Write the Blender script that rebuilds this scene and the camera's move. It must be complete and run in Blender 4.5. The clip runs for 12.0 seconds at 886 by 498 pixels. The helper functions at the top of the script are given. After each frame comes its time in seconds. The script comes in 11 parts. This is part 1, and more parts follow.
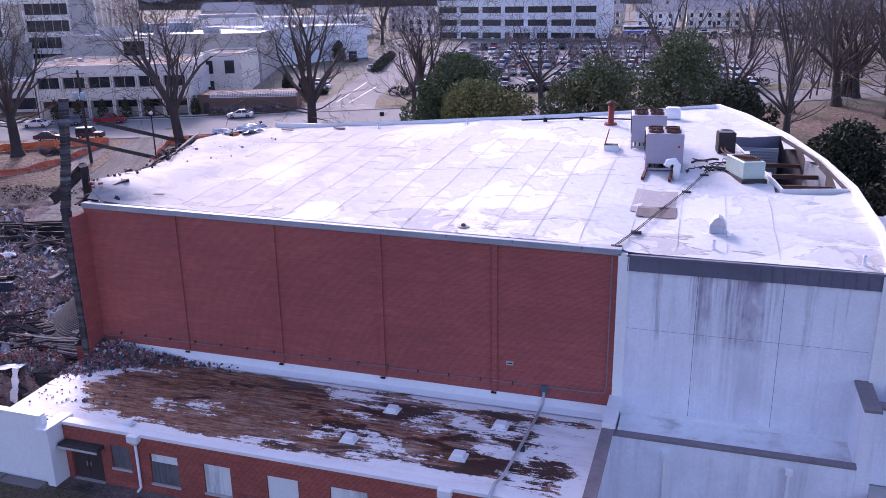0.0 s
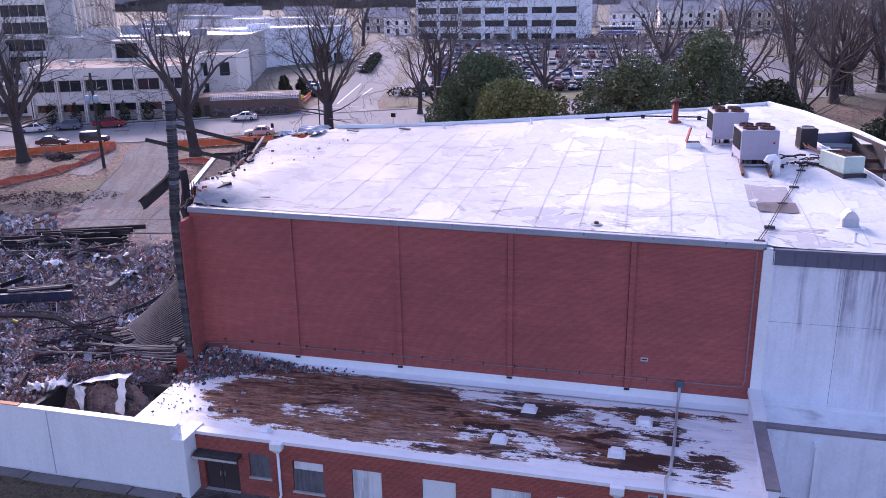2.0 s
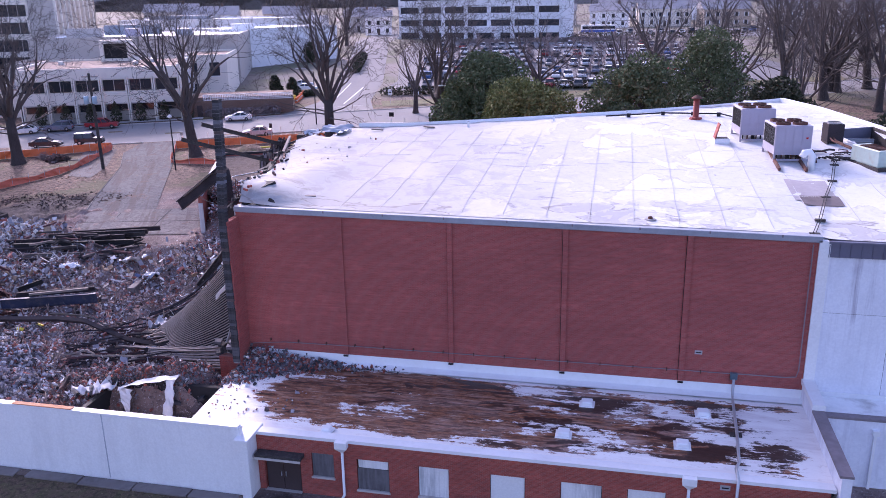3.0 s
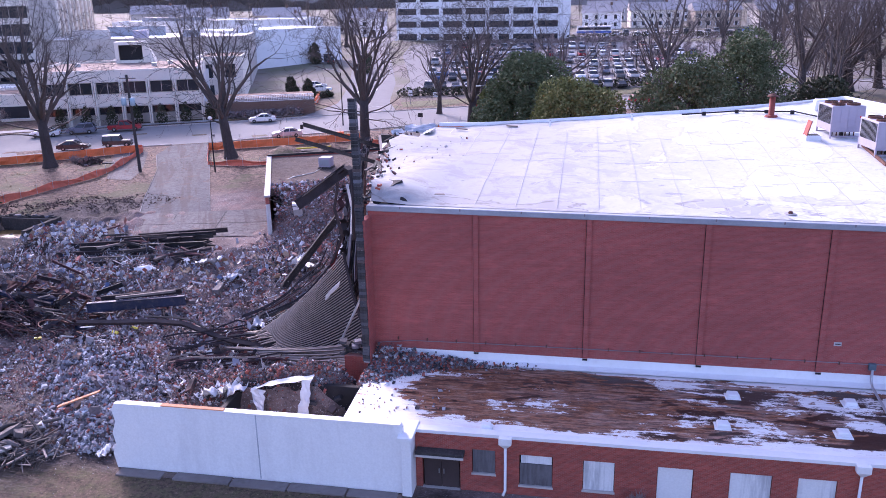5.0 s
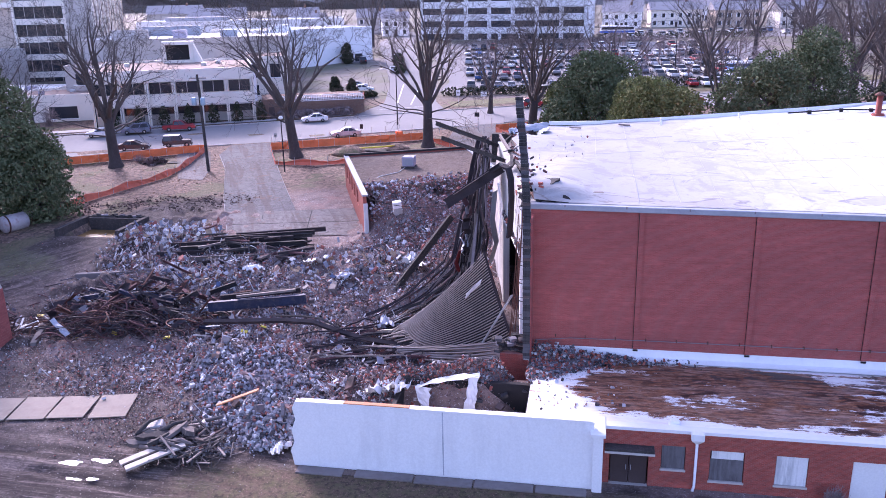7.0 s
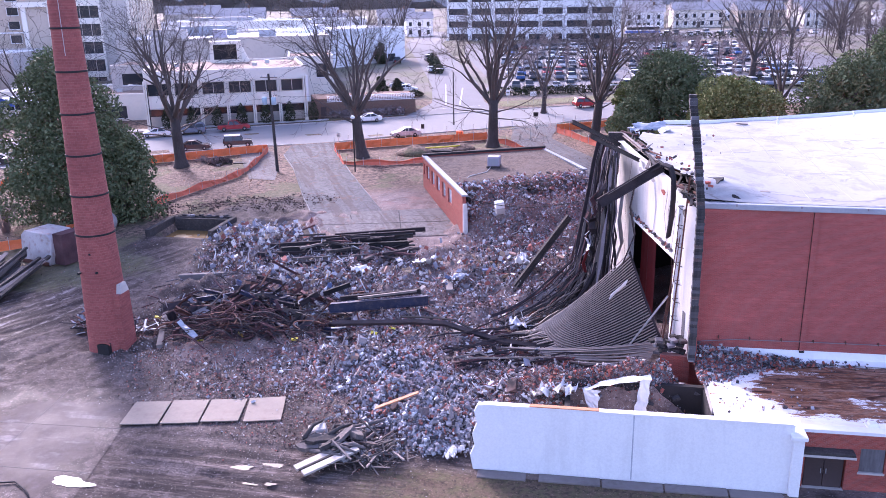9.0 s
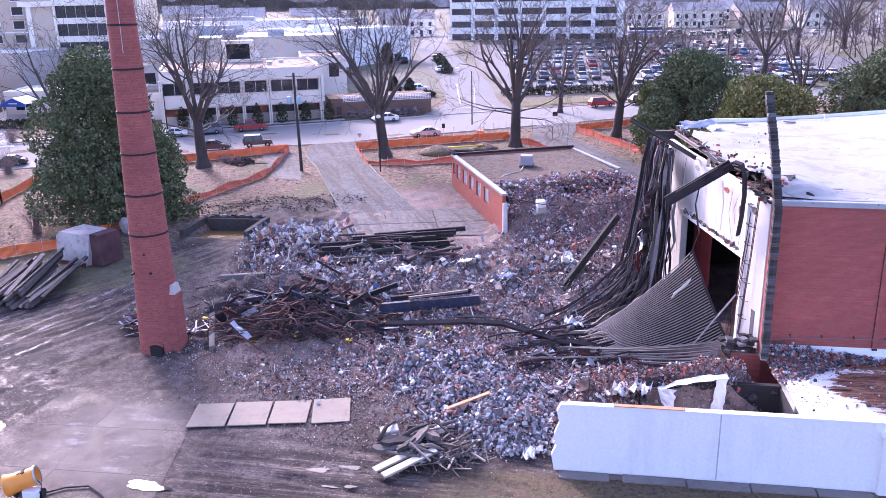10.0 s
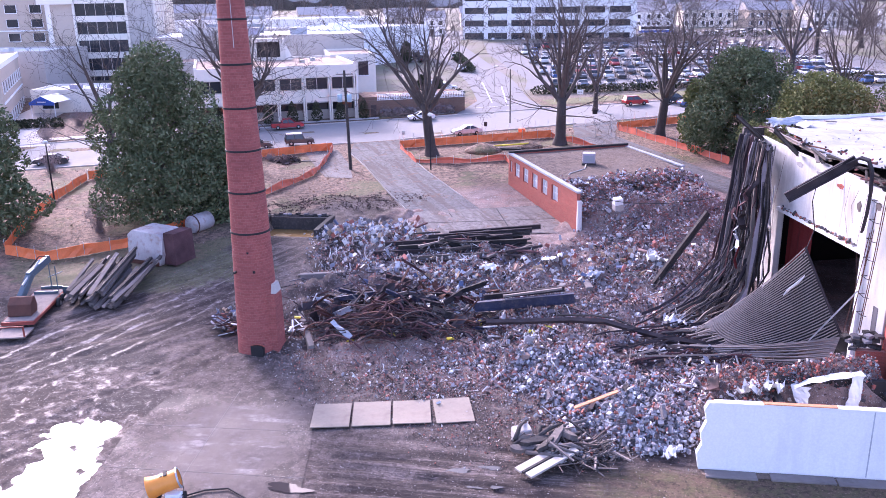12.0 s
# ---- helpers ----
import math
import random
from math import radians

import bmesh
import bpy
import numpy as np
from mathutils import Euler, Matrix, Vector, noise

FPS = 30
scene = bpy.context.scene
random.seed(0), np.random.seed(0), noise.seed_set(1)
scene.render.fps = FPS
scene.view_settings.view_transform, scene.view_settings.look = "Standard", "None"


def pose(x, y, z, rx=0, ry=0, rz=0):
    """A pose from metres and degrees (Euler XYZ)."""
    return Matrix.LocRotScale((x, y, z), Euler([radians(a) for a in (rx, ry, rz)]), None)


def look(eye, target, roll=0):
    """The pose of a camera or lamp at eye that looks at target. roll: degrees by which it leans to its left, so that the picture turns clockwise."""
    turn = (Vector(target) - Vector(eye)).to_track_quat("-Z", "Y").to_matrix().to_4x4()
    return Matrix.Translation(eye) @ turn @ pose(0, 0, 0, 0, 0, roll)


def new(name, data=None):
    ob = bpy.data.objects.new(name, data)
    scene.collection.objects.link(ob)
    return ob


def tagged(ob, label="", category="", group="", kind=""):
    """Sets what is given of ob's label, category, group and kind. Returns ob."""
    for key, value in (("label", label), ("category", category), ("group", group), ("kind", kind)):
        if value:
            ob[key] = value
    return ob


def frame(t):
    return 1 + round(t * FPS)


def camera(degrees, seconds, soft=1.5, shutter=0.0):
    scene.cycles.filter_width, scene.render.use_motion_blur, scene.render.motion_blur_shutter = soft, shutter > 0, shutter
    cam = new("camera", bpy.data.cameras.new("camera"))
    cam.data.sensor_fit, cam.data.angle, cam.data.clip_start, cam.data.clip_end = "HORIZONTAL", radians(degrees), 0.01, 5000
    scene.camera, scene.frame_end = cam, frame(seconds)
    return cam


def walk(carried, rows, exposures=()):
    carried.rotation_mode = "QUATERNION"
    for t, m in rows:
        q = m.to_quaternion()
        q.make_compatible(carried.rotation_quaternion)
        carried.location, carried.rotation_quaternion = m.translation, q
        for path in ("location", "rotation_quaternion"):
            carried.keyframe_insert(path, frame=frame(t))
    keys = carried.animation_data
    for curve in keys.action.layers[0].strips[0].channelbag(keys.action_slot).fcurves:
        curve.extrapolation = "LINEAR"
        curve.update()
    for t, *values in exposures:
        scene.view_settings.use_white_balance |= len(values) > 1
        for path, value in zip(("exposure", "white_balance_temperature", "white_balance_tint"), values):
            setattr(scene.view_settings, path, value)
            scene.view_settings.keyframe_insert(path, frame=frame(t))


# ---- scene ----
cam = camera(56.8, 12.0, 0.85)
# seconds, x, y, z, yaw, pitch, roll
ROWS = [
    (0.0, 0.04, 0.02, 25.13, 18.04, -17.05, 0.90),
    (0.5, -2.44, -0.67, 25.12, 17.73, -17.02, 0.90),
    (1.0, -4.77, -1.32, 25.12, 17.13, -16.99, 0.93),
    (1.5, -7.10, -2.01, 25.13, 15.83, -17.00, 0.96),
    (2.0, -9.46, -2.63, 25.13, 14.71, -17.01, 0.97),
    (2.5, -11.73, -3.26, 25.09, 13.61, -17.04, 1.01),
    (4.5, -20.99, -5.64, 25.10, 10.75, -17.01, 1.05),
    (5.0, -23.50, -6.19, 25.11, 10.53, -16.98, 1.05),
    (5.5, -25.95, -6.80, 25.09, 10.39, -16.97, 1.07),
    (6.0, -28.41, -7.37, 25.15, 10.27, -16.98, 1.06),
    (6.5, -30.96, -7.89, 25.22, 10.21, -16.97, 1.07),
    (7.0, -33.54, -8.28, 25.25, 10.17, -16.99, 1.09),
    (9.0, -43.84, -9.33, 25.18, 9.92, -16.94, 1.06),
    (9.5, -46.37, -9.49, 25.13, 9.59, -16.91, 1.03),
    (10.0, -48.88, -9.69, 25.00, 9.14, -16.90, 1.01),
    (10.5, -51.25, -9.81, 24.89, 8.85, -16.93, 0.98),
    (11.0, -53.43, -9.99, 24.86, 8.65, -16.89, 0.94),
    (11.5, -55.42, -10.21, 24.85, 8.48, -16.89, 0.94),
    (12.0, -57.30, -10.39, 24.80, 8.34, -16.92, 0.92),
]
walk(cam, [(t, pose(x, y, z, 90 + pitch, roll, yaw)) for t, x, y, z, yaw, pitch, roll in ROWS],
     [(0.0, 0.99, 5950, 40), (2.5, 1.18, 5950, 40), (5.5, 1.5, 5850, 40), (9.5, 1.93, 5930, 40), (12.0, 2.06, 5970, 40)])

# ---- world, sun ----
SUN_AZ, SUN_EL = radians(-38), radians(29)  # azimuth from +y towards +x
world = bpy.data.worlds.new("world")
scene.world = world
world.use_nodes = True
wn = world.node_tree.nodes
sky = wn.new("ShaderNodeTexSky")
sky.sky_type = "NISHITA"
sky.sun_disc = False
sky.sun_elevation, sky.sun_rotation = SUN_EL, SUN_AZ
sky.air_density, sky.dust_density, sky.ozone_density = 1.0, 2.5, 1.5
wn["Background"].inputs["Strength"].default_value = 0.15
world.node_tree.links.new(sky.outputs["Color"], wn["Background"].inputs["Color"])
sun_data = bpy.data.lights.new("sun", "SUN")
sun_data.energy, sun_data.angle, sun_data.color = 1.5, radians(12), (1.0, 0.96, 0.92)
sun = new("sun", sun_data)
to_sun = Vector((math.sin(SUN_AZ) * math.cos(SUN_EL), math.cos(SUN_AZ) * math.cos(SUN_EL), math.sin(SUN_EL)))
sun.matrix_world = look(to_sun * 100, (0, 0, 0))

# ---- materials ----
class Nodes:
    """A short way to write a node material."""

    def __init__(self, name, rough=0.8, metal=0.0, spec=0.4):
        self.m = bpy.data.materials.new(name)
        self.m.use_nodes = True
        self.t = self.m.node_tree
        self.b = self.t.nodes["Principled BSDF"]
        self.b.inputs["Roughness"].default_value = rough
        self.b.inputs["Metallic"].default_value = metal
        self.b.inputs["Specular IOR Level"].default_value = spec

    def put(self, sock, v):
        if isinstance(v, bpy.types.NodeSocket):
            self.t.links.new(v, sock)
        elif isinstance(v, (tuple, list)) and len(v) == 3 and sock.type == "RGBA":
            sock.default_value = (*v, 1)
        else:
            sock.default_value = v

    def node(self, kind, out=0, op="", **ins):
        n = self.t.nodes.new(kind)
        if op:
            n.operation = op
        for k, v in ins.items():
            key = int(k[1:]) if k[0] == "i" and k[1:].isdigit() else k.replace("_", " ")
            self.put(n.inputs[key], v)
        return n.outputs[out]

    def coords(self, sx=1.0, sy=1.0, sz=1.0, kind="Object", turn=0.0):
        c = self.t.nodes.new("ShaderNodeTexCoord").outputs[kind]
        return self.node("ShaderNodeMapping", Vector=c, Scale=(sx, sy, sz), Rotation=(0, 0, turn))

    def grain(self, turn, along, across):
        """Coordinates stretched along a direction of the plan."""
        c = self.t.nodes.new("ShaderNodeTexCoord").outputs["Object"]
        r = self.node("ShaderNodeMapping", Vector=c, Rotation=(0, 0, -turn))
        return self.node("ShaderNodeMapping", Vector=r, Scale=(along, across, 1))

    def spot(self, x, y, cx, cy, rx, ry, wob=0.0):
        """1 inside an ellipse of the plan, with an uneven rim."""
        dx = self.math("DIVIDE", self.math("SUBTRACT", x, cx), rx)
        dy = self.math("DIVIDE", self.math("SUBTRACT", y, cy), ry)
        d = self.math("ADD", self.math("MULTIPLY", dx, dx), self.math("MULTIPLY", dy, dy))
        return self.ramp(self.math("ADD", d, wob), 1.15, 0.75, 0, 1)

    def noise(self, vec, scale, detail=4.0, rough=0.55, distort=0.0):
        return self.node("ShaderNodeTexNoise", 0, "", Vector=vec, Scale=scale, Detail=detail, Roughness=rough, Distortion=distort)

    def ramp(self, fac, lo, hi, a=0.0, b=1.0):
        return self.node("ShaderNodeMapRange", 0, "", Value=fac, From_Min=lo, From_Max=hi, To_Min=a, To_Max=b)

    def math(self, op, a, b=0.0):
        return self.node("ShaderNodeMath", 0, op, i0=a, i1=b)

    def mix(self, fac, a, b, blend="MIX"):
        n = self.t.nodes.new("ShaderNodeMix")
        n.data_type, n.blend_type = "RGBA", blend
        self.put(n.inputs[0], fac)
        self.put(n.inputs[6], a)
        self.put(n.inputs[7], b)
        return n.outputs[2]

    def colours(self, fac, stops):
        n = self.t.nodes.new("ShaderNodeValToRGB")
        n.color_ramp.interpolation = "CONSTANT"
        e = n.color_ramp.elements
        while len(e) < len(stops):
            e.new(0.5)
        for el, (p, c) in zip(e, stops):
            el.position, el.color = p, (*c, 1)
        self.put(n.inputs[0], fac)
        return n.outputs[0]

    def xyz(self, kind="Object"):
        c = self.t.nodes.new("ShaderNodeTexCoord").outputs[kind]
        n = self.t.nodes.new("ShaderNodeSeparateXYZ")
        self.t.links.new(c, n.inputs[0])
        return n.outputs[0], n.outputs[1], n.outputs[2]

    def done(self, colour, height=None, bump=0.2, dist=0.05, rough=None):
        self.put(self.b.inputs["Base Color"], colour)
        if rough is not None:
            self.put(self.b.inputs["Roughness"], rough)
        if height is not None:
            self.put(self.b.inputs["Normal"], self.node("ShaderNodeBump", Strength=bump, Distance=dist, Height=height))
        return self.m


def plain(name, col, rough=0.7, var=0.2, scale=2.0, bump=0.15, metal=0.0, grime=0.0, grime_col=(0.05, 0.045, 0.04), spec=0.4, stretch=(1, 1, 1)):
    """A painted, stony or metal surface with variation at two scales and some grime."""
    n = Nodes(name, rough, metal, spec)
    v = n.coords(*stretch)
    big, fine = n.noise(v, scale * 0.25, 3), n.noise(v, scale * 4, 5)
    both = n.math("ADD", n.math("MULTIPLY", big, 0.6), n.math("MULTIPLY", fine, 0.4))
    dark = tuple(c * (1 - var) for c in col)
    light = tuple(min(1, c * (1 + var)) for c in col)
    c = n.mix(n.ramp(both, 0.3, 0.7), dark, light)
    if grime:
        c = n.mix(n.ramp(n.noise(v, scale, 6, 0.65), 0.5, 0.75, 0, grime), c, grime_col)
    return n.done(c, fine, bump, 0.03, n.ramp(big, 0.3, 0.7, max(0.02, rough - 0.1), min(1, rough + 0.1)))


def bricks(name, a, b, mortar, dirt, dirt_amount=0.5, row=0.068, width=0.21, soot=0.0):
    n = Nodes(name, 0.85, 0, 0.25)
    x, y, z = n.xyz()
    u = n.math("ADD", x, y)
    vec = n.node("ShaderNodeCombineXYZ", X=u, Y=z)
    bt = n.t.nodes.new("ShaderNodeTexBrick")
    for k, v in (("Vector", vec), ("Color1", a), ("Color2", b), ("Mortar", mortar), ("Scale", 1.0), ("Mortar Size", 0.006), ("Mortar Smooth", 0.3), ("Bias", 0.0), ("Brick Width", width), ("Row Height", row)):
        n.put(bt.inputs[k], v)
    big = n.noise(n.coords(0.35, 0.35, 0.8), 0.6, 6, 0.6)
    mid = n.noise(n.coords(0.6, 0.6, 2.0), 1.5, 6, 0.7)
    c = n.mix(n.ramp(big, 0.4, 0.75, 0, dirt_amount), bt.outputs["Color"], dirt)
    c = n.mix(n.ramp(mid, 0.52, 0.75, 0, 0.35), c, tuple(min(1, q * 1.7) for q in a))
    courses = n.noise(n.coords(0.2, 0.2, 8.0), 1.8, 3, 0.6)
    c = n.mix(n.ramp(courses, 0.46, 0.34, 0, 0.3), c, tuple(q * 0.6 for q in a))
    c = n.mix(n.ramp(courses, 0.56, 0.68, 0, 0.2), c, tuple(min(1, q * 1.4) for q in a))
    if soot:
        c = n.mix(n.ramp(n.noise(n.coords(), 0.8, 6), 0.4, 0.6, 0, soot), c, (0.02, 0.018, 0.017))
    return n.done(c, bt.outputs["Fac"], -0.4, 0.01)


def streaked(name, col, streak, amount, along=0.05, grime=0.4, wide=0.9):
    """Painted wall with rain streaks running down it, broad ones and thin ones."""
    n = Nodes(name, 0.75, 0, 0.3)
    s = n.noise(n.coords(wide, wide, along), 1.6, 7, 0.68, 0.15)
    w = n.noise(n.coords(wide * 0.35, wide * 0.35, along * 0.6), 1.3, 3, 0.5)
    s2 = n.noise(n.coords(0.3, 0.3, 0.25), 1.2, 5, 0.6)
    f = n.math("MULTIPLY", n.ramp(n.math("ADD", n.math("MULTIPLY", s, 0.55), n.math("MULTIPLY", w, 0.45)), 0.485, 0.585), n.ramp(s2, 0.34, 0.58))
    fine = n.noise(n.coords(), 9, 6)
    c = n.mix(n.ramp(fine, 0.3, 0.7), tuple(q * 0.9 for q in col), col)
    c = n.mix(n.ramp(n.noise(n.coords(), 0.5, 7, 0.65), 0.45, 0.75, 0, grime), c, tuple(q * 0.7 for q in col))
    c = n.mix(n.math("MULTIPLY", f, amount), c, streak)
    return n.done(c, fine, 0.08, 0.02)


def run_down(name):
    """White painted concrete with dirt that has run down from the roof edge and from the joints."""
    n = Nodes(name, 0.75, 0, 0.3)
    x, y, z = n.xyz()
    u = n.math("ADD", x, n.math("MULTIPLY", y, 0.7))
    wob = n.noise(n.coords(0.5, 0.5, 0.5), 1.2, 3)
    vec = n.node("ShaderNodeCombineXYZ", X=n.math("ADD", u, n.math("MULTIPLY", wob, 0.15)), Y=n.math("MULTIPLY", z, 0.035))
    broad = n.node("ShaderNodeTexNoise", 0, "", Vector=vec, Scale=0.6, Detail=3.0, Roughness=0.5)
    thin = n.node("ShaderNodeTexNoise", 0, "", Vector=vec, Scale=3.6, Detail=5.0, Roughness=0.65)
    runs = n.math("ADD", n.math("MULTIPLY", broad, 0.6), n.math("MULTIPLY", thin, 0.4))
    blot = n.noise(n.coords(0.5, 0.5, 0.28), 0.7, 7, 0.65)
    f = n.math("MULTIPLY", n.math("MULTIPLY", n.ramp(runs, 0.485, 0.6), n.ramp(blot, 0.38, 0.56, 0.15, 1)), n.ramp(z, 7.9, 8.5, 0.3, 1))
    low = n.math("MULTIPLY", n.ramp(z, 8.6, 8.2, 0, 0.14), n.ramp(z, 4.0, 7.5, 0.2, 1))
    f = n.math("MAXIMUM", f, n.math("MULTIPLY", n.ramp(thin, 0.5, 0.66), low))
    fine = n.noise(n.coords(), 7, 6)
    c = n.mix(n.ramp(fine, 0.3, 0.7), (0.74, 0.755, 0.83), (0.83, 0.845, 0.91))
    c = n.mix(n.ramp(n.noise(n.coords(0.6, 0.6, 0.4), 0.5, 7, 0.65), 0.45, 0.7, 0, 0.45), c, (0.5, 0.5, 0.56))
    c = n.mix(n.math("MULTIPLY", f, 0.88), c, (0.2, 0.155, 0.235))
    return n.done(c, fine, 0.08, 0.02)


def island_mix(name, stops, rough=0.9, dust=(0.34, 0.29, 0.285)):
    """Broken pieces joined in one mesh: each piece takes its own colour."""
    n = Nodes(name, rough, 0, 0.2)
    r = n.t.nodes.new("ShaderNodeNewGeometry").outputs["Random Per Island"]
    c = n.colours(r, stops)
    v = n.coords()
    c = n.mix(n.ramp(n.noise(v, 1.4, 7, 0.7), 0.46, 0.66, 0.0, 0.22), c, dust)
    c = n.mix(n.ramp(n.noise(v, 0.35, 5, 0.6), 0.52, 0.66, 0, 0.25), c, (0.34, 0.17, 0.15))
    c = n.mix(n.ramp(n.noise(v, 7, 3), 0.54, 0.7, 0, 0.4), c, (0.05, 0.044, 0.046))
    return n.done(c, n.noise(v, 14, 3), 0.3, 0.02)


def object_mix(name, stops, rough=0.9, bump=0.3):
    n = Nodes(name, rough, 0, 0.25)
    r = n.t.nodes.new("ShaderNodeObjectInfo").outputs["Random"]
    v = n.coords()
    c = n.mix(n.ramp(n.noise(v, 6, 5), 0.4, 0.75, 0, 0.4), n.colours(r, stops), (0.12, 0.11, 0.11))
    return n.done(c, n.noise(v, 16, 3), bump, 0.02)


MT = {}
MT["brick_tall"] = bricks("brick_tall", (0.4, 0.097, 0.084), (0.32, 0.078, 0.069), (0.34, 0.17, 0.155), (0.21, 0.066, 0.062), 0.45)
MT["brick_low"] = bricks("brick_low", (0.42, 0.092, 0.068), (0.28, 0.064, 0.052), (0.36, 0.19, 0.16), (0.14, 0.045, 0.042), 0.5)
MT["brick_old"] = bricks("brick_old", (0.38, 0.1, 0.078), (0.3, 0.08, 0.065), (0.34, 0.16, 0.12), (0.22, 0.07, 0.06), 0.5)
MT["brick_chimney"] = bricks("brick_chimney", (0.34, 0.1, 0.088), (0.27, 0.075, 0.068), (0.4, 0.2, 0.17), (0.2, 0.06, 0.06), 0.5, 0.2, 0.34)
MT["white_wing"] = run_down("white_wing")
MT["white_wall"] = streaked("white_wall", (0.86, 0.855, 0.87), (0.4, 0.38, 0.4), 0.16, 0.12, 0.12)
MT["white_soot"] = streaked("white_soot", (0.66, 0.645, 0.645), (0.2, 0.165, 0.15), 0.4, 0.08, 0.4)
MT["white_trim"] = plain("white_trim", (0.8, 0.8, 0.82), 0.5, 0.06, 3, 0.05, grime=0.2, grime_col=(0.4, 0.38, 0.36))
MT["coping"] = plain("coping", (0.32, 0.335, 0.38), 0.5, 0.2, 2, 0.05, 0.0, 0.4, (0.16, 0.16, 0.18))
MT["coping_dark"] = plain("coping_dark", (0.24, 0.2, 0.22), 0.6, 0.3, 1.5, 0.1, 0.1, 0.6, (0.1, 0.075, 0.075))
MT["fascia"] = plain("fascia", (0.15, 0.15, 0.21), 0.5, 0.12, 2, 0.04, 0.2, 0.3)
MT["galvanised"] = plain("galvanised", (0.52, 0.53, 0.56), 0.45, 0.15, 3, 0.05, 0.6, 0.25, (0.25, 0.2, 0.17))
MT["hvac"] = plain("hvac", (0.36, 0.335, 0.41), 0.5, 0.08, 2, 0.03, 0.1, 0.25, (0.22, 0.18, 0.16))
MT["hvac_green"] = plain("hvac_green", (0.42, 0.52, 0.48), 0.55, 0.1, 2, 0.03, 0.1, 0.3, (0.3, 0.14, 0.07))
MT["rust"] = plain("rust", (0.125, 0.055, 0.042), 0.85, 0.4, 4, 0.3, 0.2, 0.4, (0.06, 0.03, 0.025))
MT["rust_dark"] = plain("rust_dark", (0.1, 0.052, 0.056), 0.92, 0.45, 4, 0.3, 0.0, 0.4, (0.03, 0.022, 0.023), 0.15)
MT["deck_rib"] = plain("deck_rib", (0.3, 0.25, 0.225), 0.6, 0.3, 3, 0.1, 0.2, 0.5, (0.14, 0.085, 0.065))
MT["rust_red"] = plain("rust_red", (0.28, 0.06, 0.045), 0.7, 0.3, 4, 0.2, 0.1, 0.3)
MT["char_steel"] = plain("char_steel", (0.044, 0.037, 0.042), 0.9, 0.45, 4, 0.25, 0.0, 0.35, (0.07, 0.035, 0.025), 0.15)
MT["deck_steel"] = plain("deck_steel", (0.24, 0.2, 0.18), 0.6, 0.3, 3, 0.1, 0.3, 0.4, (0.09, 0.055, 0.04))
MT["blue_steel"] = plain("blue_steel", (0.028, 0.034, 0.07), 0.65, 0.4, 2, 0.1, 0.1, 0.7, (0.13, 0.1, 0.09))
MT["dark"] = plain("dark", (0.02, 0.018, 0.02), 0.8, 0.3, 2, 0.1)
MT["dark_red"] = plain("dark_red", (0.16, 0.02, 0.02), 0.9, 0.3, 2, 0.2)
MT["concrete"] = plain("concrete", (0.36, 0.34, 0.34), 0.9, 0.22, 1.5, 0.25, 0, 0.45, (0.13, 0.12, 0.12))
MT["concrete_light"] = plain("concrete_light", (0.5, 0.46, 0.44), 0.9, 0.16, 1.2, 0.2, 0, 0.4, (0.24, 0.19, 0.17))
# pale base colour paints the sky's reflection in the panes
MT["pane_pale"] = plain("pane_pale", (0.55, 0.57, 0.6), 0.25, 0.35, 1.5, 0.02, 0, 0.4, (0.06, 0.07, 0.08))
MT["rubble_burnt"] = island_mix("rubble_burnt", [(0.0, (0.12, 0.115, 0.125)), (0.3, (0.24, 0.235, 0.26)), (0.48, (0.05, 0.046, 0.05)), (0.62, (0.3, 0.09, 0.07)), (0.84, (0.36, 0.13, 0.1)), (0.93, (0.5, 0.49, 0.5))], 0.9, (0.13, 0.105, 0.105))
MT["slab"] = plain("slab", (0.19, 0.165, 0.16), 0.9, 0.35, 1.0, 0.2, 0, 0.8, (0.13, 0.1, 0.09))
MT["road"] = plain("road", (0.225, 0.214, 0.214), 0.9, 0.14, 0.4, 0.15, 0, 0.3, (0.16, 0.15, 0.155))
MT["lot"] = plain("lot", (0.17, 0.163, 0.17), 0.85, 0.2, 0.3, 0.15, 0, 0.4, (0.12, 0.11, 0.115))
MT["marking"] = plain("marking", (0.7, 0.7, 0.7), 0.7, 0.15, 3, 0.05, 0, 0.4, (0.3, 0.3, 0.3))
MT["wood_old"] = plain("wood_old", (0.27, 0.22, 0.2), 0.9, 0.35, 5, 0.4, 0, 0.5, (0.09, 0.07, 0.06))
MT["wood_white"] = plain("wood_white", (0.46, 0.41, 0.37), 0.75, 0.15, 4, 0.2, 0, 0.5, (0.25, 0.2, 0.16))
MT["wood_char"] = plain("wood_char", (0.05, 0.043, 0.042), 0.9, 0.5, 5, 0.5, 0, 0.4, (0.16, 0.13, 0.12))
MT["plank_orange"] = plain("plank_orange", (0.5, 0.23, 0.12), 0.8, 0.2, 4, 0.2)
MT["plate"] = plain("plate", (0.27, 0.222, 0.18), 0.85, 0.2, 1.5, 0.2, 0, 0.75, (0.17, 0.12, 0.105))
MT["netting"] = plain("netting", (0.85, 0.2, 0.07), 0.6, 0.2, 3, 0.2)
MT["netting_faded"] = plain("netting_faded", (0.7, 0.17, 0.1), 0.7, 0.3, 3, 0.3, 0, 0.4, (0.25, 0.15, 0.12))
MT["orange_paint"] = plain("orange_paint", (0.85, 0.3, 0.05), 0.4, 0.08, 2, 0.02, 0, 0.2)
MT["yellow_paint"] = plain("yellow_paint", (0.75, 0.6, 0.06), 0.5, 0.1, 2, 0.02)
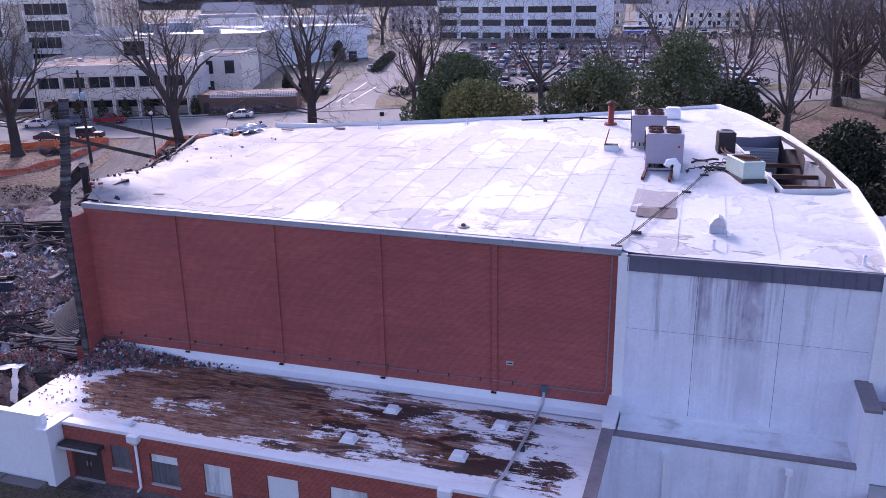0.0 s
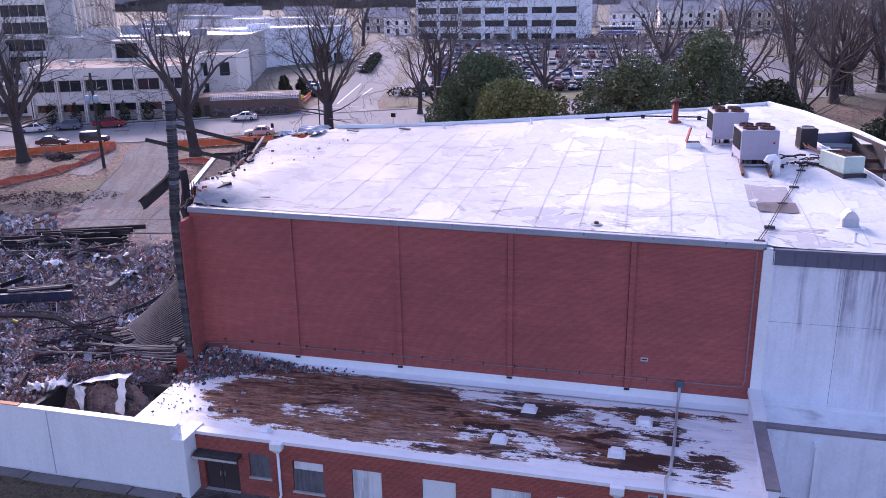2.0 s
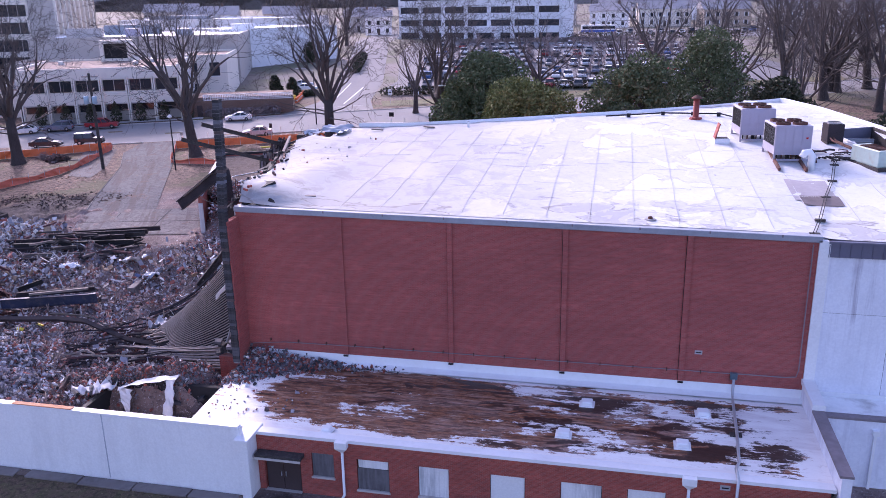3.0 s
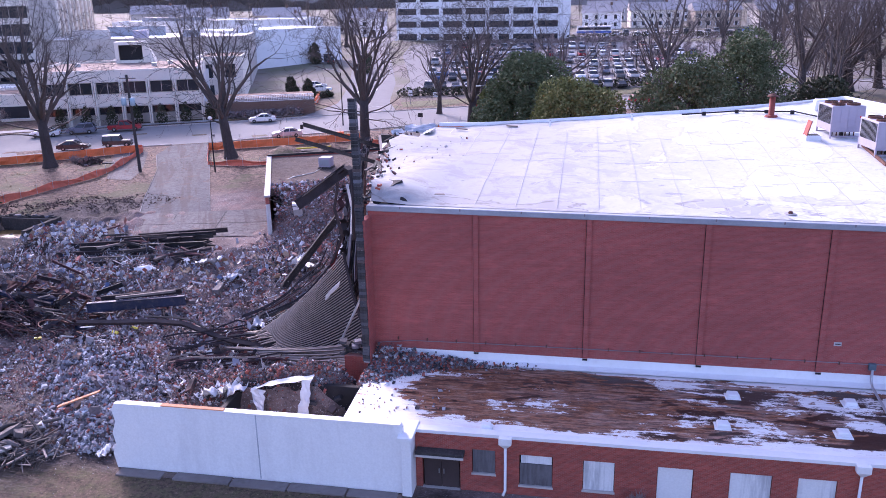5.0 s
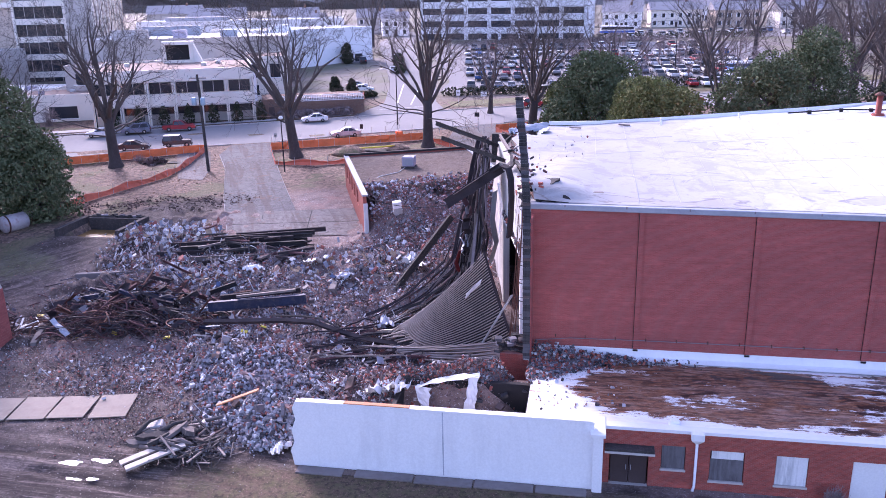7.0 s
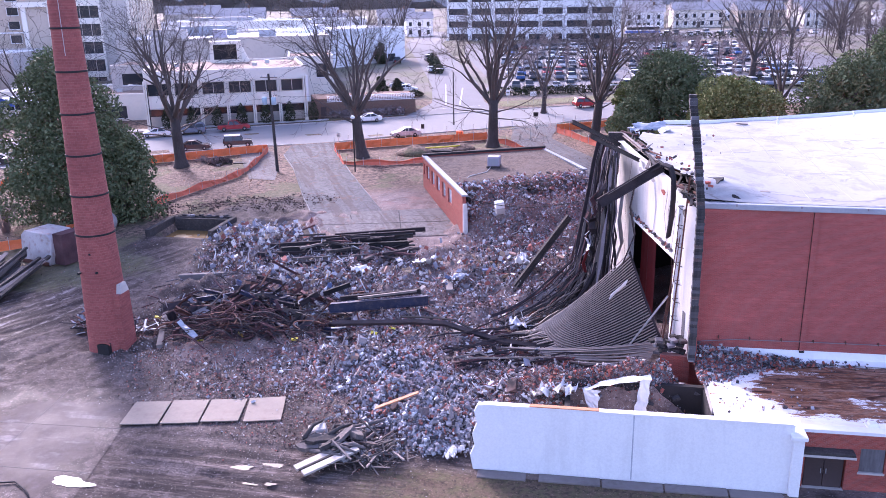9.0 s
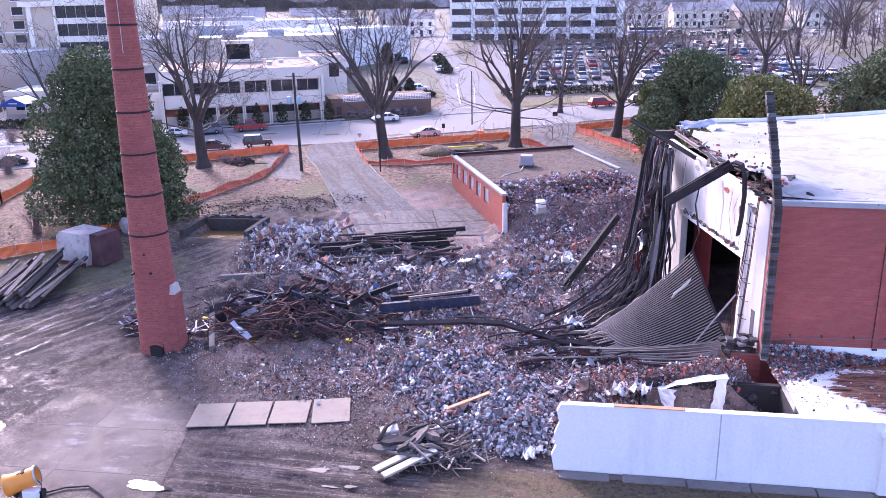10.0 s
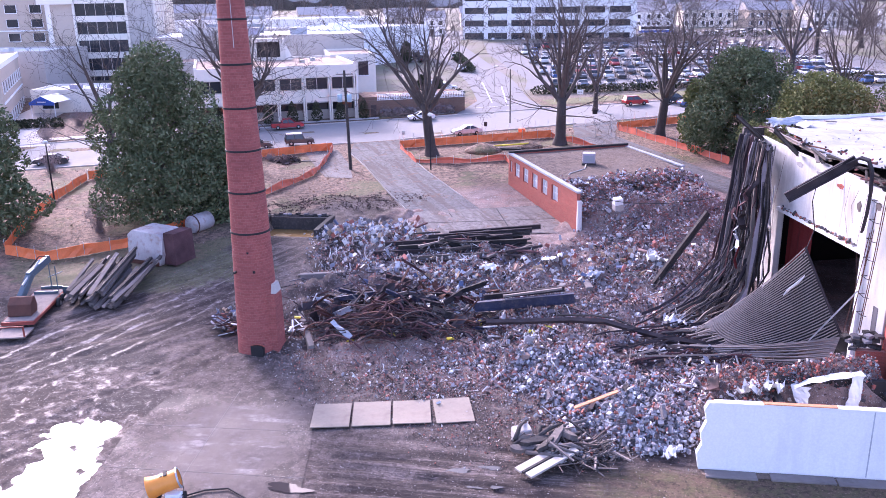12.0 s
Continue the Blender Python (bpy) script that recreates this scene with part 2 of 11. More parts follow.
MT["sheet_white"] = plain("sheet_white", (0.75, 0.74, 0.76), 0.55, 0.1, 3, 0.25, 0, 0.35, (0.3, 0.27, 0.25))
MT["sheet_grey"] = plain("sheet_grey", (0.42, 0.44, 0.5), 0.5, 0.25, 3, 0.25, 0, 0.4, (0.1, 0.1, 0.11))
MT["seam"] = plain("seam", (0.44, 0.43, 0.435), 0.6, 0.3, 0.6, 0.05)
MT["tank_paint"] = plain("tank_paint", (0.44, 0.41, 0.42), 0.6, 0.25, 2, 0.1, 0.2, 0.8, (0.2, 0.07, 0.045))
MT["machine_blue"] = plain("machine_blue", (0.09, 0.13, 0.16), 0.45, 0.15, 3, 0.05, 0.2, 0.3)
MT["tyre"] = plain("tyre", (0.025, 0.025, 0.027), 0.85, 0.2, 6, 0.2)
MT["rim"] = plain("rim", (0.45, 0.45, 0.47), 0.35, 0.1, 6, 0.02, 0.7)
MT["glass_dark"] = plain("glass_dark", (0.025, 0.03, 0.04), 0.12, 0.2, 1, 0.0, 0, 0, spec=0.6)
MT["light_red"] = plain("light_red", (0.5, 0.02, 0.02), 0.25, 0.1, 2, 0)
MT["light_white"] = plain("light_white", (0.8, 0.8, 0.78), 0.2, 0.05, 2, 0)
MT["bark"] = plain("bark", (0.095, 0.077, 0.072), 0.95, 0.35, 3, 0.6, 0, 0.3, (0.17, 0.15, 0.14), stretch=(1, 1, 0.3))
MT["bark_trunk"] = plain("bark_trunk", (0.06, 0.048, 0.046), 0.95, 0.35, 3, 0.6, 0, 0.3, (0.13, 0.115, 0.11), stretch=(1, 1, 0.3))
MT["facade"] = plain("facade", (0.8, 0.73, 0.655), 0.85, 0.06, 1, 0.1, 0, 0.2, (0.36, 0.33, 0.33))
MT["facade_grey"] = plain("facade_grey", (0.5, 0.45, 0.42), 0.85, 0.08, 1, 0.1, 0, 0.2)
MT["facade_beige"] = plain("facade_beige", (0.52, 0.42, 0.345), 0.85, 0.08, 1, 0.1, 0, 0.2)
MT["facade_white"] = plain("facade_white", (0.82, 0.81, 0.83), 0.8, 0.05, 1, 0.05, 0, 0.15)
MT["roof_gravel"] = plain("roof_gravel", (0.29, 0.205, 0.165), 0.95, 0.2, 0.8, 0.3, 0, 0.5, (0.36, 0.3, 0.27))
MT["roof_white"] = plain("roof_white", (0.84, 0.84, 0.85), 0.45, 0.08, 0.6, 0.05, 0, 0.3, (0.45, 0.44, 0.45))
MT["wood_dark"] = plain("wood_dark", (0.15, 0.125, 0.12), 0.9, 0.45, 5, 0.5, 0, 0.6, (0.045, 0.036, 0.032))


def leafy_roof():
    """Gravelled roof under rotting leaves."""
    n = Nodes("roof_brown", 0.95, 0, 0.2)
    v = n.coords()
    c = n.mix(n.ramp(n.noise(v, 2.2, 9, 0.8), 0.42, 0.58), (0.07, 0.05, 0.042), (0.2, 0.145, 0.118))
    c = n.mix(n.ramp(n.noise(v, 0.35, 7, 0.65), 0.48, 0.58, 0, 0.6), c, (0.15, 0.115, 0.1))
    c = n.mix(n.ramp(n.noise(v, 1.1, 7, 0.7), 0.56, 0.63, 0, 0.7), c, (0.05, 0.037, 0.032))
    c = n.mix(n.ramp(n.noise(v, 4.5, 5, 0.7), 0.6, 0.66, 0, 0.7), c, (0.4, 0.34, 0.31))
    return n.done(c, n.noise(v, 4, 5), 0.5, 0.05)


MT["roof_brown"] = leafy_roof()
MT["shingle"] = plain("shingle", (0.34, 0.32, 0.33), 0.9, 0.15, 2, 0.2)
MT["brick_brown"] = bricks("brick_brown", (0.2, 0.12, 0.09), (0.16, 0.09, 0.07), (0.25, 0.2, 0.17), (0.12, 0.08, 0.07), 0.4)
MT["canopy_blue"] = plain("canopy_blue", (0.05, 0.12, 0.45), 0.6, 0.1, 2, 0.1)
MT["louvre"] = plain("louvre", (0.3, 0.32, 0.36), 0.5, 0.1, 2, 0.05, 0.3)
MT["board_grey"] = streaked("board_grey", (0.17, 0.16, 0.175), (0.05, 0.045, 0.045), 0.85, 0.25, 0.8, 2.5)
MT["board_white"] = streaked("board_white", (0.8, 0.8, 0.81), (0.33, 0.34, 0.37), 0.7, 0.15, 0.4, 2.0)
MT["door_brown"] = plain("door_brown", (0.06, 0.04, 0.04), 0.6, 0.2, 3, 0.05)
MT["block_grey"] = object_mix("block_grey", [(0.0, (0.21, 0.205, 0.22)), (0.3, (0.16, 0.157, 0.172)), (0.55, (0.26, 0.25, 0.255)), (0.75, (0.12, 0.115, 0.12)), (0.9, (0.38, 0.37, 0.37))])
MT["block_burnt"] = object_mix("block_burnt", [(0.0, (0.035, 0.033, 0.037)), (0.3, (0.06, 0.058, 0.066)), (0.55, (0.09, 0.088, 0.102)), (0.7, (0.025, 0.025, 0.026)), (0.88, (0.17, 0.17, 0.2)), (0.95, (0.1, 0.07, 0.067))])
MT["rubble"] = island_mix("rubble", [(0.0, (0.36, 0.345, 0.37)), (0.16, (0.6, 0.585, 0.61)), (0.24, (0.4, 0.15, 0.125)), (0.37, (0.2, 0.18, 0.19)), (0.52, (0.4, 0.25, 0.22)), (0.6, (0.035, 0.031, 0.033)), (0.74, (0.15, 0.13, 0.142)), (0.86, (0.76, 0.745, 0.76)), (0.91, (0.38, 0.25, 0.2)), (0.965, (0.92, 0.91, 0.92))], 0.9, (0.33, 0.28, 0.275))
MT["rubble_grey"] = island_mix("rubble_grey", [(0.0, (0.32, 0.31, 0.345)), (0.3, (0.19, 0.18, 0.2)), (0.5, (0.48, 0.465, 0.5)), (0.7, (0.36, 0.14, 0.115)), (0.8, (0.06, 0.056, 0.062)), (0.91, (0.7, 0.69, 0.715))], 0.9, (0.29, 0.245, 0.245))
MT["rubble_red"] = island_mix("rubble_red", [(0.0, (0.33, 0.12, 0.1)), (0.17, (0.25, 0.13, 0.125)), (0.28, (0.36, 0.345, 0.385)), (0.48, (0.16, 0.148, 0.165)), (0.64, (0.4, 0.22, 0.19)), (0.74, (0.06, 0.053, 0.057)), (0.89, (0.7, 0.69, 0.71))])
MT["litter"] = island_mix("litter", [(0.0, (0.62, 0.61, 0.63)), (0.3, (0.14, 0.13, 0.14)), (0.45, (0.3, 0.33, 0.4)), (0.6, (0.42, 0.3, 0.2)), (0.72, (0.28, 0.09, 0.07)), (0.84, (0.1, 0.14, 0.25)), (0.9, (0.75, 0.73, 0.7))], 0.7)
MT["crushed"] = island_mix("crushed", [(0.0, (0.25, 0.21, 0.21)), (0.28, (0.4, 0.35, 0.35)), (0.47, (0.09, 0.077, 0.078)), (0.64, (0.38, 0.17, 0.145)), (0.78, (0.36, 0.34, 0.36)), (0.92, (0.66, 0.65, 0.67)), (0.97, (0.88, 0.88, 0.88))], 0.9, (0.3, 0.245, 0.235))


MT["crushed_brown"] = island_mix("crushed_brown", [(0.0, (0.24, 0.165, 0.145)), (0.3, (0.37, 0.275, 0.25)), (0.5, (0.07, 0.05, 0.046)), (0.62, (0.45, 0.165, 0.13)), (0.76, (0.31, 0.24, 0.225)), (0.9, (0.7, 0.67, 0.66))], 0.95, (0.26, 0.185, 0.165))
MT["scraps"] = island_mix("scraps", [(0.0, (0.06, 0.05, 0.048)), (0.3, (0.3, 0.24, 0.2)), (0.45, (0.16, 0.06, 0.045)), (0.6, (0.5, 0.49, 0.5)), (0.72, (0.12, 0.12, 0.14)), (0.88, (0.75, 0.74, 0.74))], 0.8)


def leaf_material(name, cols):
    n = Nodes(name, 0.75, 0, 0.12)
    r = n.t.nodes.new("ShaderNodeNewGeometry").outputs["Random Per Island"]
    return n.done(n.mix(n.ramp(n.noise(n.coords(), 0.5, 3), 0.35, 0.65, 0, 0.5), n.colours(r, cols), tuple(q * 0.55 for q in cols[0][1])))


MT["leaf_dark"] = leaf_material("leaf_dark", [(0.0, (0.1, 0.128, 0.066)), (0.4, (0.14, 0.172, 0.088)), (0.7, (0.2, 0.225, 0.125)), (0.93, (0.2, 0.17, 0.1))])
MT["leaf_light"] = leaf_material("leaf_light", [(0.0, (0.16, 0.175, 0.065)), (0.4, (0.22, 0.235, 0.09)), (0.7, (0.28, 0.275, 0.12)), (0.92, (0.13, 0.135, 0.065))])
MT["leaf_shrub"] = leaf_material("leaf_shrub", [(0.0, (0.045, 0.054, 0.033)), (0.5, (0.066, 0.074, 0.044)), (0.8, (0.09, 0.082, 0.055))])
MT["dead_leaf"] = leaf_material("dead_leaf", [(0.0, (0.3, 0.17, 0.11)), (0.3, (0.17, 0.09, 0.06)), (0.55, (0.42, 0.28, 0.19)), (0.8, (0.09, 0.055, 0.042))])
MT["soil"] = island_mix("soil", [(0.0, (0.07, 0.05, 0.045)), (0.4, (0.11, 0.082, 0.075)), (0.7, (0.05, 0.037, 0.035)), (0.9, (0.2, 0.16, 0.15))], 0.95, (0.12, 0.09, 0.082))
# distance haze is put into this pale base colour
MT["far_haze"] = plain("far_haze", (0.36, 0.33, 0.36), 1.0, 0.3, 0.12, 0.0, 0, 0.4, (0.24, 0.2, 0.21))
MT["twig"] = plain("twig", (0.24, 0.19, 0.19), 0.95, 0.3, 3, 0.3)


def membrane():
    """Pale roof membrane in welded sheets, with crisp bright rain pools and dirt where older pools dried."""
    n = Nodes("membrane", 0.8, 0, 0.5)
    x, y, z = n.xyz()
    v = n.coords()
    mid, fine = n.noise(v, 0.7, 7, 0.65, 0.5), n.noise(v, 3.0, 7, 0.7)
    c = n.mix(n.ramp(mid, 0.35, 0.65), (0.525, 0.54, 0.555), (0.585, 0.6, 0.615))
    # each sheet between two seams has its own tone
    lane = n.math("FLOOR", n.math("DIVIDE", n.math("ADD", x, 35.5), 2.45))
    bay = n.math("FLOOR", n.math("DIVIDE", n.math("ADD", y, n.math("MULTIPLY", lane, 2.3)), 6.1))
    tone = n.node("ShaderNodeTexWhiteNoise", 0, "", Vector=n.node("ShaderNodeCombineXYZ", X=lane, Y=bay))
    c = n.mix(n.ramp(tone, 0, 1, 0, 0.16), c, (0.42, 0.415, 0.44))
    # older, dirtier towards the torn end
    c = n.mix(n.ramp(x, -12.0, -30.0, 0, 0.85), c, (0.29, 0.288, 0.3))
    c = n.mix(n.math("MULTIPLY", n.ramp(n.noise(v, 0.45, 8, 0.7, 0.8), 0.5, 0.58, 0, 0.55), n.ramp(x, -14.0, -30.0)), c, (0.22, 0.208, 0.22))
    c = n.mix(n.ramp(fine, 0.5, 0.68, 0, 0.3), c, (0.25, 0.235, 0.25))
    # dried pools with brown rims along the front edge
    dry = n.noise(n.coords(0.5, 1.3, 1), 0.32, 5, 0.5, 0.4)
    front = n.ramp(y, 46.5, 43.5, 0, 1)
    c = n.mix(n.math("MULTIPLY", n.ramp(dry, 0.555, 0.57), n.math("MULTIPLY", front, 0.6)), c, (0.3, 0.285, 0.295))
    rim = n.math("MULTIPLY", n.ramp(dry, 0.525, 0.54), n.ramp(dry, 0.56, 0.545, 0, 1))
    c = n.mix(n.math("MULTIPLY", rim, n.math("MULTIPLY", front, 0.7)), c, (0.15, 0.125, 0.12))
    # standing water; the sky's reflection is painted in as a paler colour
    pool = n.noise(n.coords(0.75, 0.5, 1), 0.26, 6, 0.55, 0.45)
    small = n.noise(n.coords(0.8, 0.6, 1), 0.8, 5, 0.5, 0.3)
    edge = n.math("ADD", pool, n.math("MULTIPLY", small, 0.05))
    wet = n.ramp(edge, 0.552, 0.566)
    wet = n.math("MAXIMUM", wet, n.math("MULTIPLY", n.ramp(small, 0.615, 0.63), 0.7))
    wet = n.math("MULTIPLY", wet, n.ramp(x, -32.0, -14.0, 0.15, 1))
    ring = n.math("MULTIPLY", n.ramp(edge, 0.53, 0.549), n.ramp(edge, 0.563, 0.553, 0, 1))
    c = n.mix(n.math("MULTIPLY", ring, n.ramp(mid, 0.4, 0.6, 0.05, 0.5)), c, (0.3, 0.285, 0.3))
    c = n.mix(n.math("MULTIPLY", wet, n.ramp(x, -36.0, -14.0, 0.05, 0.3)), c, (0.7, 0.695, 0.71))
    c = n.mix(n.ramp(n.noise(v, 0.3, 6, 0.65, 1.0), 0.64, 0.67, 0, 0.6), c, (0.2, 0.19, 0.205))
    flat = n.math("MULTIPLY", n.noise(v, 0.5, 4), n.ramp(wet, 0, 1, 1, 0.05))
    return n.done(c, flat, 0.12, 0.12, n.ramp(wet, 0, 1, 0.75, 0.5))


def stained_roof():
    """White coating peeling off a rusty brown roof, with dark wet patches drawn out along it."""
    n = Nodes("stained_roof", 0.7, 0, 0.4)
    x, y, z = n.xyz()
    s = n.noise(n.coords(0.3, 0.8, 1), 0.9, 9, 0.68, 0.7)
    s2 = n.noise(n.coords(0.22, 0.7, 1), 1.1, 9, 0.66, 0.8)
    fine = n.noise(n.coords(0.9, 1.8, 1), 2.4, 9, 0.82, 0.4)
    rows = n.noise(n.coords(0.05, 3.0, 1), 1.2, 3, 0.5)
    # bare in the middle of the roof, coated along its edges
    mid = n.math("MULTIPLY", n.ramp(y, 31.7, 33.6), n.ramp(y, 40.1, 39.4, 0, 1))
    ends = n.math("MULTIPLY", n.ramp(x, -35.2, -32.0), n.ramp(x, -3.6, -5.4, 0, 1))
    left = n.math("ADD", n.ramp(x, -6.0, -22.0, -0.01, 0.13), n.math("MULTIPLY", n.math("SUBTRACT", n.noise(n.coords(0.5, 1.0, 1), 0.5, 4), 0.5), 0.75))
    bare = n.math("ADD", n.math("MULTIPLY", s, 0.5), n.math("MULTIPLY", fine, 0.5))
    bare = n.math("ADD", bare, n.math("MULTIPLY", n.math("SUBTRACT", n.noise(n.coords(0.07, 2.2, 1), 1.6, 4, 0.6), 0.5), 0.4))
    bare = n.math("ADD", n.math("ADD", bare, left), n.math("MULTIPLY", n.math("SUBTRACT", n.math("MULTIPLY", mid, ends), 1.0), 0.3))
    bare = n.ramp(bare, 0.484, 0.508)
    brown = n.mix(n.ramp(fine, 0.38, 0.62), (0.1, 0.036, 0.02), (0.38, 0.145, 0.07))
    brown = n.mix(n.ramp(rows, 0.44, 0.36, 0, 0.35), brown, (0.09, 0.04, 0.028))
    brown = n.mix(n.ramp(n.noise(n.coords(0.4, 1.5, 1), 1.8, 8, 0.7), 0.5, 0.6, 0, 0.55), brown, (0.42, 0.25, 0.18))
    film = n.math("MULTIPLY", n.ramp(n.noise(n.coords(0.4, 1.0, 1), 0.45, 6, 0.65), 0.48, 0.62, 0, 0.5), n.ramp(x, -28.0, -12.0, 0.1, 1))
    brown = n.mix(film, brown, (0.58, 0.47, 0.44))
    grain = n.noise(n.coords(0.3, 2.4, 1), 2.4, 7, 0.72)
    brown = n.mix(n.ramp(grain, 0.5, 0.58, 0, 0.7), brown, (0.06, 0.026, 0.02))
    brown = n.mix(n.ramp(grain, 0.42, 0.35, 0, 0.6), brown, (0.55, 0.42, 0.36))
    white = n.mix(n.ramp(s2, 0.42, 0.6), (0.9, 0.87, 0.85), (0.78, 0.73, 0.72))
    white = n.mix(n.ramp(fine, 0.54, 0.7, 0, 0.45), white, (0.4, 0.27, 0.23))
    c = n.mix(bare, white, brown)
    wet = n.math("MULTIPLY", n.ramp(n.math("ADD", s2, n.ramp(x, -24.0, -7.0, -0.03, 0.09)), 0.54, 0.555), bare)
    c = n.mix(n.math("MULTIPLY", wet, 0.9), c, (0.03, 0.014, 0.012))
    return n.done(c, fine, 0.25, 0.04, n.ramp(wet, 0, 1, 0.75, 0.4))


MT["ledge_white"] = plain("ledge_white", (0.86, 0.86, 0.86), 0.5, 0.15, 0.6, 0.05, 0, 0.8, (0.25, 0.21, 0.2))
MT["membrane"], MT["stained_roof"] = membrane(), stained_roof()


def mud_parts(n):
    """Wet brown mud with clods, pale drying skin, stones and tyre streaks; also how wet it is."""
    x, y, z = n.xyz()
    v = n.coords()
    a, b, f = n.noise(v, 0.2, 8, 0.65, 0.7), n.noise(v, 1.2, 9, 0.7, 0.3), n.noise(v, 5.5, 7, 0.75)
    c = n.mix(n.ramp(a, 0.4, 0.6), (0.05, 0.034, 0.03), (0.125, 0.095, 0.088))
    c = n.mix(n.ramp(b, 0.5, 0.6, 0, 0.5), c, (0.2, 0.16, 0.152))
    c = n.mix(n.ramp(b, 0.47, 0.39, 0, 0.8), c, (0.038, 0.028, 0.026))
    # streaks of driven mud: one way beyond the chimney, another along the near yard
    s1 = n.noise(n.grain(0.92, 0.05, 1.0), 1.5, 7, 0.65, 0.2)
    s2 = n.noise(n.grain(-0.05, 0.06, 1.1), 1.3, 7, 0.65, 0.2)
    cross = n.node("ShaderNodeSeparateXYZ", 1, "", Vector=n.grain(0.92, 1, 1))
    off = n.math("ABSOLUTE", n.math("SUBTRACT", cross, 102.5))
    far = n.math("MULTIPLY", n.math("MULTIPLY", n.ramp(y, 33.0, 39.0), n.ramp(off, 8.0, 5.0, 0.15, 1)), n.ramp(x, -79.0, -84.0, 0, 1))
    near = n.math("MULTIPLY", n.ramp(y, 32.5, 30.0, 0, 1), n.ramp(x, -72.0, -66.0))
    p1 = n.math("MULTIPLY", n.ramp(s1, 0.52, 0.6), far)
    d1 = n.math("MULTIPLY", n.ramp(s1, 0.51, 0.43), far)
    d2 = n.math("MULTIPLY", n.ramp(s2, 0.5, 0.42), near)
    p2 = n.math("MULTIPLY", n.ramp(s2, 0.55, 0.62), near)
    c = n.mix(n.math("MULTIPLY", p1, 0.25), c, (0.24, 0.2, 0.195))
    s3 = n.noise(n.grain(-0.05, 0.16, 2.0), 2.0, 7, 0.72, 0.3)
    c = n.mix(n.math("MULTIPLY", n.ramp(s3, 0.49, 0.43), near), c, (0.026, 0.018, 0.017))
    c = n.mix(n.math("MULTIPLY", n.ramp(s3, 0.56, 0.61, 0, 0.6), near), c, (0.3, 0.235, 0.22))
    # crisp wheel lines across the far yard
    lane = n.node("ShaderNodeSeparateXYZ", 1, "", Vector=n.grain(1.2, 1, 1))
    lane = n.math("ADD", lane, n.math("MULTIPLY", n.math("SUBTRACT", n.noise(v, 0.12, 3), 0.5), 3.0))
    lines, ruts = 0.0, 0.0
    for at in (98.4, 100.9, 102.3, 105.6):
        d = n.math("ABSOLUTE", n.math("SUBTRACT", lane, at))
        lines = n.math("MAXIMUM", lines, n.ramp(d, 0.26, 0.14, 0, 1))
        ruts = n.math("MAXIMUM", ruts, n.math("MULTIPLY", n.ramp(d, 0.62, 0.5, 0, 1), n.ramp(d, 0.22, 0.32)))
    zone = n.math("MULTIPLY", n.math("MULTIPLY", n.ramp(y, 36.0, 39.0), n.ramp(y, 62.0, 52.0, 0, 1)), n.ramp(x, -82.5, -85.5, 0, 1))
    lines = n.math("MULTIPLY", n.math("MULTIPLY", lines, zone), n.ramp(b, 0.44, 0.54, 0.05, 0.8))
    c = n.mix(n.math("MULTIPLY", n.math("MULTIPLY", ruts, zone), n.ramp(a, 0.42, 0.58, 0.1, 0.7)), c, (0.05, 0.038, 0.035))
    c = n.mix(lines, c, (0.31, 0.27, 0.27))
    c = n.mix(n.math("MULTIPLY", n.math("MAXIMUM", d1, d2), 0.9), c, (0.032, 0.022, 0.02))
    c = n.mix(n.math("MULTIPLY", p2, 0.45), c, (0.27, 0.215, 0.205))
    # churned dark patches beside the water
    wob = n.math("MULTIPLY", n.math("SUBTRACT", b, 0.5), 3.0)
    dark = n.math("MAXIMUM", n.spot(x, y, -84.6, 34.6, 3.4, 1.6, wob), n.spot(x, y, -90.6, 40.5, 5.5, 2.0, wob))
    c = n.mix(n.math("MULTIPLY", dark, 0.8), c, (0.04, 0.031, 0.031))
    c = n.mix(n.ramp(f, 0.51, 0.58, 0, 0.6), c, (0.042, 0.032, 0.03))
    crack = n.noise(v, 0.9, 6, 0.6, 1.2)
    c = n.mix(n.math("MULTIPLY", n.ramp(crack, 0.475, 0.495), n.ramp(crack, 0.525, 0.505, 0, 0.7)), c, (0.035, 0.026, 0.025))
    c = n.mix(n.ramp(n.noise(v, 8.5, 4, 0.6), 0.62, 0.68, 0, 0.65), c, (0.4, 0.365, 0.36))
    wet = n.math("MULTIPLY", n.spot(x, y, -88.5, 32.0, 7.5, 9.5, wob), n.ramp(b, 0.53, 0.62))
    wet = n.math("MAXIMUM", wet, n.math("MULTIPLY", lines, n.ramp(y, 48.0, 42.0, 0, 1)))
    hgt = n.math("ADD", n.math("MULTIPLY", b, 0.7), n.math("MULTIPLY", f, 0.3))
    return c, n.ramp(wet, 0, 1, 0.9, 0.28), hgt


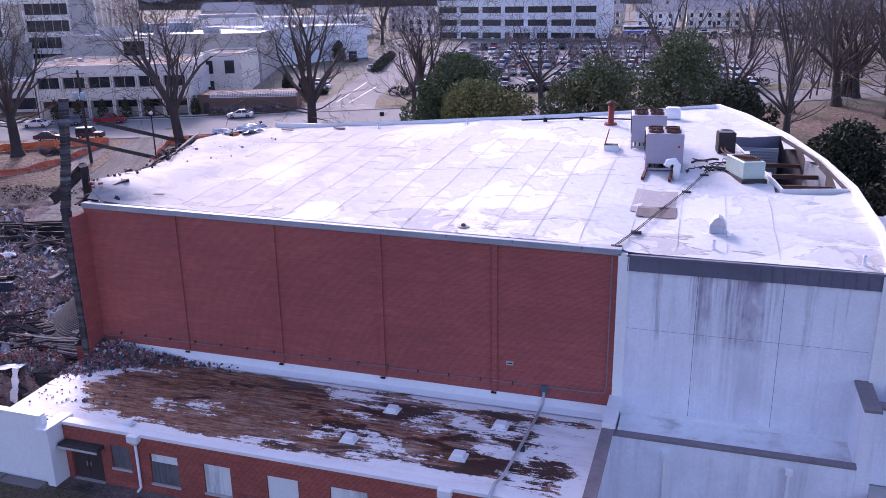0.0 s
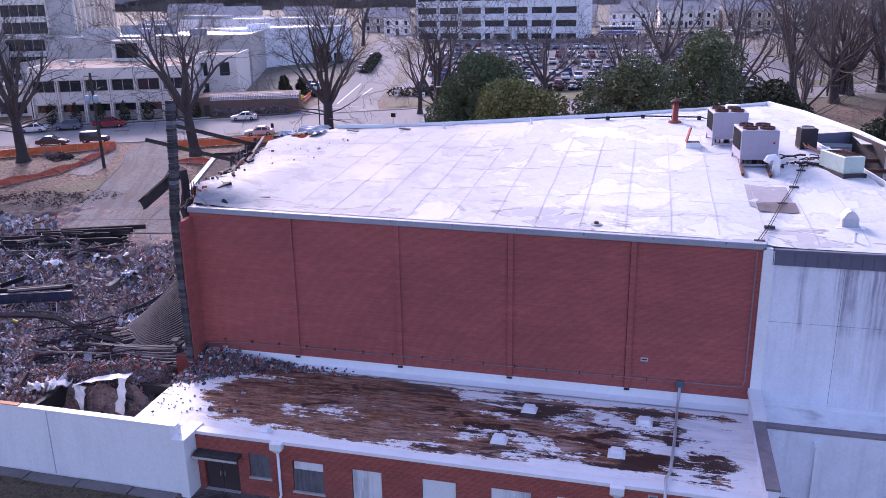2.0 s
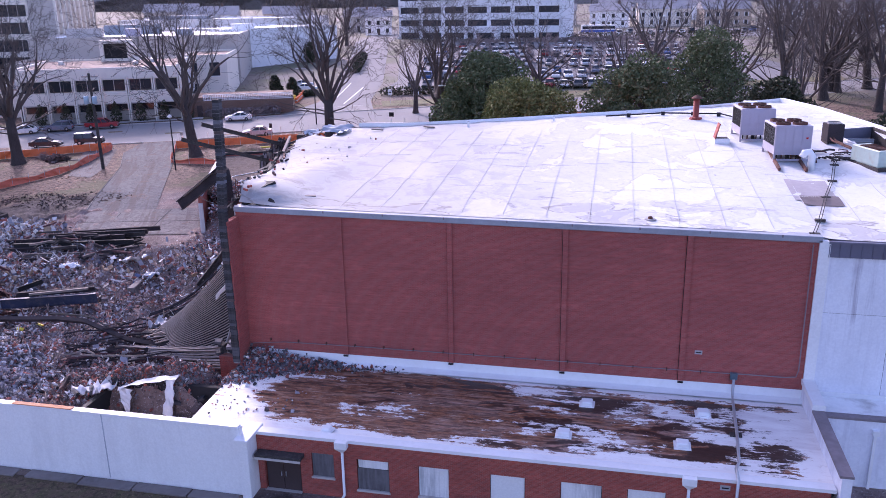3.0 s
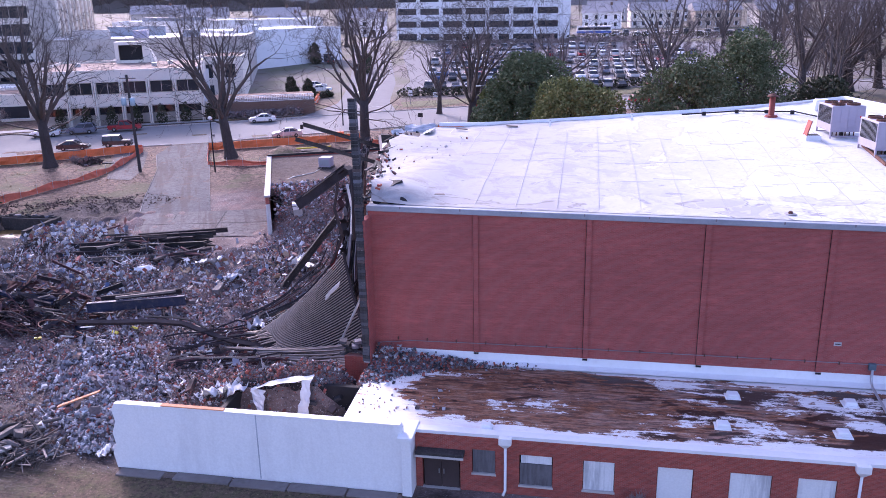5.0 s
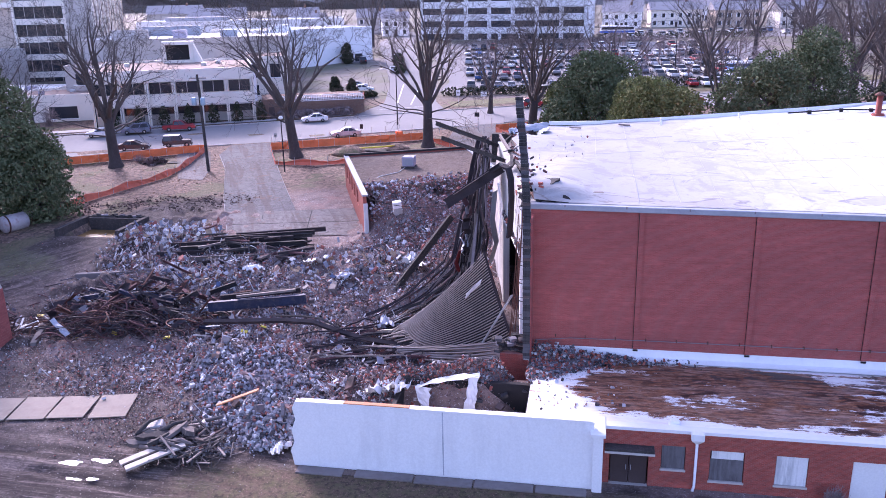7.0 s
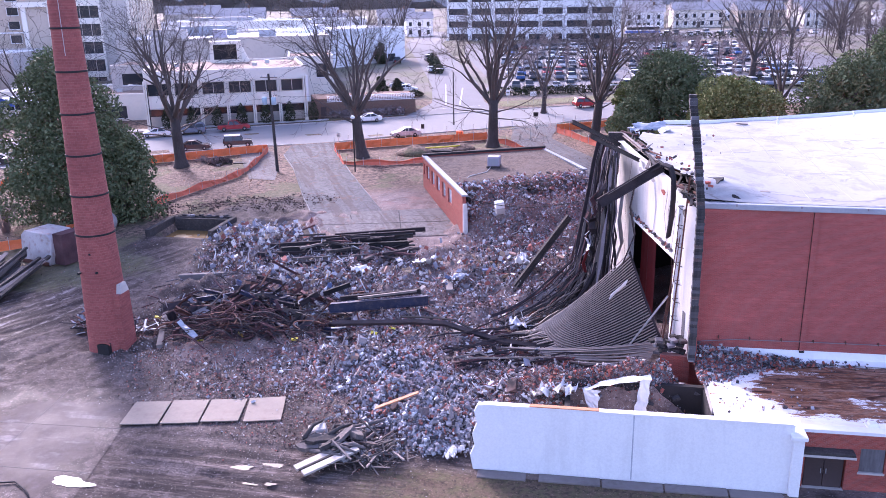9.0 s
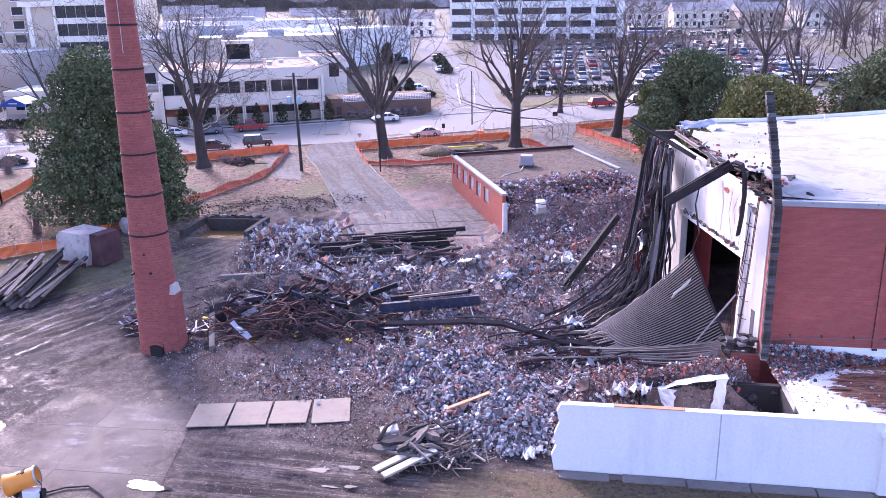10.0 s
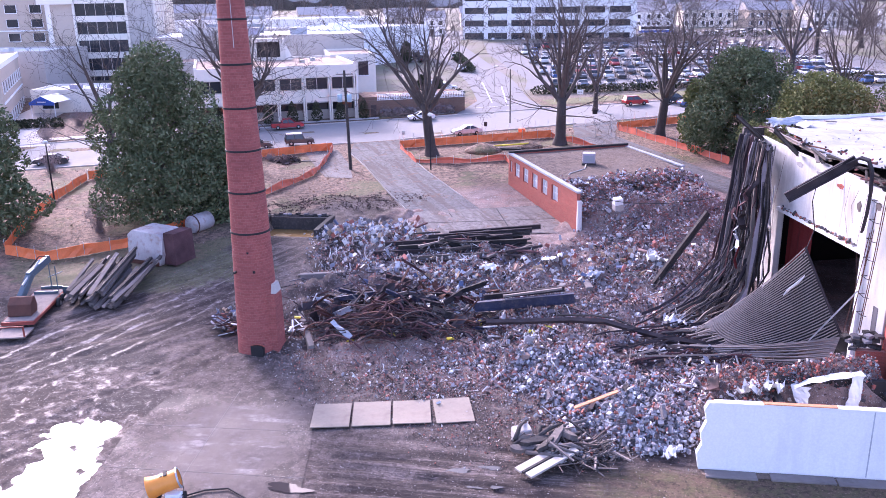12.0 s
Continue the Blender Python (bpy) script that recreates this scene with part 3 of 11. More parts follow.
def earth():
    """Mud on the yard, dust under the rubble, leaf litter and thin grass beyond, grey town ground far off."""
    n = Nodes("earth", 0.95, 0, 0.3)
    x, y, z = n.xyz()
    v = n.coords()
    mud, rough, hgt = mud_parts(n)
    big, mid, fine = n.noise(v, 0.09, 4), n.noise(v, 0.5, 7, 0.65), n.noise(v, 3.6, 8, 0.75)
    wob = n.math("MULTIPLY", n.math("SUBTRACT", mid, 0.5), 9.0)
    yy = n.math("ADD", y, wob)
    # brick and mortar dust, darkened to paint the shade between rubble pieces
    dust = n.mix(n.ramp(mid, 0.4, 0.6), (0.15, 0.104, 0.094), (0.27, 0.2, 0.185))
    dust = n.mix(n.ramp(n.noise(v, 0.3, 5, 0.6), 0.5, 0.62, 0, 0.7), dust, (0.26, 0.14, 0.12))
    dust = n.mix(n.ramp(n.noise(v, 4.5, 8, 0.8), 0.52, 0.6, 0, 0.75), dust, (0.09, 0.07, 0.068))
    dust = n.mix(n.ramp(n.noise(v, 7, 5, 0.7), 0.58, 0.64, 0, 0.8), dust, (0.48, 0.46, 0.47))
    here = n.math("MULTIPLY", n.ramp(n.math("ADD", yy, n.math("MULTIPLY", x, 0.25)), 22.0, 25.0), n.ramp(n.math("ADD", x, wob), -77.0, -73.0))
    c = n.mix(here, mud, dust)
    leaves = n.mix(n.ramp(n.noise(v, 1.9, 9, 0.8), 0.44, 0.56), (0.06, 0.038, 0.03), (0.27, 0.175, 0.13))
    leaves = n.mix(n.ramp(mid, 0.5, 0.6, 0, 0.45), leaves, (0.22, 0.145, 0.112))
    leaves = n.mix(n.ramp(n.noise(v, 0.8, 9, 0.75), 0.53, 0.6, 0, 0.75), leaves, (0.08, 0.06, 0.045))
    leaves = n.mix(n.ramp(n.noise(v, 0.16, 6, 0.6), 0.52, 0.6, 0, 0.6), leaves, (0.105, 0.11, 0.05))
    bank = n.math("ADD", n.math("MULTIPLY", x, -0.45), yy)
    c = n.mix(n.ramp(n.math("ADD", bank, n.ramp(x, -92.0, -84.0, 6.0, -12.0)), 104.0, 108.0), c, leaves)
    green = n.math("MULTIPLY", n.spot(x, y, -98.0, 58.0, 13.0, 6.0, n.math("MULTIPLY", wob, 0.25)), n.ramp(fine, 0.3, 0.6))
    c = n.mix(n.math("MULTIPLY", green, 0.75), c, (0.13, 0.13, 0.065))
    grass = n.mix(n.ramp(n.noise(v, 1.2, 8, 0.75), 0.42, 0.6), (0.12, 0.078, 0.055), (0.105, 0.092, 0.045))
    grass = n.mix(n.ramp(fine, 0.47, 0.6, 0, 0.75), grass, (0.035, 0.025, 0.018))
    grass = n.mix(n.ramp(n.noise(v, 8.0, 5, 0.7), 0.58, 0.66, 0, 0.6), grass, (0.3, 0.2, 0.15))
    strip_here = n.math("MULTIPLY", n.ramp(n.math("ADD", y, n.math("MULTIPLY", wob, 0.12)), 30.6, 29.8, 0, 1), n.ramp(n.math("ADD", x, wob), -58.0, -52.0))
    c = n.mix(strip_here, c, grass)
    far = n.mix(n.ramp(big, 0.35, 0.65), (0.2, 0.17, 0.16), (0.13, 0.13, 0.08))
    c = n.mix(n.ramp(yy, 150.0, 165.0), c, far)
    return n.done(c, hgt, 0.8, 0.22, rough)


MT["earth"] = earth()


def yard_concrete():
    """Concrete yard, stained and half under mud, most of all along its edges."""
    n = Nodes("yard_concrete", 0.8, 0, 0.3)
    x, y, z = n.xyz()
    v = n.coords()
    mud, rough, hgt = mud_parts(n)
    a, b, f = n.noise(v, 0.3, 8, 0.66, 0.5), n.noise(v, 1.6, 8, 0.7), n.noise(v, 7, 5, 0.7)
    edge = n.math("MULTIPLY", n.ramp(y, 36.2, 33.8, 0, 1), n.math("MULTIPLY", n.ramp(x, -82.6, -78.0), n.ramp(x, -71.4, -74.0, 0, 1)))
    edge = n.math("MULTIPLY", edge, n.ramp(y, 24.0, 27.0))
    m = n.math("ADD", n.math("MULTIPLY", a, 0.75), n.math("MULTIPLY", b, 0.25))
    m = n.math("SUBTRACT", m, n.ramp(edge, 0, 1, 0.22, 0.0))
    c = n.mix(n.ramp(b, 0.35, 0.65), (0.075, 0.058, 0.055), (0.148, 0.12, 0.114))
    c = n.mix(n.ramp(n.noise(n.grain(0.1, 0.3, 1.2), 0.9, 6), 0.55, 0.62, 0, 0.65), c, (0.31, 0.275, 0.272))
    c = n.mix(n.ramp(f, 0.52, 0.66, 0, 0.5), c, (0.1, 0.08, 0.076))
    # film of thin mud, then thick mud
    c = n.mix(n.ramp(m, 0.53, 0.45, 0, 0.75), c, (0.098, 0.076, 0.07))
    c = n.mix(n.ramp(m, 0.43, 0.36, 0, 1), c, mud)
    return n.done(c, b, 0.3, 0.05, n.ramp(a, 0.4, 0.6, 0.7, 0.9))


MT["yard_concrete"] = yard_concrete()
MT["clods"] = island_mix("clods", [(0.0, (0.11, 0.085, 0.078)), (0.35, (0.15, 0.118, 0.11)), (0.6, (0.2, 0.16, 0.15)), (0.8, (0.13, 0.1, 0.092)), (0.93, (0.34, 0.31, 0.3))], 0.95, (0.17, 0.135, 0.127))


def driven(name, base, mud, turn):
    """Old paving with cracks, patches, tyre mud and drifts of leaves."""
    n = Nodes(name, 0.9, 0, 0.25)
    v = n.coords()
    a, b = n.noise(v, 0.25, 8, 0.7, 0.5), n.noise(v, 2.0, 9, 0.75)
    c = n.mix(n.ramp(b, 0.4, 0.6), tuple(q * 0.72 for q in base), tuple(q * 1.25 for q in base))
    c = n.mix(n.ramp(a, 0.52, 0.58, 0, 0.5), c, tuple(q * 1.35 for q in base))
    s = n.noise(n.grain(turn, 0.05, 0.8), 1.1, 7, 0.6, 0.3)
    c = n.mix(n.ramp(s, 0.52, 0.6, 0, 0.7), c, mud)
    c = n.mix(n.ramp(n.noise(v, 0.5, 8, 0.75, 0.5), 0.56, 0.62, 0, 0.55), c, (0.17, 0.095, 0.065))
    crack = n.noise(v, 0.45, 5, 0.55, 1.5)
    c = n.mix(n.math("MULTIPLY", n.ramp(crack, 0.485, 0.498), n.ramp(crack, 0.515, 0.502, 0, 0.8)), c, (0.05, 0.04, 0.036))
    return n.done(c, b, 0.3, 0.04)


MT["drive"] = driven("drive", (0.125, 0.12, 0.125), (0.085, 0.066, 0.06), 2.02)
MT["verge"] = driven("verge", (0.15, 0.145, 0.075), (0.15, 0.105, 0.075), 0.4)
MT["pad"] = driven("pad", (0.165, 0.15, 0.148), (0.1, 0.08, 0.072), 2.02)


def water():
    n = Nodes("water", 0.03, 0, 0.5)
    return n.done((0.05, 0.045, 0.045), n.noise(n.coords(), 1.5, 2), 0.02, 0.02)


MT["water"] = water()


def paint(name, col):
    return plain(name, col, 0.3, 0.05, 1.5, 0.01, 0.15, 0.1, spec=0.5)


CAR_PAINTS = [paint("car_paint", c) for c in ((0.75, 0.76, 0.78), (0.42, 0.43, 0.46), (0.04, 0.042, 0.05), (0.16, 0.18, 0.24), (0.33, 0.02, 0.03), (0.2, 0.2, 0.21), (0.05, 0.12, 0.3), (0.7, 0.7, 0.68))]

# ---- mesh helpers ----
RNG = np.random.default_rng(7)


class Mesh:
    """Collects vertices and faces of one mesh."""

    def __init__(self):
        self.v, self.f = [], []

    def add(self, verts, faces):
        k = len(self.v)
        self.v += [tuple(map(float, p)) for p in verts]
        self.f += [tuple(i + k for i in q) for q in faces]
        return self

    def box(self, x0, x1, y0, y1, z0, z1, m=None, taper=1.0):
        cx, cy = (x0 + x1) / 2, (y0 + y1) / 2
        vs = [Vector((x, y, z0)) for x, y in ((x0, y0), (x1, y0), (x1, y1), (x0, y1))]
        vs += [Vector((cx + (x - cx) * taper, cy + (y - cy) * taper, z1)) for x, y in ((x0, y0), (x1, y0), (x1, y1), (x0, y1))]
        if m is not None:
            vs = [m @ p for p in vs]
        return self.add(vs, [(3, 2, 1, 0), (4, 5, 6, 7), (0, 1, 5, 4), (1, 2, 6, 5), (2, 3, 7, 6), (3, 0, 4, 7)])

    def pierced(self, xs, zs, holes, y0, y1, m=None):
        """One closed wall over a grid of lines, with openings (x0, x1, z0, z1) left out."""
        nx, nz = len(xs) - 1, len(zs) - 1

        def full(i, j):
            if not (0 <= i < nx and 0 <= j < nz):
                return False
            cx, cz = (xs[i] + xs[i + 1]) / 2, (zs[j] + zs[j + 1]) / 2
            return not any(h[0] < cx < h[1] and h[2] < cz < h[3] for h in holes)

        verts = [Vector((x, y, z)) for y in (y0, y1) for z in zs for x in xs]
        if m is not None:
            verts = [m @ v for v in verts]
        at = lambda i, j, k: k * (nx + 1) * (nz + 1) + j * (nx + 1) + i
        faces = []
        for i in range(nx):
            for j in range(nz):
                if not full(i, j):
                    continue
                faces += [(at(i, j, 0), at(i + 1, j, 0), at(i + 1, j + 1, 0), at(i, j + 1, 0)), (at(i, j, 1), at(i, j + 1, 1), at(i + 1, j + 1, 1), at(i + 1, j, 1))]
                if not full(i - 1, j):
                    faces.append((at(i, j, 0), at(i, j + 1, 0), at(i, j + 1, 1), at(i, j, 1)))
                if not full(i + 1, j):
                    faces.append((at(i + 1, j, 0), at(i + 1, j, 1), at(i + 1, j + 1, 1), at(i + 1, j + 1, 0)))
                if not full(i, j - 1):
                    faces.append((at(i, j, 0), at(i, j, 1), at(i + 1, j, 1), at(i + 1, j, 0)))
                if not full(i, j + 1):
                    faces.append((at(i, j + 1, 0), at(i + 1, j + 1, 0), at(i + 1, j + 1, 1), at(i, j + 1, 1)))
        return self.add([tuple(v) for v in verts], faces)

    def bar(self, a, b, w, h, up=(0, 0, 1)):
        """A square bar from a to b."""
        a, b = Vector(a), Vector(b)
        d = (b - a).normalized()
        s = d.cross(Vector(up))
        s = s.normalized() if s.length > 1e-4 else Vector((1, 0, 0))
        u = s.cross(d)
        vs = [p + s * sx * w / 2 + u * sz * h / 2 for p in (a, b) for sx, sz in ((-1, -1), (1, -1), (1, 1), (-1, 1))]
        return self.add(vs, [(0, 1, 2, 3), (7, 6, 5, 4), (0, 4, 5, 1), (1, 5, 6, 2), (2, 6, 7, 3), (3, 7, 4, 0)])

    def ibeam(self, a, b, w, h, th=0.03, up=(0, 0, 1)):
        a, b = Vector(a), Vector(b)
        d = (b - a).normalized()
        s = d.cross(Vector(up)).normalized()
        u = s.cross(d)
        for o in (u * (h / 2), u * (-h / 2)):
            self.bar(a + o, b + o, w, th, up)
        return self.bar(a, b, th, h - th, up)

    def tube(self, pts, radii, n=6, cap=True):
        pts = [Vector(p) for p in pts]
        if isinstance(radii, (int, float)):
            radii = [radii] * len(pts)
        k = len(self.v)
        side = None
        for i, p in enumerate(pts):
            d = pts[min(i + 1, len(pts) - 1)] - pts[max(i - 1, 0)]
            d = d.normalized() if d.length > 1e-6 else Vector((0, 0, 1))
            if side is None:
                side = d.orthogonal().normalized()
            side = side - d * side.dot(d)
            side = side.normalized() if side.length > 1e-5 else d.orthogonal().normalized()
            up = d.cross(side)
            for j in range(n):
                a = 2 * math.pi * j / n
                self.v.append(tuple(p + (side * math.cos(a) + up * math.sin(a)) * radii[i]))
        for i in range(len(pts) - 1):
            for j in range(n):
                a, b = k + i * n + j, k + i * n + (j + 1) % n
                self.f.append((a, b, b + n, a + n))
        if cap:
            self.f.append(tuple(k + j for j in reversed(range(n))))
            self.f.append(tuple(k + (len(pts) - 1) * n + j for j in range(n)))
        return self

    def ribbon(self, pts, width, thick, side=(1, 0, 0)):
        """A bent strap along pts."""
        pts = [Vector(p) for p in pts]
        s = Vector(side).normalized()
        k = len(self.v)
        for i, p in enumerate(pts):
            d = (pts[min(i + 1, len(pts) - 1)] - pts[max(i - 1, 0)]).normalized()
            u = s.cross(d).normalized()
            for a, b in ((-1, -1), (1, -1), (1, 1), (-1, 1)):
                self.v.append(tuple(p + s * a * width / 2 + u * b * thick / 2))
        for i in range(len(pts) - 1):
            for j in range(4):
                a, b = k + 4 * i + j, k + 4 * i + (j + 1) % 4
                self.f.append((a, b, b + 4, a + 4))
        self.f += [(k, k + 3, k + 2, k + 1), tuple(k + 4 * (len(pts) - 1) + j for j in range(4))]
        return self

    def prism(self, poly, z0, z1):
        """An upright prism over an outline given anticlockwise; z1 may be a function of x and y."""
        n = len(poly)
        lo = [(x, y, z0(x, y) if callable(z0) else z0) for x, y in poly]
        hi = [(x, y, z1(x, y) if callable(z1) else z1) for x, y in poly]
        return self.add(lo + hi, [tuple(reversed(range(n))), tuple(range(n, 2 * n))] + [(i, (i + 1) % n, n + (i + 1) % n, n + i) for i in range(n)])

    def turned(self, profile, n=16, at=(0, 0, 0), caps=True):
        """A lathe shape: profile of (radius, z)."""
        k = len(self.v)
        for r, z in profile:
            for j in range(n):
                a = 2 * math.pi * j / n
                self.v.append((at[0] + r * math.cos(a), at[1] + r * math.sin(a), at[2] + z))
        for i in range(len(profile) - 1):
            for j in range(n):
                a, b = k + i * n + j, k + i * n + (j + 1) % n
                self.f.append((a, b, b + n, a + n))
        if caps:
            self.f.append(tuple(k + j for j in reversed(range(n))))
            self.f.append(tuple(k + (len(profile) - 1) * n + j for j in range(n)))
        return self

    def rows(self, grid):
        """A sheet over a grid of points (rows of equal length)."""
        w = len(grid[0])
        return self.add([p for r in grid for p in r], [(i * w + j, i * w + j + 1, (i + 1) * w + j + 1, (i + 1) * w + j) for i in range(len(grid) - 1) for j in range(w - 1)])

    def move(self, m):
        self.v = [tuple(m @ Vector(p)) for p in self.v]
        return self

    def data(self, name, material, smooth=False, bevel=0.0):
        me = bpy.data.meshes.new(name)
        me.from_pydata(self.v, [], self.f)
        me.materials.append(material)
        if bevel:
            bm = bmesh.new()
            bm.from_mesh(me)
            bmesh.ops.recalc_face_normals(bm, faces=bm.faces)
            bmesh.ops.bevel(bm, geom=bm.edges[:], offset=bevel, segments=1, affect="EDGES", clamp_overlap=True)
            bm.to_mesh(me)
            bm.free()
        if smooth:
            me.polygons.foreach_set("use_smooth", [True] * len(me.polygons))
        me.update()
        return me


def part(name, mesh, material, parent=None, label="", smooth=False, bevel=0.0):
    ob = new(name, mesh.data(name, MT[material] if isinstance(material, str) else material, smooth, bevel) if isinstance(mesh, Mesh) else mesh)
    if parent is not None:
        ob.parent = parent
    if label:
        tagged(ob, label)
    return ob


def thing(name, label, category, m=None, group="", kind=""):
    ob = new(name)
    ob.empty_display_size = 0.3
    if m is not None:
        ob.matrix_basis = m
    return tagged(ob, label, category, group, kind)


def solid(name, mesh, material, label, category, group="", kind="", smooth=False, bevel=0.0):
    """A thing that is one mesh."""
    return tagged(part(name, mesh, material, None, "", smooth, bevel), label, category, group, kind)


# ---- the lie of the land ----
GY = (-400, 20, 31, 45, 60, 68, 97, 106, 113, 120, 135, 220, 270, 600, 2500)
GZ = (-4, -0.3, 0, 0.3, 1.3, 2.2, 2.8, 3.5, 3.8, 4.2, 4.7, 9, 11.5, 17, 24)


def gz(x, y):
    return np.interp(y, GY, GZ)


MOUNDS = (
    (-57, 43, 7, 4, 0.7), (-53, 37, 4.0, 3.0, 1.1), (-50.5, 33.5, 3.0, 2.2, 0.9), (-70, 49, 5, 3.5, 1.0), (-75, 66, 7, 4, 0.5),
    (-49, 61, 6, 5, 1.1), (-47, 74.5, 6.5, 4.5, 2.5), (-43.2, 77.6, 3.5, 3.0, 1.6), (-51.5, 71, 4, 3, 1.6), (-53.0, 73.6, 2.2, 2.4, 2.0), (-54.8, 72.4, 1.5, 2.0, 1.6), (-67.2, 63.8, 5.5, 1.9, 0.7), (-42, 48, 3, 4, 0.5), (-40.5, 37.4, 4.0, 2.2, 3.6), (-46, 37, 2.5, 3, 1.8), (-60, 58, 8, 5, 0.5),
)


# wheel tracks in the mud
TRACKS = (
    ((-104, 34), (-95, 42), (-88, 50), (-84, 62)), ((-100, 31), (-91, 40), (-86, 47), (-84, 58)), ((-106, 40), (-96, 46), (-90, 53), (-88, 64)),
    ((-76, 30.2), (-66, 30.6), (-58, 29.6), (-51, 27.4)), ((-74, 28.0), (-64, 29.0), (-56, 27.6)), ((-78, 26.2), (-68, 27.4), (-58, 26.0), (-50, 25.4)), ((-90, 27), (-84, 38), (-80, 48)),
    ((-93, 72), (-88, 77), (-80, 80), (-72, 80)), ((-96, 76), (-90, 80), (-80, 83.5)), ((-70, 24.4), (-58, 24), (-46, 23.2)),
)


POOL = -0.2  # level of the rain water by the yard slab


def site(x, y):
    """1 on the demolished ground, 0 outside it."""
    d = np.minimum(np.minimum(x + 82, -36 - x), np.minimum(y - 31.5, 78 - y))
    d = np.minimum(d, (y - 41.5) + np.clip(x + 62, 0, 60) * 1.2)
    pad = np.maximum(np.maximum(-69.5 - x, x + 57.5), np.maximum(66 - y, y - 200))  # the concrete pad stays clear
    return np.clip(np.minimum(d, pad + 1.0) / 2.5, 0, 1)


def land(x, y):
    """Ground with its heaps, pit and ruts."""
    x, y = np.asarray(x, float), np.asarray(y, float)
    z = gz(x, y)
    s = site(x, y)
    h = sum(a * np.exp(-((x - cx) / sx) ** 2 - ((y - cy) / sy) ** 2) for cx, cy, sx, sy, a in MOUNDS)
    lump = 0.16 * np.sin(x * 1.7 + 1.3 * np.sin(y * 0.9)) * np.sin(y * 1.9 + 0.8 * np.sin(x * 1.1)) + 0.12 * np.sin(x * 3.3 + y * 2.1)
    heave = 0.3 * np.sin(x * 0.83 + 2.1 * np.sin(y * 0.31)) * np.sin(y * 0.74 + 1.7 * np.sin(x * 0.27)) + 0.16 * np.sin(x * 1.9 - y * 1.3 + 2 * np.sin(x * 0.5))
    z = z + s * (h + lump * 1.2 + heave)
    pit = np.clip(np.minimum(np.minimum(x + 88.6, -82.0 - x), np.minimum(y - 66.5, 72.0 - y)) / 0.5, 0, 1)
    z = z - 1.2 * pit
    cellar = np.clip(np.minimum(np.minimum(x + 79, -61 - x), np.minimum(y - 45, 57 - y)) / 1.5, 0, 1)
    z = z - 0.7 * cellar * s
    yard = np.clip(np.minimum(-50 - x, 60 - y) / 4, 0, 1) * np.clip((x + 125) / 8, 0, 1) * (1 - s)
    z = z + yard * 0.05 * np.sin((x * 0.8 - y * 1.6) * 1.1 + np.sin(x * 0.3) * 2) * np.clip((y - 38) / 4, 0, 1)
    for pts in TRACKS:
        for (ax, ay), (bx, by) in zip(pts, pts[1:]):
            dx, dy = bx - ax, by - ay
            L = math.hypot(dx, dy)
            t = ((x - ax) * dx + (y - ay) * dy) / L
            d = np.abs(((x - ax) * -dy + (y - ay) * dx) / L)
            slab = np.clip(np.minimum(np.minimum(x + 85.5, -69.5 - x), 38.5 - y), 0, 1)  # the yard slab is flat
            on = np.clip((t + 0.5) * 2, 0, 1) * np.clip((L + 0.5 - t) * 2, 0, 1) * (1 - s) * (1 - slab)
            rut = np.exp(-((d - 1.05) / 0.3) ** 2) * (0.75 + 0.25 * np.sin(t * 9))
            berm = np.exp(-((d - 0.55) / 0.2) ** 2) + np.exp(-((d - 1.6) / 0.22) ** 2)
            z = z + on * (0.05 * berm - 0.09 * rut)
    # the broken-in corner of the low building
    pit2 = np.clip(np.minimum(np.minimum(x + 44.6, -36.7 - x), np.minimum(y - 31.1, 36.3 - y)) / 0.5, 0, 1)
    z = np.where(pit2 > 0, z * (1 - pit2) + 0.15 * pit2, z)
    # the basin that holds the large puddle
    d = np.minimum(((x + 86.0) / 2.5) ** 2 + ((y - 30.2) / 2.5) ** 2, ((x + 84.9) / 1.9) ** 2 + ((y - 26.2) / 3.0) ** 2)
    w = np.exp(-(d * 0.8) ** 2)
    bed = POOL - 0.09 + 0.055 * np.sin(x * 6.3 + 1.7 * np.sin(y * 2.9)) * np.sin(y * 4.1 + 2 * np.sin(x * 2.1)) + 0.08 * np.sin(x * 2.3 + 1.2 * np.sin(y * 1.4)) * np.sin(y * 1.9 + 1.5 * np.sin(x * 1.1)) + 0.03 * np.sin(x * 5.1 + y * 4.3)
    clods = np.clip((-83.4 - x) / 2, 0, 1) * np.clip((44 - y) / 4, 0, 1) * np.clip((x + 108) / 8, 0, 1) * np.clip(1.2 - 1.2 * w, 0, 1)
    z = z + clods * 0.035 * np.sin(x * 3.1 + 2 * np.sin(y * 1.7)) * np.sin(y * 3.7 + 2 * np.sin(x * 1.3))
    return z * (1 - w) + bed * w


def lz(x, y):
    return float(land(x, y))


def strip(left, right, off, n=12, m=2):
    """A sheet laid on the ground between two lines, each of any number of corners."""
    def along(line, k):
        seg = [0.0]
        for a, b in zip(line, line[1:]):
            seg.append(seg[-1] + math.hypot(b[0] - a[0], b[1] - a[1]))
        t = seg[-1] * k
        return np.interp(t, seg, [p[0] for p in line]), np.interp(t, seg, [p[1] for p in line])
    grid = []
    for i in range(n + 1):
        (ax, ay), (bx, by) = along(left, i / n), along(right, i / n)
        grid.append([(ax + (bx - ax) * j / m, ay + (by - ay) * j / m, float(gz(0, ay + (by - ay) * j / m)) + off) for j in range(m + 1)])
    return Mesh().rows(grid)

# ---- ground, roads, pads ----
def spaced(a, b, step):
    return list(np.arange(a, b, step))


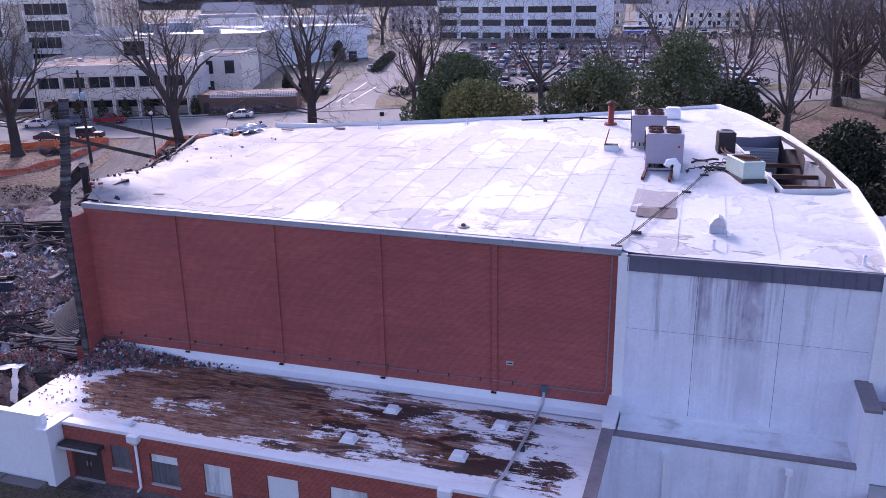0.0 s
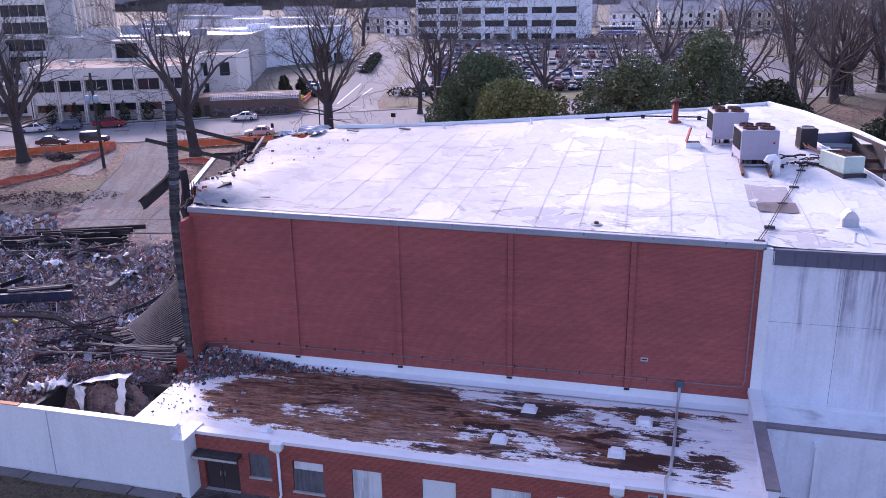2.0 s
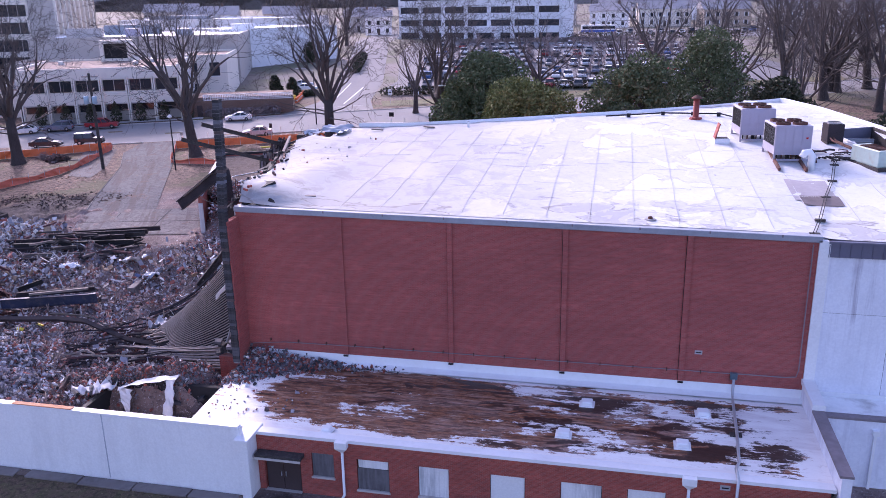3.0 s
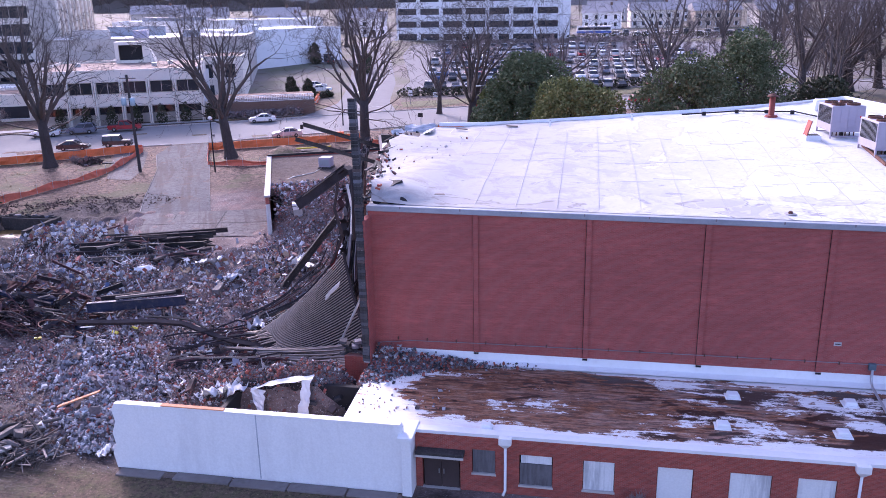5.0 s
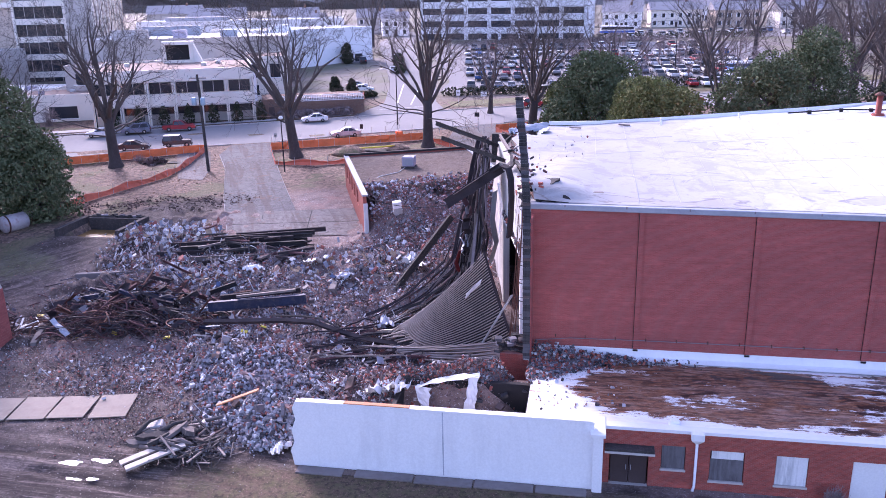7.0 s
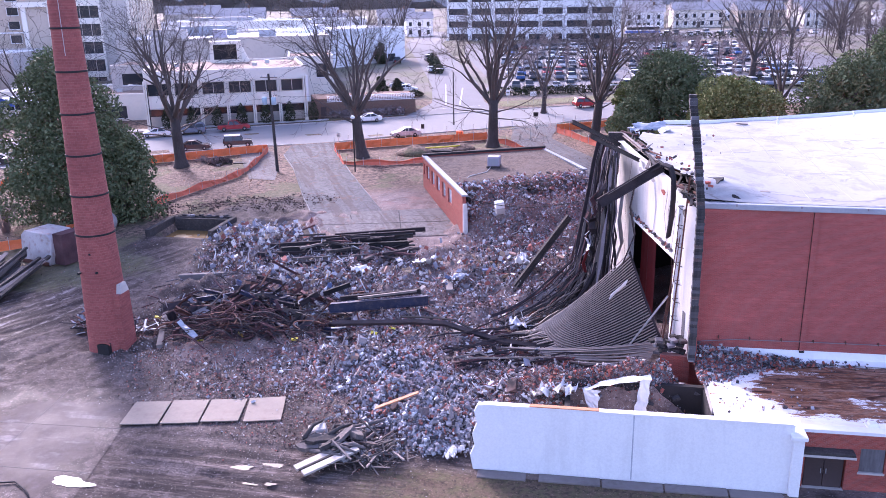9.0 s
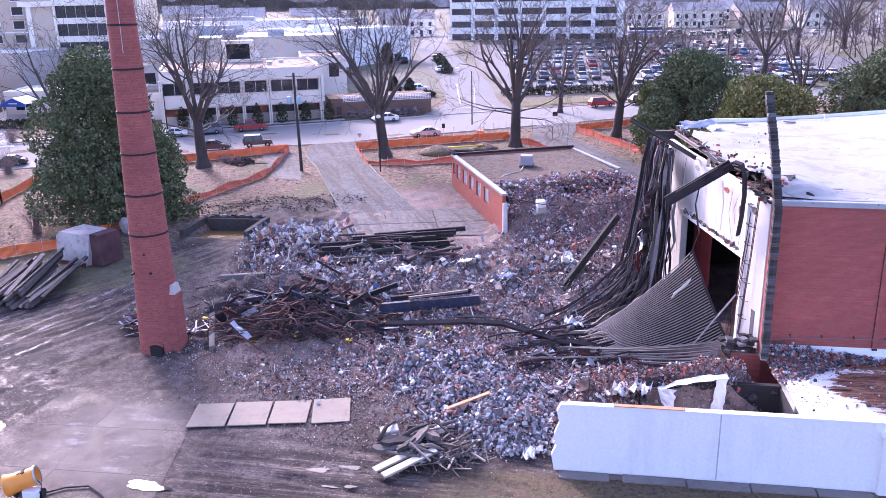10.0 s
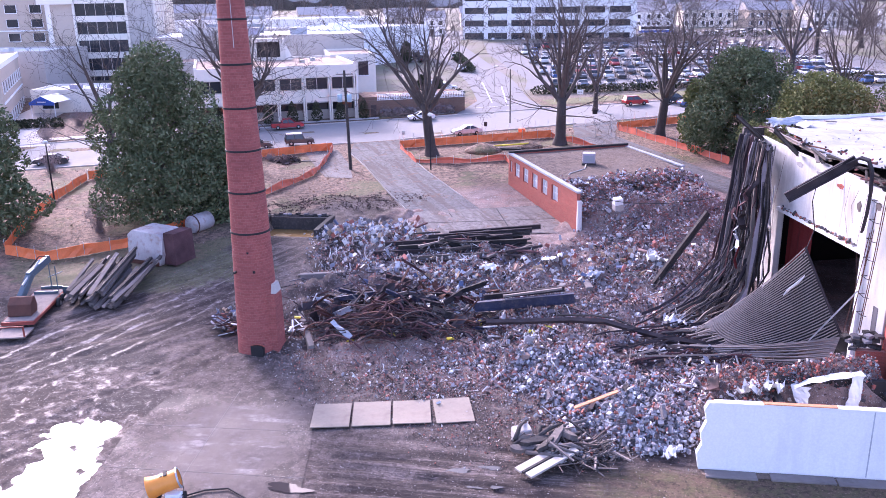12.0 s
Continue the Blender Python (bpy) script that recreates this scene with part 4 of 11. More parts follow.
def build_ground():
    xs = [-2500, -1200, -700, -450, -300, -220, -170, -140] + spaced(-126, -106, 0.5) + spaced(-106, -50, 0.28) + spaced(-50, -30, 0.5) + spaced(-30, 30, 5) + [35, 60, 100, 160, 260, 450, 800, 1500, 2500]
    ys = [-400, -150, -60, -20, 5, 15] + spaced(20, 52, 0.28) + spaced(52, 84, 0.5) + [86, 90, 97, 101, 106, 113, 120, 128, 135, 160, 190, 220, 245, 270, 340, 430, 600, 900, 1500, 2500]
    gx, gy = np.meshgrid(np.array(xs, float), np.array(ys, float))
    z = land(gx, gy)
    v = np.stack([gx, gy, z], -1)
    me = Mesh()
    me.rows([[tuple(p) for p in r] for r in v])
    tagged(part("ground", me, "earth", smooth=True), "muddy demolition ground with leaf litter and thin grass", "ground", kind="structure")


build_ground()


def sheet(name, mesh, material, label, category):
    return tagged(part(name, mesh, material), label, category, kind="structure")


NEAR_KERB = [(-190, 66), (-150, 86), (-114.7, 101.2), (-94.8, 110.6), (-83, 115), (-67, 123), (-40, 137), (20, 165), (120, 215)]
FAR_KERB = [(-190, 88), (-150, 105), (-122, 118.2), (-106.6, 124.4), (-92.2, 130.2), (-77, 137), (-58, 145), (-20, 160), (20, 178), (120, 226)]
sheet("road", strip(NEAR_KERB, FAR_KERB, 0.03, 60, 4), "road", "pale grey worn street asphalt along the site", "road")


def kerb(name, line, w=0.22, h=0.16, n=50, material="concrete_light", label="low concrete kerb", off=0.0):
    seg = [0.0]
    for a, b in zip(line, line[1:]):
        seg.append(seg[-1] + math.hypot(b[0] - a[0], b[1] - a[1]))
    pts = []
    for i in range(n + 1):
        t = seg[-1] * i / n
        x, y = np.interp(t, seg, [p[0] for p in line]), np.interp(t, seg, [p[1] for p in line])
        pts.append((x, y, float(gz(x, y)) + h / 2 + off - 0.02))
    return tagged(part(name, Mesh().ribbon(pts, w, h + 0.04, (0.3, -0.95, 0)), material), label, "kerb", kind="structure")


kerb("kerb_1", FAR_KERB)
kerb("kerb_2", NEAR_KERB[:4] + [(-89.5, 112.4)])
kerb("kerb_3", [(-82.5, 115.2), (-67, 123), (-55.5, 129)])
kerb("kerb_4", [(-48.5, 132.6), (-40, 137), (20, 165)])
sheet("pavement_1", strip([(-150, 107.5), (-122, 120.2), (-92.2, 132.2), (-77.5, 139)], [(-150, 110), (-122, 122.6), (-92.2, 134), (-78, 141)], 0.09, 20), "concrete_light", "pale concrete footway beside the street", "pavement")
# drive into the site and the pad at its end
DRIVE_L = [(-89.4, 111.8), (-88.4, 105.4), (-84.2, 98), (-77.6, 83), (-70.4, 68)]
DRIVE_R = [(-81.6, 115.4), (-81.4, 108.5), (-77.0, 99.5), (-70.2, 85.4), (-66.5, 78)]
sheet("driveway", strip(DRIVE_L[:-1] + [(-72.5, 72.5)], DRIVE_R, 0.05, 40, 3), "drive", "cracked grey asphalt driveway with mud tracks", "driveway")
sheet("concrete_pad", strip([(-74, 76), (-70.2, 67.2)], [(-58.8, 80), (-56.4, 69.6)], 0.07, 6, 6), "pad", "worn concrete pad with joints at the end of the drive", "pavement")
for i, (a, b) in enumerate((((-66.5, 66.8), (-69.6, 75.8)), ((-62, 68), (-64.6, 78)), ((-72.1, 71.6), (-57.6, 74.6)))):
    me = Mesh().bar((*a, gz(*a) + 0.075), (*b, gz(*b) + 0.075), 0.1, 0.03)
    sheet("pad_joint", me, "dark", "dark joint in the concrete pad", "joint")
kerb("kerb_5", DRIVE_L[1:], 0.25, 0.14, 30, "concrete", "broken drive edge of old concrete")
kerb("kerb_6", DRIVE_R[1:-1] + [(-70.2, 85.4), (-69.0, 83)], 0.25, 0.14, 30, "concrete", "broken drive edge of old concrete")
sheet("driveway_2", strip([(-56, 128.6), (-55.8, 117.6), (-48.9, 105), (-38, 86)], [(-48.4, 132.4), (-49.6, 119), (-44.5, 109), (-34, 90)], 0.05, 20, 3), "drive", "narrow asphalt drive behind the low building", "driveway")
sheet("verge_path", strip([(-96.5, 108), (-92.5, 100), (-88.3, 92)], [(-90.8, 107.5), (-86.6, 98.5), (-84.5, 91.5)], 0.045, 10), "pad", "old concrete walk beside the drive", "pavement")
sheet("verge", strip([(-60, 147.4), (-20, 163.2), (30, 184)], [(-62, 153.0), (-20, 169.5), (30, 190)], 0.07, 20), "verge", "thin winter grass between the street and the car park", "grass")
# side road to the car park, the car park, far roads
sheet("side_road", strip([(-77, 137), (-74.5, 152), (-79, 175), (-92, 222), (-104, 262), (-112, 330)], [(-61, 144.6), (-64.5, 154), (-69, 178), (-81, 222), (-92, 262), (-98, 330)], 0.06, 40, 3), "lot", "grey side road beside the car park", "road")
sheet("car_park", strip([(-66, 166), (-66, 180), (-80, 232), (-84, 262)], [(22, 178), (24, 196), (14, 238), (12, 262)], 0.05, 30, 6), "lot", "large car park of worn asphalt", "car park")
sheet("car_park_2", strip([(-30, 268), (-34, 312)], [(90, 290), (90, 330)], 0.06, 10, 4), "lot", "far car park and road", "car park")
sheet("entrance_drive", strip([(-149, 104), (-156, 117), (-161, 131), (-166, 150)], [(-138, 108.5), (-147, 118), (-152.5, 131), (-156, 146)], 0.06, 12), "concrete_light", "pale concrete entrance drive", "driveway")
# side road lines
for a, b in (((-71.5, 150), (-76, 176)), ((-68.7, 150), (-71.2, 170)), ((-74, 144), (-64.5, 148.5))):
    n = 8
    pts = [(a[0] + (b[0] - a[0]) * i / n, a[1] + (b[1] - a[1]) * i / n, float(gz(0, a[1] + (b[1] - a[1]) * i / n)) + 0.09) for i in range(n + 1)]
    sheet("lane_line", Mesh().ribbon(pts, 0.25, 0.01, (0.97, 0.25, 0)), "marking", "worn white lane line", "road marking")
# yard slab in front of the chimney
sheet("yard_slab", strip([(-82.4, 36.4), (-83.2, 31), (-82.0, 22)], [(-73.4, 36.9), (-71.6, 31), (-70, 22)], 0.025, 16, 10), "yard_concrete", "stained concrete yard slab, muddy at its edges", "pavement")
for a, b in (((-78.2, 36.4), (-77.4, 23.0)), ((-83.0, 31.6), (-71.8, 31.9)), ((-82.6, 27.0), (-70.8, 27.2))):
    n = 8
    pts = [(a[0] + (b[0] - a[0]) * i / n, a[1] + (b[1] - a[1]) * i / n, float(gz(0, a[1] + (b[1] - a[1]) * i / n)) + 0.03) for i in range(n + 1)]
    sheet("slab_joint", Mesh().ribbon(pts, 0.035, 0.012, (b[1] - a[1], a[0] - b[0], 0)), "slab", "mud-filled joint in the yard slab", "joint")
sheet("wall_footway", strip([(-49.6, 30.55), (-32.9, 30.45)], [(-49.4, 30.0), (-32.9, 29.9)], 0.03, 6), "roof_brown", "narrow mossy concrete strip along the white wall", "pavement")


def puddle(name, cx, cy, rx, ry, seed, off=0.06):
    rng = np.random.default_rng(seed)
    n = 40
    ph = rng.uniform(0, 6.28, 4)
    ring = []
    for i in range(n):
        a = 2 * math.pi * i / n
        r = 1 + 0.22 * math.sin(2 * a + ph[0]) + 0.16 * math.sin(3 * a + ph[1]) + 0.1 * math.sin(5 * a + ph[2]) + 0.06 * math.sin(9 * a + ph[3])
        ring.append((cx + rx * r * math.cos(a), cy + ry * r * math.sin(a)))
    z = max(lz(x, y) for x, y in ring) * 0.5 + lz(cx, cy) * 0.5 + off
    me = Mesh().add([(x, y, z) for x, y in ring], [tuple(range(n))])
    tagged(part(name, me, "water"), "shallow puddle of still rain water on mud", "puddle", kind="structure")


tagged(part("puddle_1", Mesh().add([(-93, 20.5, POOL), (-82.6, 20.5, POOL), (-82.6, 34, POOL), (-93, 34, POOL)], [(0, 1, 2, 3)]), "water"), "wide shallow puddle of still rain water on mud", "puddle", kind="structure")
puddle("puddle_2", -62.6, 28.9, 0.7, 0.22, 5, 0.02)
puddle("puddle_4", -60.9, 29.4, 0.75, 0.16, 15, 0.02)
puddle("puddle_5", -61.6, 27.6, 0.5, 0.1, 16, 0.02)
puddle("puddle_6", -60.4, 27.6, 0.4, 0.12, 17, 0.02)
puddle("puddle_3", -71.5, 26.2, 1.2, 0.4, 6, 0.05)

# ---- the tall hall ----
WALL_Y = 40.4


def zr(x, y):
    """Height of the hall's shallow roof, which rises along the brick front towards the torn end."""
    d = y - WALL_Y
    rise = float(np.interp(x, (-37, -6, -3), (0.6, 0.22, 0.0))) * max(0.0, min(1.0, 1 - d / 30))
    return 12.65 + 0.0735 * d - 0.00046 * d * d + rise


def front_top(x):
    """Top of the brick front below its coping."""
    return 12.5 + 0.012 * (-4 - x)


hall = thing("hall", "tall red brick hall with white roof and torn open end", "building", kind="")
# brick front, bays between shallow pilasters
PIL = [-30.42, -23.75, -17.1, -10.42]
part("front_wall", Mesh().prism([(-37.05, WALL_Y), (-3.75, WALL_Y), (-3.75, WALL_Y + 0.55), (-37.05, WALL_Y + 0.55)], 0, lambda x, y: front_top(x)), "brick_tall", hall, "even dark red brick front wall")
for x in PIL:
    part("pilaster", Mesh().box(x - 0.15, x + 0.15, WALL_Y - 0.1, WALL_Y, 4.02, front_top(x)), "brick_tall", hall)
    part("control_joint", Mesh().box(x - 0.18, x - 0.152, WALL_Y - 0.012, WALL_Y, 4.02, front_top(x)), "dark", hall)
part("coping", Mesh().prism([(-37.1, WALL_Y - 0.12), (-3.8, WALL_Y - 0.12), (-3.8, WALL_Y + 0.6), (-37.1, WALL_Y + 0.6)], lambda x, y: front_top(x), lambda x, y: front_top(x) + 0.34), "coping", hall, "grey metal coping with dark joints", bevel=0.03)
for i in range(9):
    x = -35 + i * 3.65
    part("coping_clip", Mesh().box(x - 0.04, x + 0.04, WALL_Y - 0.135, WALL_Y - 0.12, front_top(x) + 0.2, front_top(x) + 0.345), "coping_dark", hall)
# plan of the roof
EAST = [(8.5, 40.4), (8.75, 46.3), (8.45, 53.7), (7.4, 60.4), (5.6, 68.2), (2.8, 76.6), (0.35, 81.7)]
NORTH = [(-6.5, 77.4), (-12.9, 74.3), (-26.7, 68.4), (-33.2, 66.0), (-37.2, 65.6)]
WEST = [(-39.6, 64.2), (-40.3, 61.5), (-39.4, 60.0), (-39.9, 57.2), (-39.3, 55.4), (-39.7, 53.6), (-38.8, 51.8), (-39.0, 49.8), (-38.1, 48.2), (-37.7, 46.2), (-37.9, 44.6), (-37.2, 43.4), (-37.4, 42.2), (-37.0, 41.3), (-36.9, 40.7)]


def build_roof():
    """The sheet follows the plan, a little wavy, with a rim that hangs over the edge."""
    outline = [(-36.9, 40.7), (-3.8, 40.7)] + [(-3.5, 40.5)] + EAST + NORTH + WEST[:-1]
    bm = bmesh.new()
    vs = [bm.verts.new((x, y, 0)) for x, y in outline]
    bm.faces.new(vs)
    bmesh.ops.triangulate(bm, faces=bm.faces[:])
    for axis, lo, hi, step in ((0, -41, 9, 1.2), (1, 41, 82, 1.2)):
        t = lo + step / 2
        while t < hi:
            co, no = [0, 0, 0], [0, 0, 0]
            co[axis], no[axis] = t, 1
            bmesh.ops.bisect_plane(bm, geom=bm.verts[:] + bm.edges[:] + bm.faces[:], plane_co=co, plane_no=no)
            t += step
    # the light well by the curved edge is cut out
    gone = [f for f in bm.faces if in_well(*f.calc_center_median().xy)]
    bmesh.ops.delete(bm, geom=gone, context="FACES")
    # the burnt corner has lost its sheet
    gone = [f for f in bm.faces if torn(*f.calc_center_median().xy)]
    bmesh.ops.delete(bm, geom=gone, context="FACES")
    for v in bm.verts:
        x, y = v.co.x, v.co.y
        wave = 0.05 * math.sin(x * 0.8 + 1) * math.sin(y * 0.6) + 0.035 * math.sin(x * 2.1 + y * 1.3)
        lift = 0.55 * max(0.0, 1 - (x + 40.5) / 6.0) if x < -34.5 else 0.0
        corner = 0.75 * min(1, max(0, (-32.2 - x) / 3.2)) * min(1, max(0, (y - 41.0) / 0.8)) * max(0, 1 - max(0, y - 43) / 12)
        v.co.z = zr(x, y) + corner + wave * min(1, abs(y - 40.7)) + lift * 0.8 * math.sin(y * 0.35)
    for e in bm.edges:
        e.smooth = True
    me = bpy.data.meshes.new("membrane_roof")
    bm.normal_update()
    bm.to_mesh(me)
    bm.free()
    me.materials.append(MT["membrane"])
    me.polygons.foreach_set("use_smooth", [True] * len(me.polygons))
    ob = new("membrane_roof", me)
    ob.parent = hall
    tagged(ob, "white patched roof membrane, rippled and glaring")


def in_well(x, y):
    if not (52.6 < y < 67.8):
        return False
    left = np.interp(y, (52.6, 54.5, 66.2), (4.5, 4.1, 1.5))
    right = np.interp(y, (53, 60, 68), (7.9, 7.0, 5.0))
    return left < x < right


def torn(x, y):
    return (x + 38.9) ** 2 / 1.2 + (y - 61.6) ** 2 / 2.6 < 1


build_roof()
# roof slab below the sheet keeps the inside dark
part("roof_deck", Mesh().prism([(-36.6, 41.0), (3.0, 41.0), (1.0, 52), (-0.5, 70), (-2, 79), (-12.9, 73.8), (-33.2, 65.6), (-37.6, 64.5), (-37.2, 50)], lambda x, y: zr(x, y) - 0.55, lambda x, y: zr(x, y) - 0.18), "dark", hall)
# rim along the curved edge and the far edge
rim = [(x + 0.05, y, zr(x, y) + 0.1) for x, y in EAST] + [(x, y + 0.05, zr(x, y) + 0.1) for x, y in NORTH]
part("roof_rim", Mesh().ribbon(rim, 0.42, 0.34, (0.9, 0.43, 0)), "white_trim", hall, "white rounded roof edge")


def side_wall(name, pts, z0, z1f, th, material, label=""):
    """A wall that bends along pts, in one skin."""
    outer, inner = [], []
    for i, (x, y) in enumerate(pts):
        (ax, ay), (bx, by) = pts[max(i - 1, 0)], pts[min(i + 1, len(pts) - 1)]
        d = Vector((bx - ax, by - ay, 0)).normalized()
        outer.append((x, y))
        inner.append((x - d.y * th, y + d.x * th))
    n = len(pts)
    rows = [[(x, y, z0) for x, y in outer], [(x, y, z1f(x, y)) for x, y in outer], [(x, y, z1f(x, y)) for x, y in inner], [(x, y, z0) for x, y in inner]]
    verts = [p for r in rows for p in r]
    faces = [((k * n + i), (k * n + i + 1), ((k + 1) % 4 * n + i + 1), ((k + 1) % 4 * n + i)) for k in range(4) for i in range(n - 1)]
    faces += [(0, n, 2 * n, 3 * n), (n - 1, 4 * n - 1, 3 * n - 1, 2 * n - 1)]
    return part(name, Mesh().add(verts, faces), material, hall, label)


side_wall("east_wall", EAST, 0, lambda x, y: zr(x, y) - 0.2, 0.4, "louvre", "curved dark metal side wall")
side_wall("north_wall", EAST[-1:] + NORTH, 0, lambda x, y: zr(x, y) - 0.2, 0.4, "brick_old")
# membrane seams
for i in range(17):
    x0 = -35.5 + i * 2.45
    pts = []
    for j in range(15):
        y = 41.2 + j * (min(64.5, 66 + (x0 + 33) * 0.42) - 41.2) / 14 if x0 < -3 else 41.2 + j * 0.75
        x = x0 - 0.012 * (y - 41) + 0.012 * math.sin(y + i)
        wave = 0.05 * math.sin(x * 0.8 + 1) * math.sin(y * 0.6) + 0.035 * math.sin(x * 2.1 + y * 1.3)
        pts.append((x, y, zr(x, y) + wave + 0.035))
    part("membrane_seam", Mesh().ribbon(pts, 0.026, 0.012, (1, 0, 0)), "seam", hall)
for k, y0 in enumerate((46.5, 52.3, 58.4)):
    for i in range(13):
        xa = -34.5 + i * 2.45
        y = y0 + ((i * 37 + k * 11) % 7) * 0.35
        pts = [(xa + t * 0.49, y, zr(xa, y) + 0.05 * math.sin((xa + t * 0.49) * 0.8 + 1) * math.sin(y * 0.6) + 0.035 * math.sin((xa + t * 0.49) * 2.1 + y * 1.3) + 0.035) for t in range(6)]
        part("membrane_seam", Mesh().ribbon(pts, 0.024, 0.012, (0, 1, 0)), "seam", hall)


def west_face():
    """White-painted end wall round the stage opening."""
    # local frame: u along the wall from the front corner to the back, w out of the wall
    u = Vector((-3.75, 17.2, 0)).normalized()
    w = Vector((-u.y, u.x, 0))
    o = Vector((-37.15, 41.0, 0))

    def at(a, b, z):
        p = o + u * a + w * b
        return (p.x, p.y, z)

    def block(name, a0, a1, z0, z1, z1b=None, b0=-0.5, b1=0.0, material="white_soot", label=""):
        z1b = z1 if z1b is None else z1b
        vs = [at(a0, b1, z0), at(a1, b1, z0), at(a1, b0, z0), at(a0, b0, z0), at(a0, b1, z1), at(a1, b1, z1b), at(a1, b0, z1b), at(a0, b0, z1)]
        return part(name, Mesh().add(vs, [(0, 1, 2, 3), (7, 6, 5, 4), (1, 0, 4, 5), (2, 1, 5, 6), (3, 2, 6, 7), (0, 3, 7, 4)]), material, hall, label)

    block("end_pier", 0.0, 3.1, 0.3, 12.98, 13.02, label="white painted pier, scorched and streaked")
    block("end_header", 3.1, 15.2, 8.75, 13.02, 13.35, label="white painted beam over the stage opening")
    block("end_header_lip", 3.1, 15.2, 8.45, 8.75, b0=-0.9, b1=0.18, material="white_wall")
    block("end_pier", 15.2, 19.8, 0.3, 13.35, 13.6)
    block("end_wall_ragged", 19.8, 24.5, 0.3, 12.9, 8.5, material="concrete_light", label="ragged pale end wall")
    block("door_recess", 0.75, 1.25, 3.6, 5.6, b0=-0.05, b1=0.03, material="board_grey")
    block("pier_edge", 2.75, 3.1, 0.3, 12.3, b0=0.0, b1=0.22, material="white_wall")
    # stage house behind: back wall, sides, floor coloured black as shade; dark red curtain
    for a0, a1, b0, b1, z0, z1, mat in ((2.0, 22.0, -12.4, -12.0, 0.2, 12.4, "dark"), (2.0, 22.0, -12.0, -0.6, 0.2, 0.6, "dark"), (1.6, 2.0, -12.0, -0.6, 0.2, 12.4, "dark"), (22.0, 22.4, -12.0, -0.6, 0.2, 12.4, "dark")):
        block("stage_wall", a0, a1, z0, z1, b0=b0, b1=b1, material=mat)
    grid = []
    for i in range(13):
        z = 0.8 + i * 0.65
        grid.append([at(12.2 + j * 0.25, -1.4 + 0.14 * math.sin(j * 1.9), z) for j in range(16)])
    part("curtain", Mesh().rows(grid), "dark_red", hall, "dark red stage curtain in folds")
    return at


WEST_AT = west_face()

# fin of blocks that stands above the roof
fin = thing("burnt_wall_fin", "tall narrow remnant of burnt concrete block wall beside the brick front", "wall")
fin_variants = []
for k in range(3):
    w, d = (0.43, 0.46, 0.44)[k], (0.42, 0.41, 0.43)[k]
    fin_variants.append(Mesh().box(-w / 2, w / 2, -d / 2, d / 2, 0, 0.183, taper=0.985).data("block", MT["block_burnt"]))
rng_fin = random.Random(4)
FIN_Y = 39.05


def fin_at(z):
    """The remnant leans back above the roof."""
    return float(np.interp(z, (3, 13, 16, 19.5), (-37.12, -37.2, -37.45, -37.9))), float(np.interp(z, (3, 13, 16, 19.5), (FIN_Y, FIN_Y + 0.05, 40.0, 41.0)))


for i in range(80):
    z = 3.6 + i * 0.2
    ob = part("block", fin_variants[rng_fin.randrange(3)], None, fin)
    fx, fy = fin_at(z)
    ob.matrix_basis = pose(fx + rng_fin.uniform(-0.018, 0.018), fy + rng_fin.uniform(-0.02, 0.02), z, 0, 0, rng_fin.uniform(-1.5, 1.5))
core = [(*fin_at(z), z) for z in np.linspace(3.5, 19.2, 12)]
part("mortar_core", Mesh().ribbon(core, 0.36, 0.32, (1, 0, 0)), "concrete", fin, "pale mortar between the burnt blocks")
part("brick_return", Mesh().pierced((-37.2, -37.0, -36.86), (3.4, 12.6), (), FIN_Y - 0.05, WALL_Y - 0.004), "brick_tall", fin, "torn brick return beside the burnt blocks")
# stub of brick wall at its foot
stub = thing("wall_stub", "broken brick and block wall stub below the tall wall", "wall")
part("brick_stub", Mesh().prism([(-38.9, 39.95), (-37.1, 39.85), (-37.05, 40.35), (-38.2, 40.4), (-38.8, 40.4)], 1.6, 3.4), "brick_low", stub)
for i in range(26):
    ob = part("block", fin_variants[i % 3], None, stub)
    ob.matrix_basis = pose(-38.6 + rng_fin.uniform(-0.7, 1.1), 40.6 + rng_fin.uniform(-0.4, 0.5), 3.3 + rng_fin.uniform(0, 0.9), rng_fin.uniform(-9, 9), rng_fin.uniform(-9, 9), rng_fin.uniform(-40, 40))

# ---- white concrete wing beside the brick front ----
wing = thing("white_wing", "rain-streaked white concrete wing with a grey metal fascia", "building")
part("corner_pier", Mesh().box(-3.95, -3.4, WALL_Y - 0.12, WALL_Y + 0.5, 0, 12.62), "white_wall", wing)
for i, (a, b) in enumerate(((-3.4, -0.02), (0.0, 3.98), (4.0, 8.3))):
    part("upper_panel", Mesh().box(a, b, WALL_Y, WALL_Y + 0.4, 8.62, 11.8), "white_wing", wing)
    part("lower_panel", Mesh().box(a, b, WALL_Y, WALL_Y + 0.4, 0, 8.6), "white_wing", wing)
part("backing", Mesh().box(-3.4, 8.3, WALL_Y + 0.02, WALL_Y + 0.38, 4, 11.8), "dark", wing)
part("fascia", Mesh().box(-3.5, 8.15, WALL_Y - 0.1, WALL_Y + 0.3, 11.75, 12.5), "fascia", wing, "grey-blue ribbed metal fascia")
for i in range(23):
    x = -3.45 + i * 0.525
    part("fascia_rib", Mesh().box(x - 0.02, x + 0.02, WALL_Y - 0.14, WALL_Y - 0.1, 11.75, 12.44), "fascia", wing)
part("gutter_edge", Mesh().box(-3.5, 8.2, WALL_Y - 0.18, WALL_Y + 0.3, 12.5, 12.62), "fascia", wing)
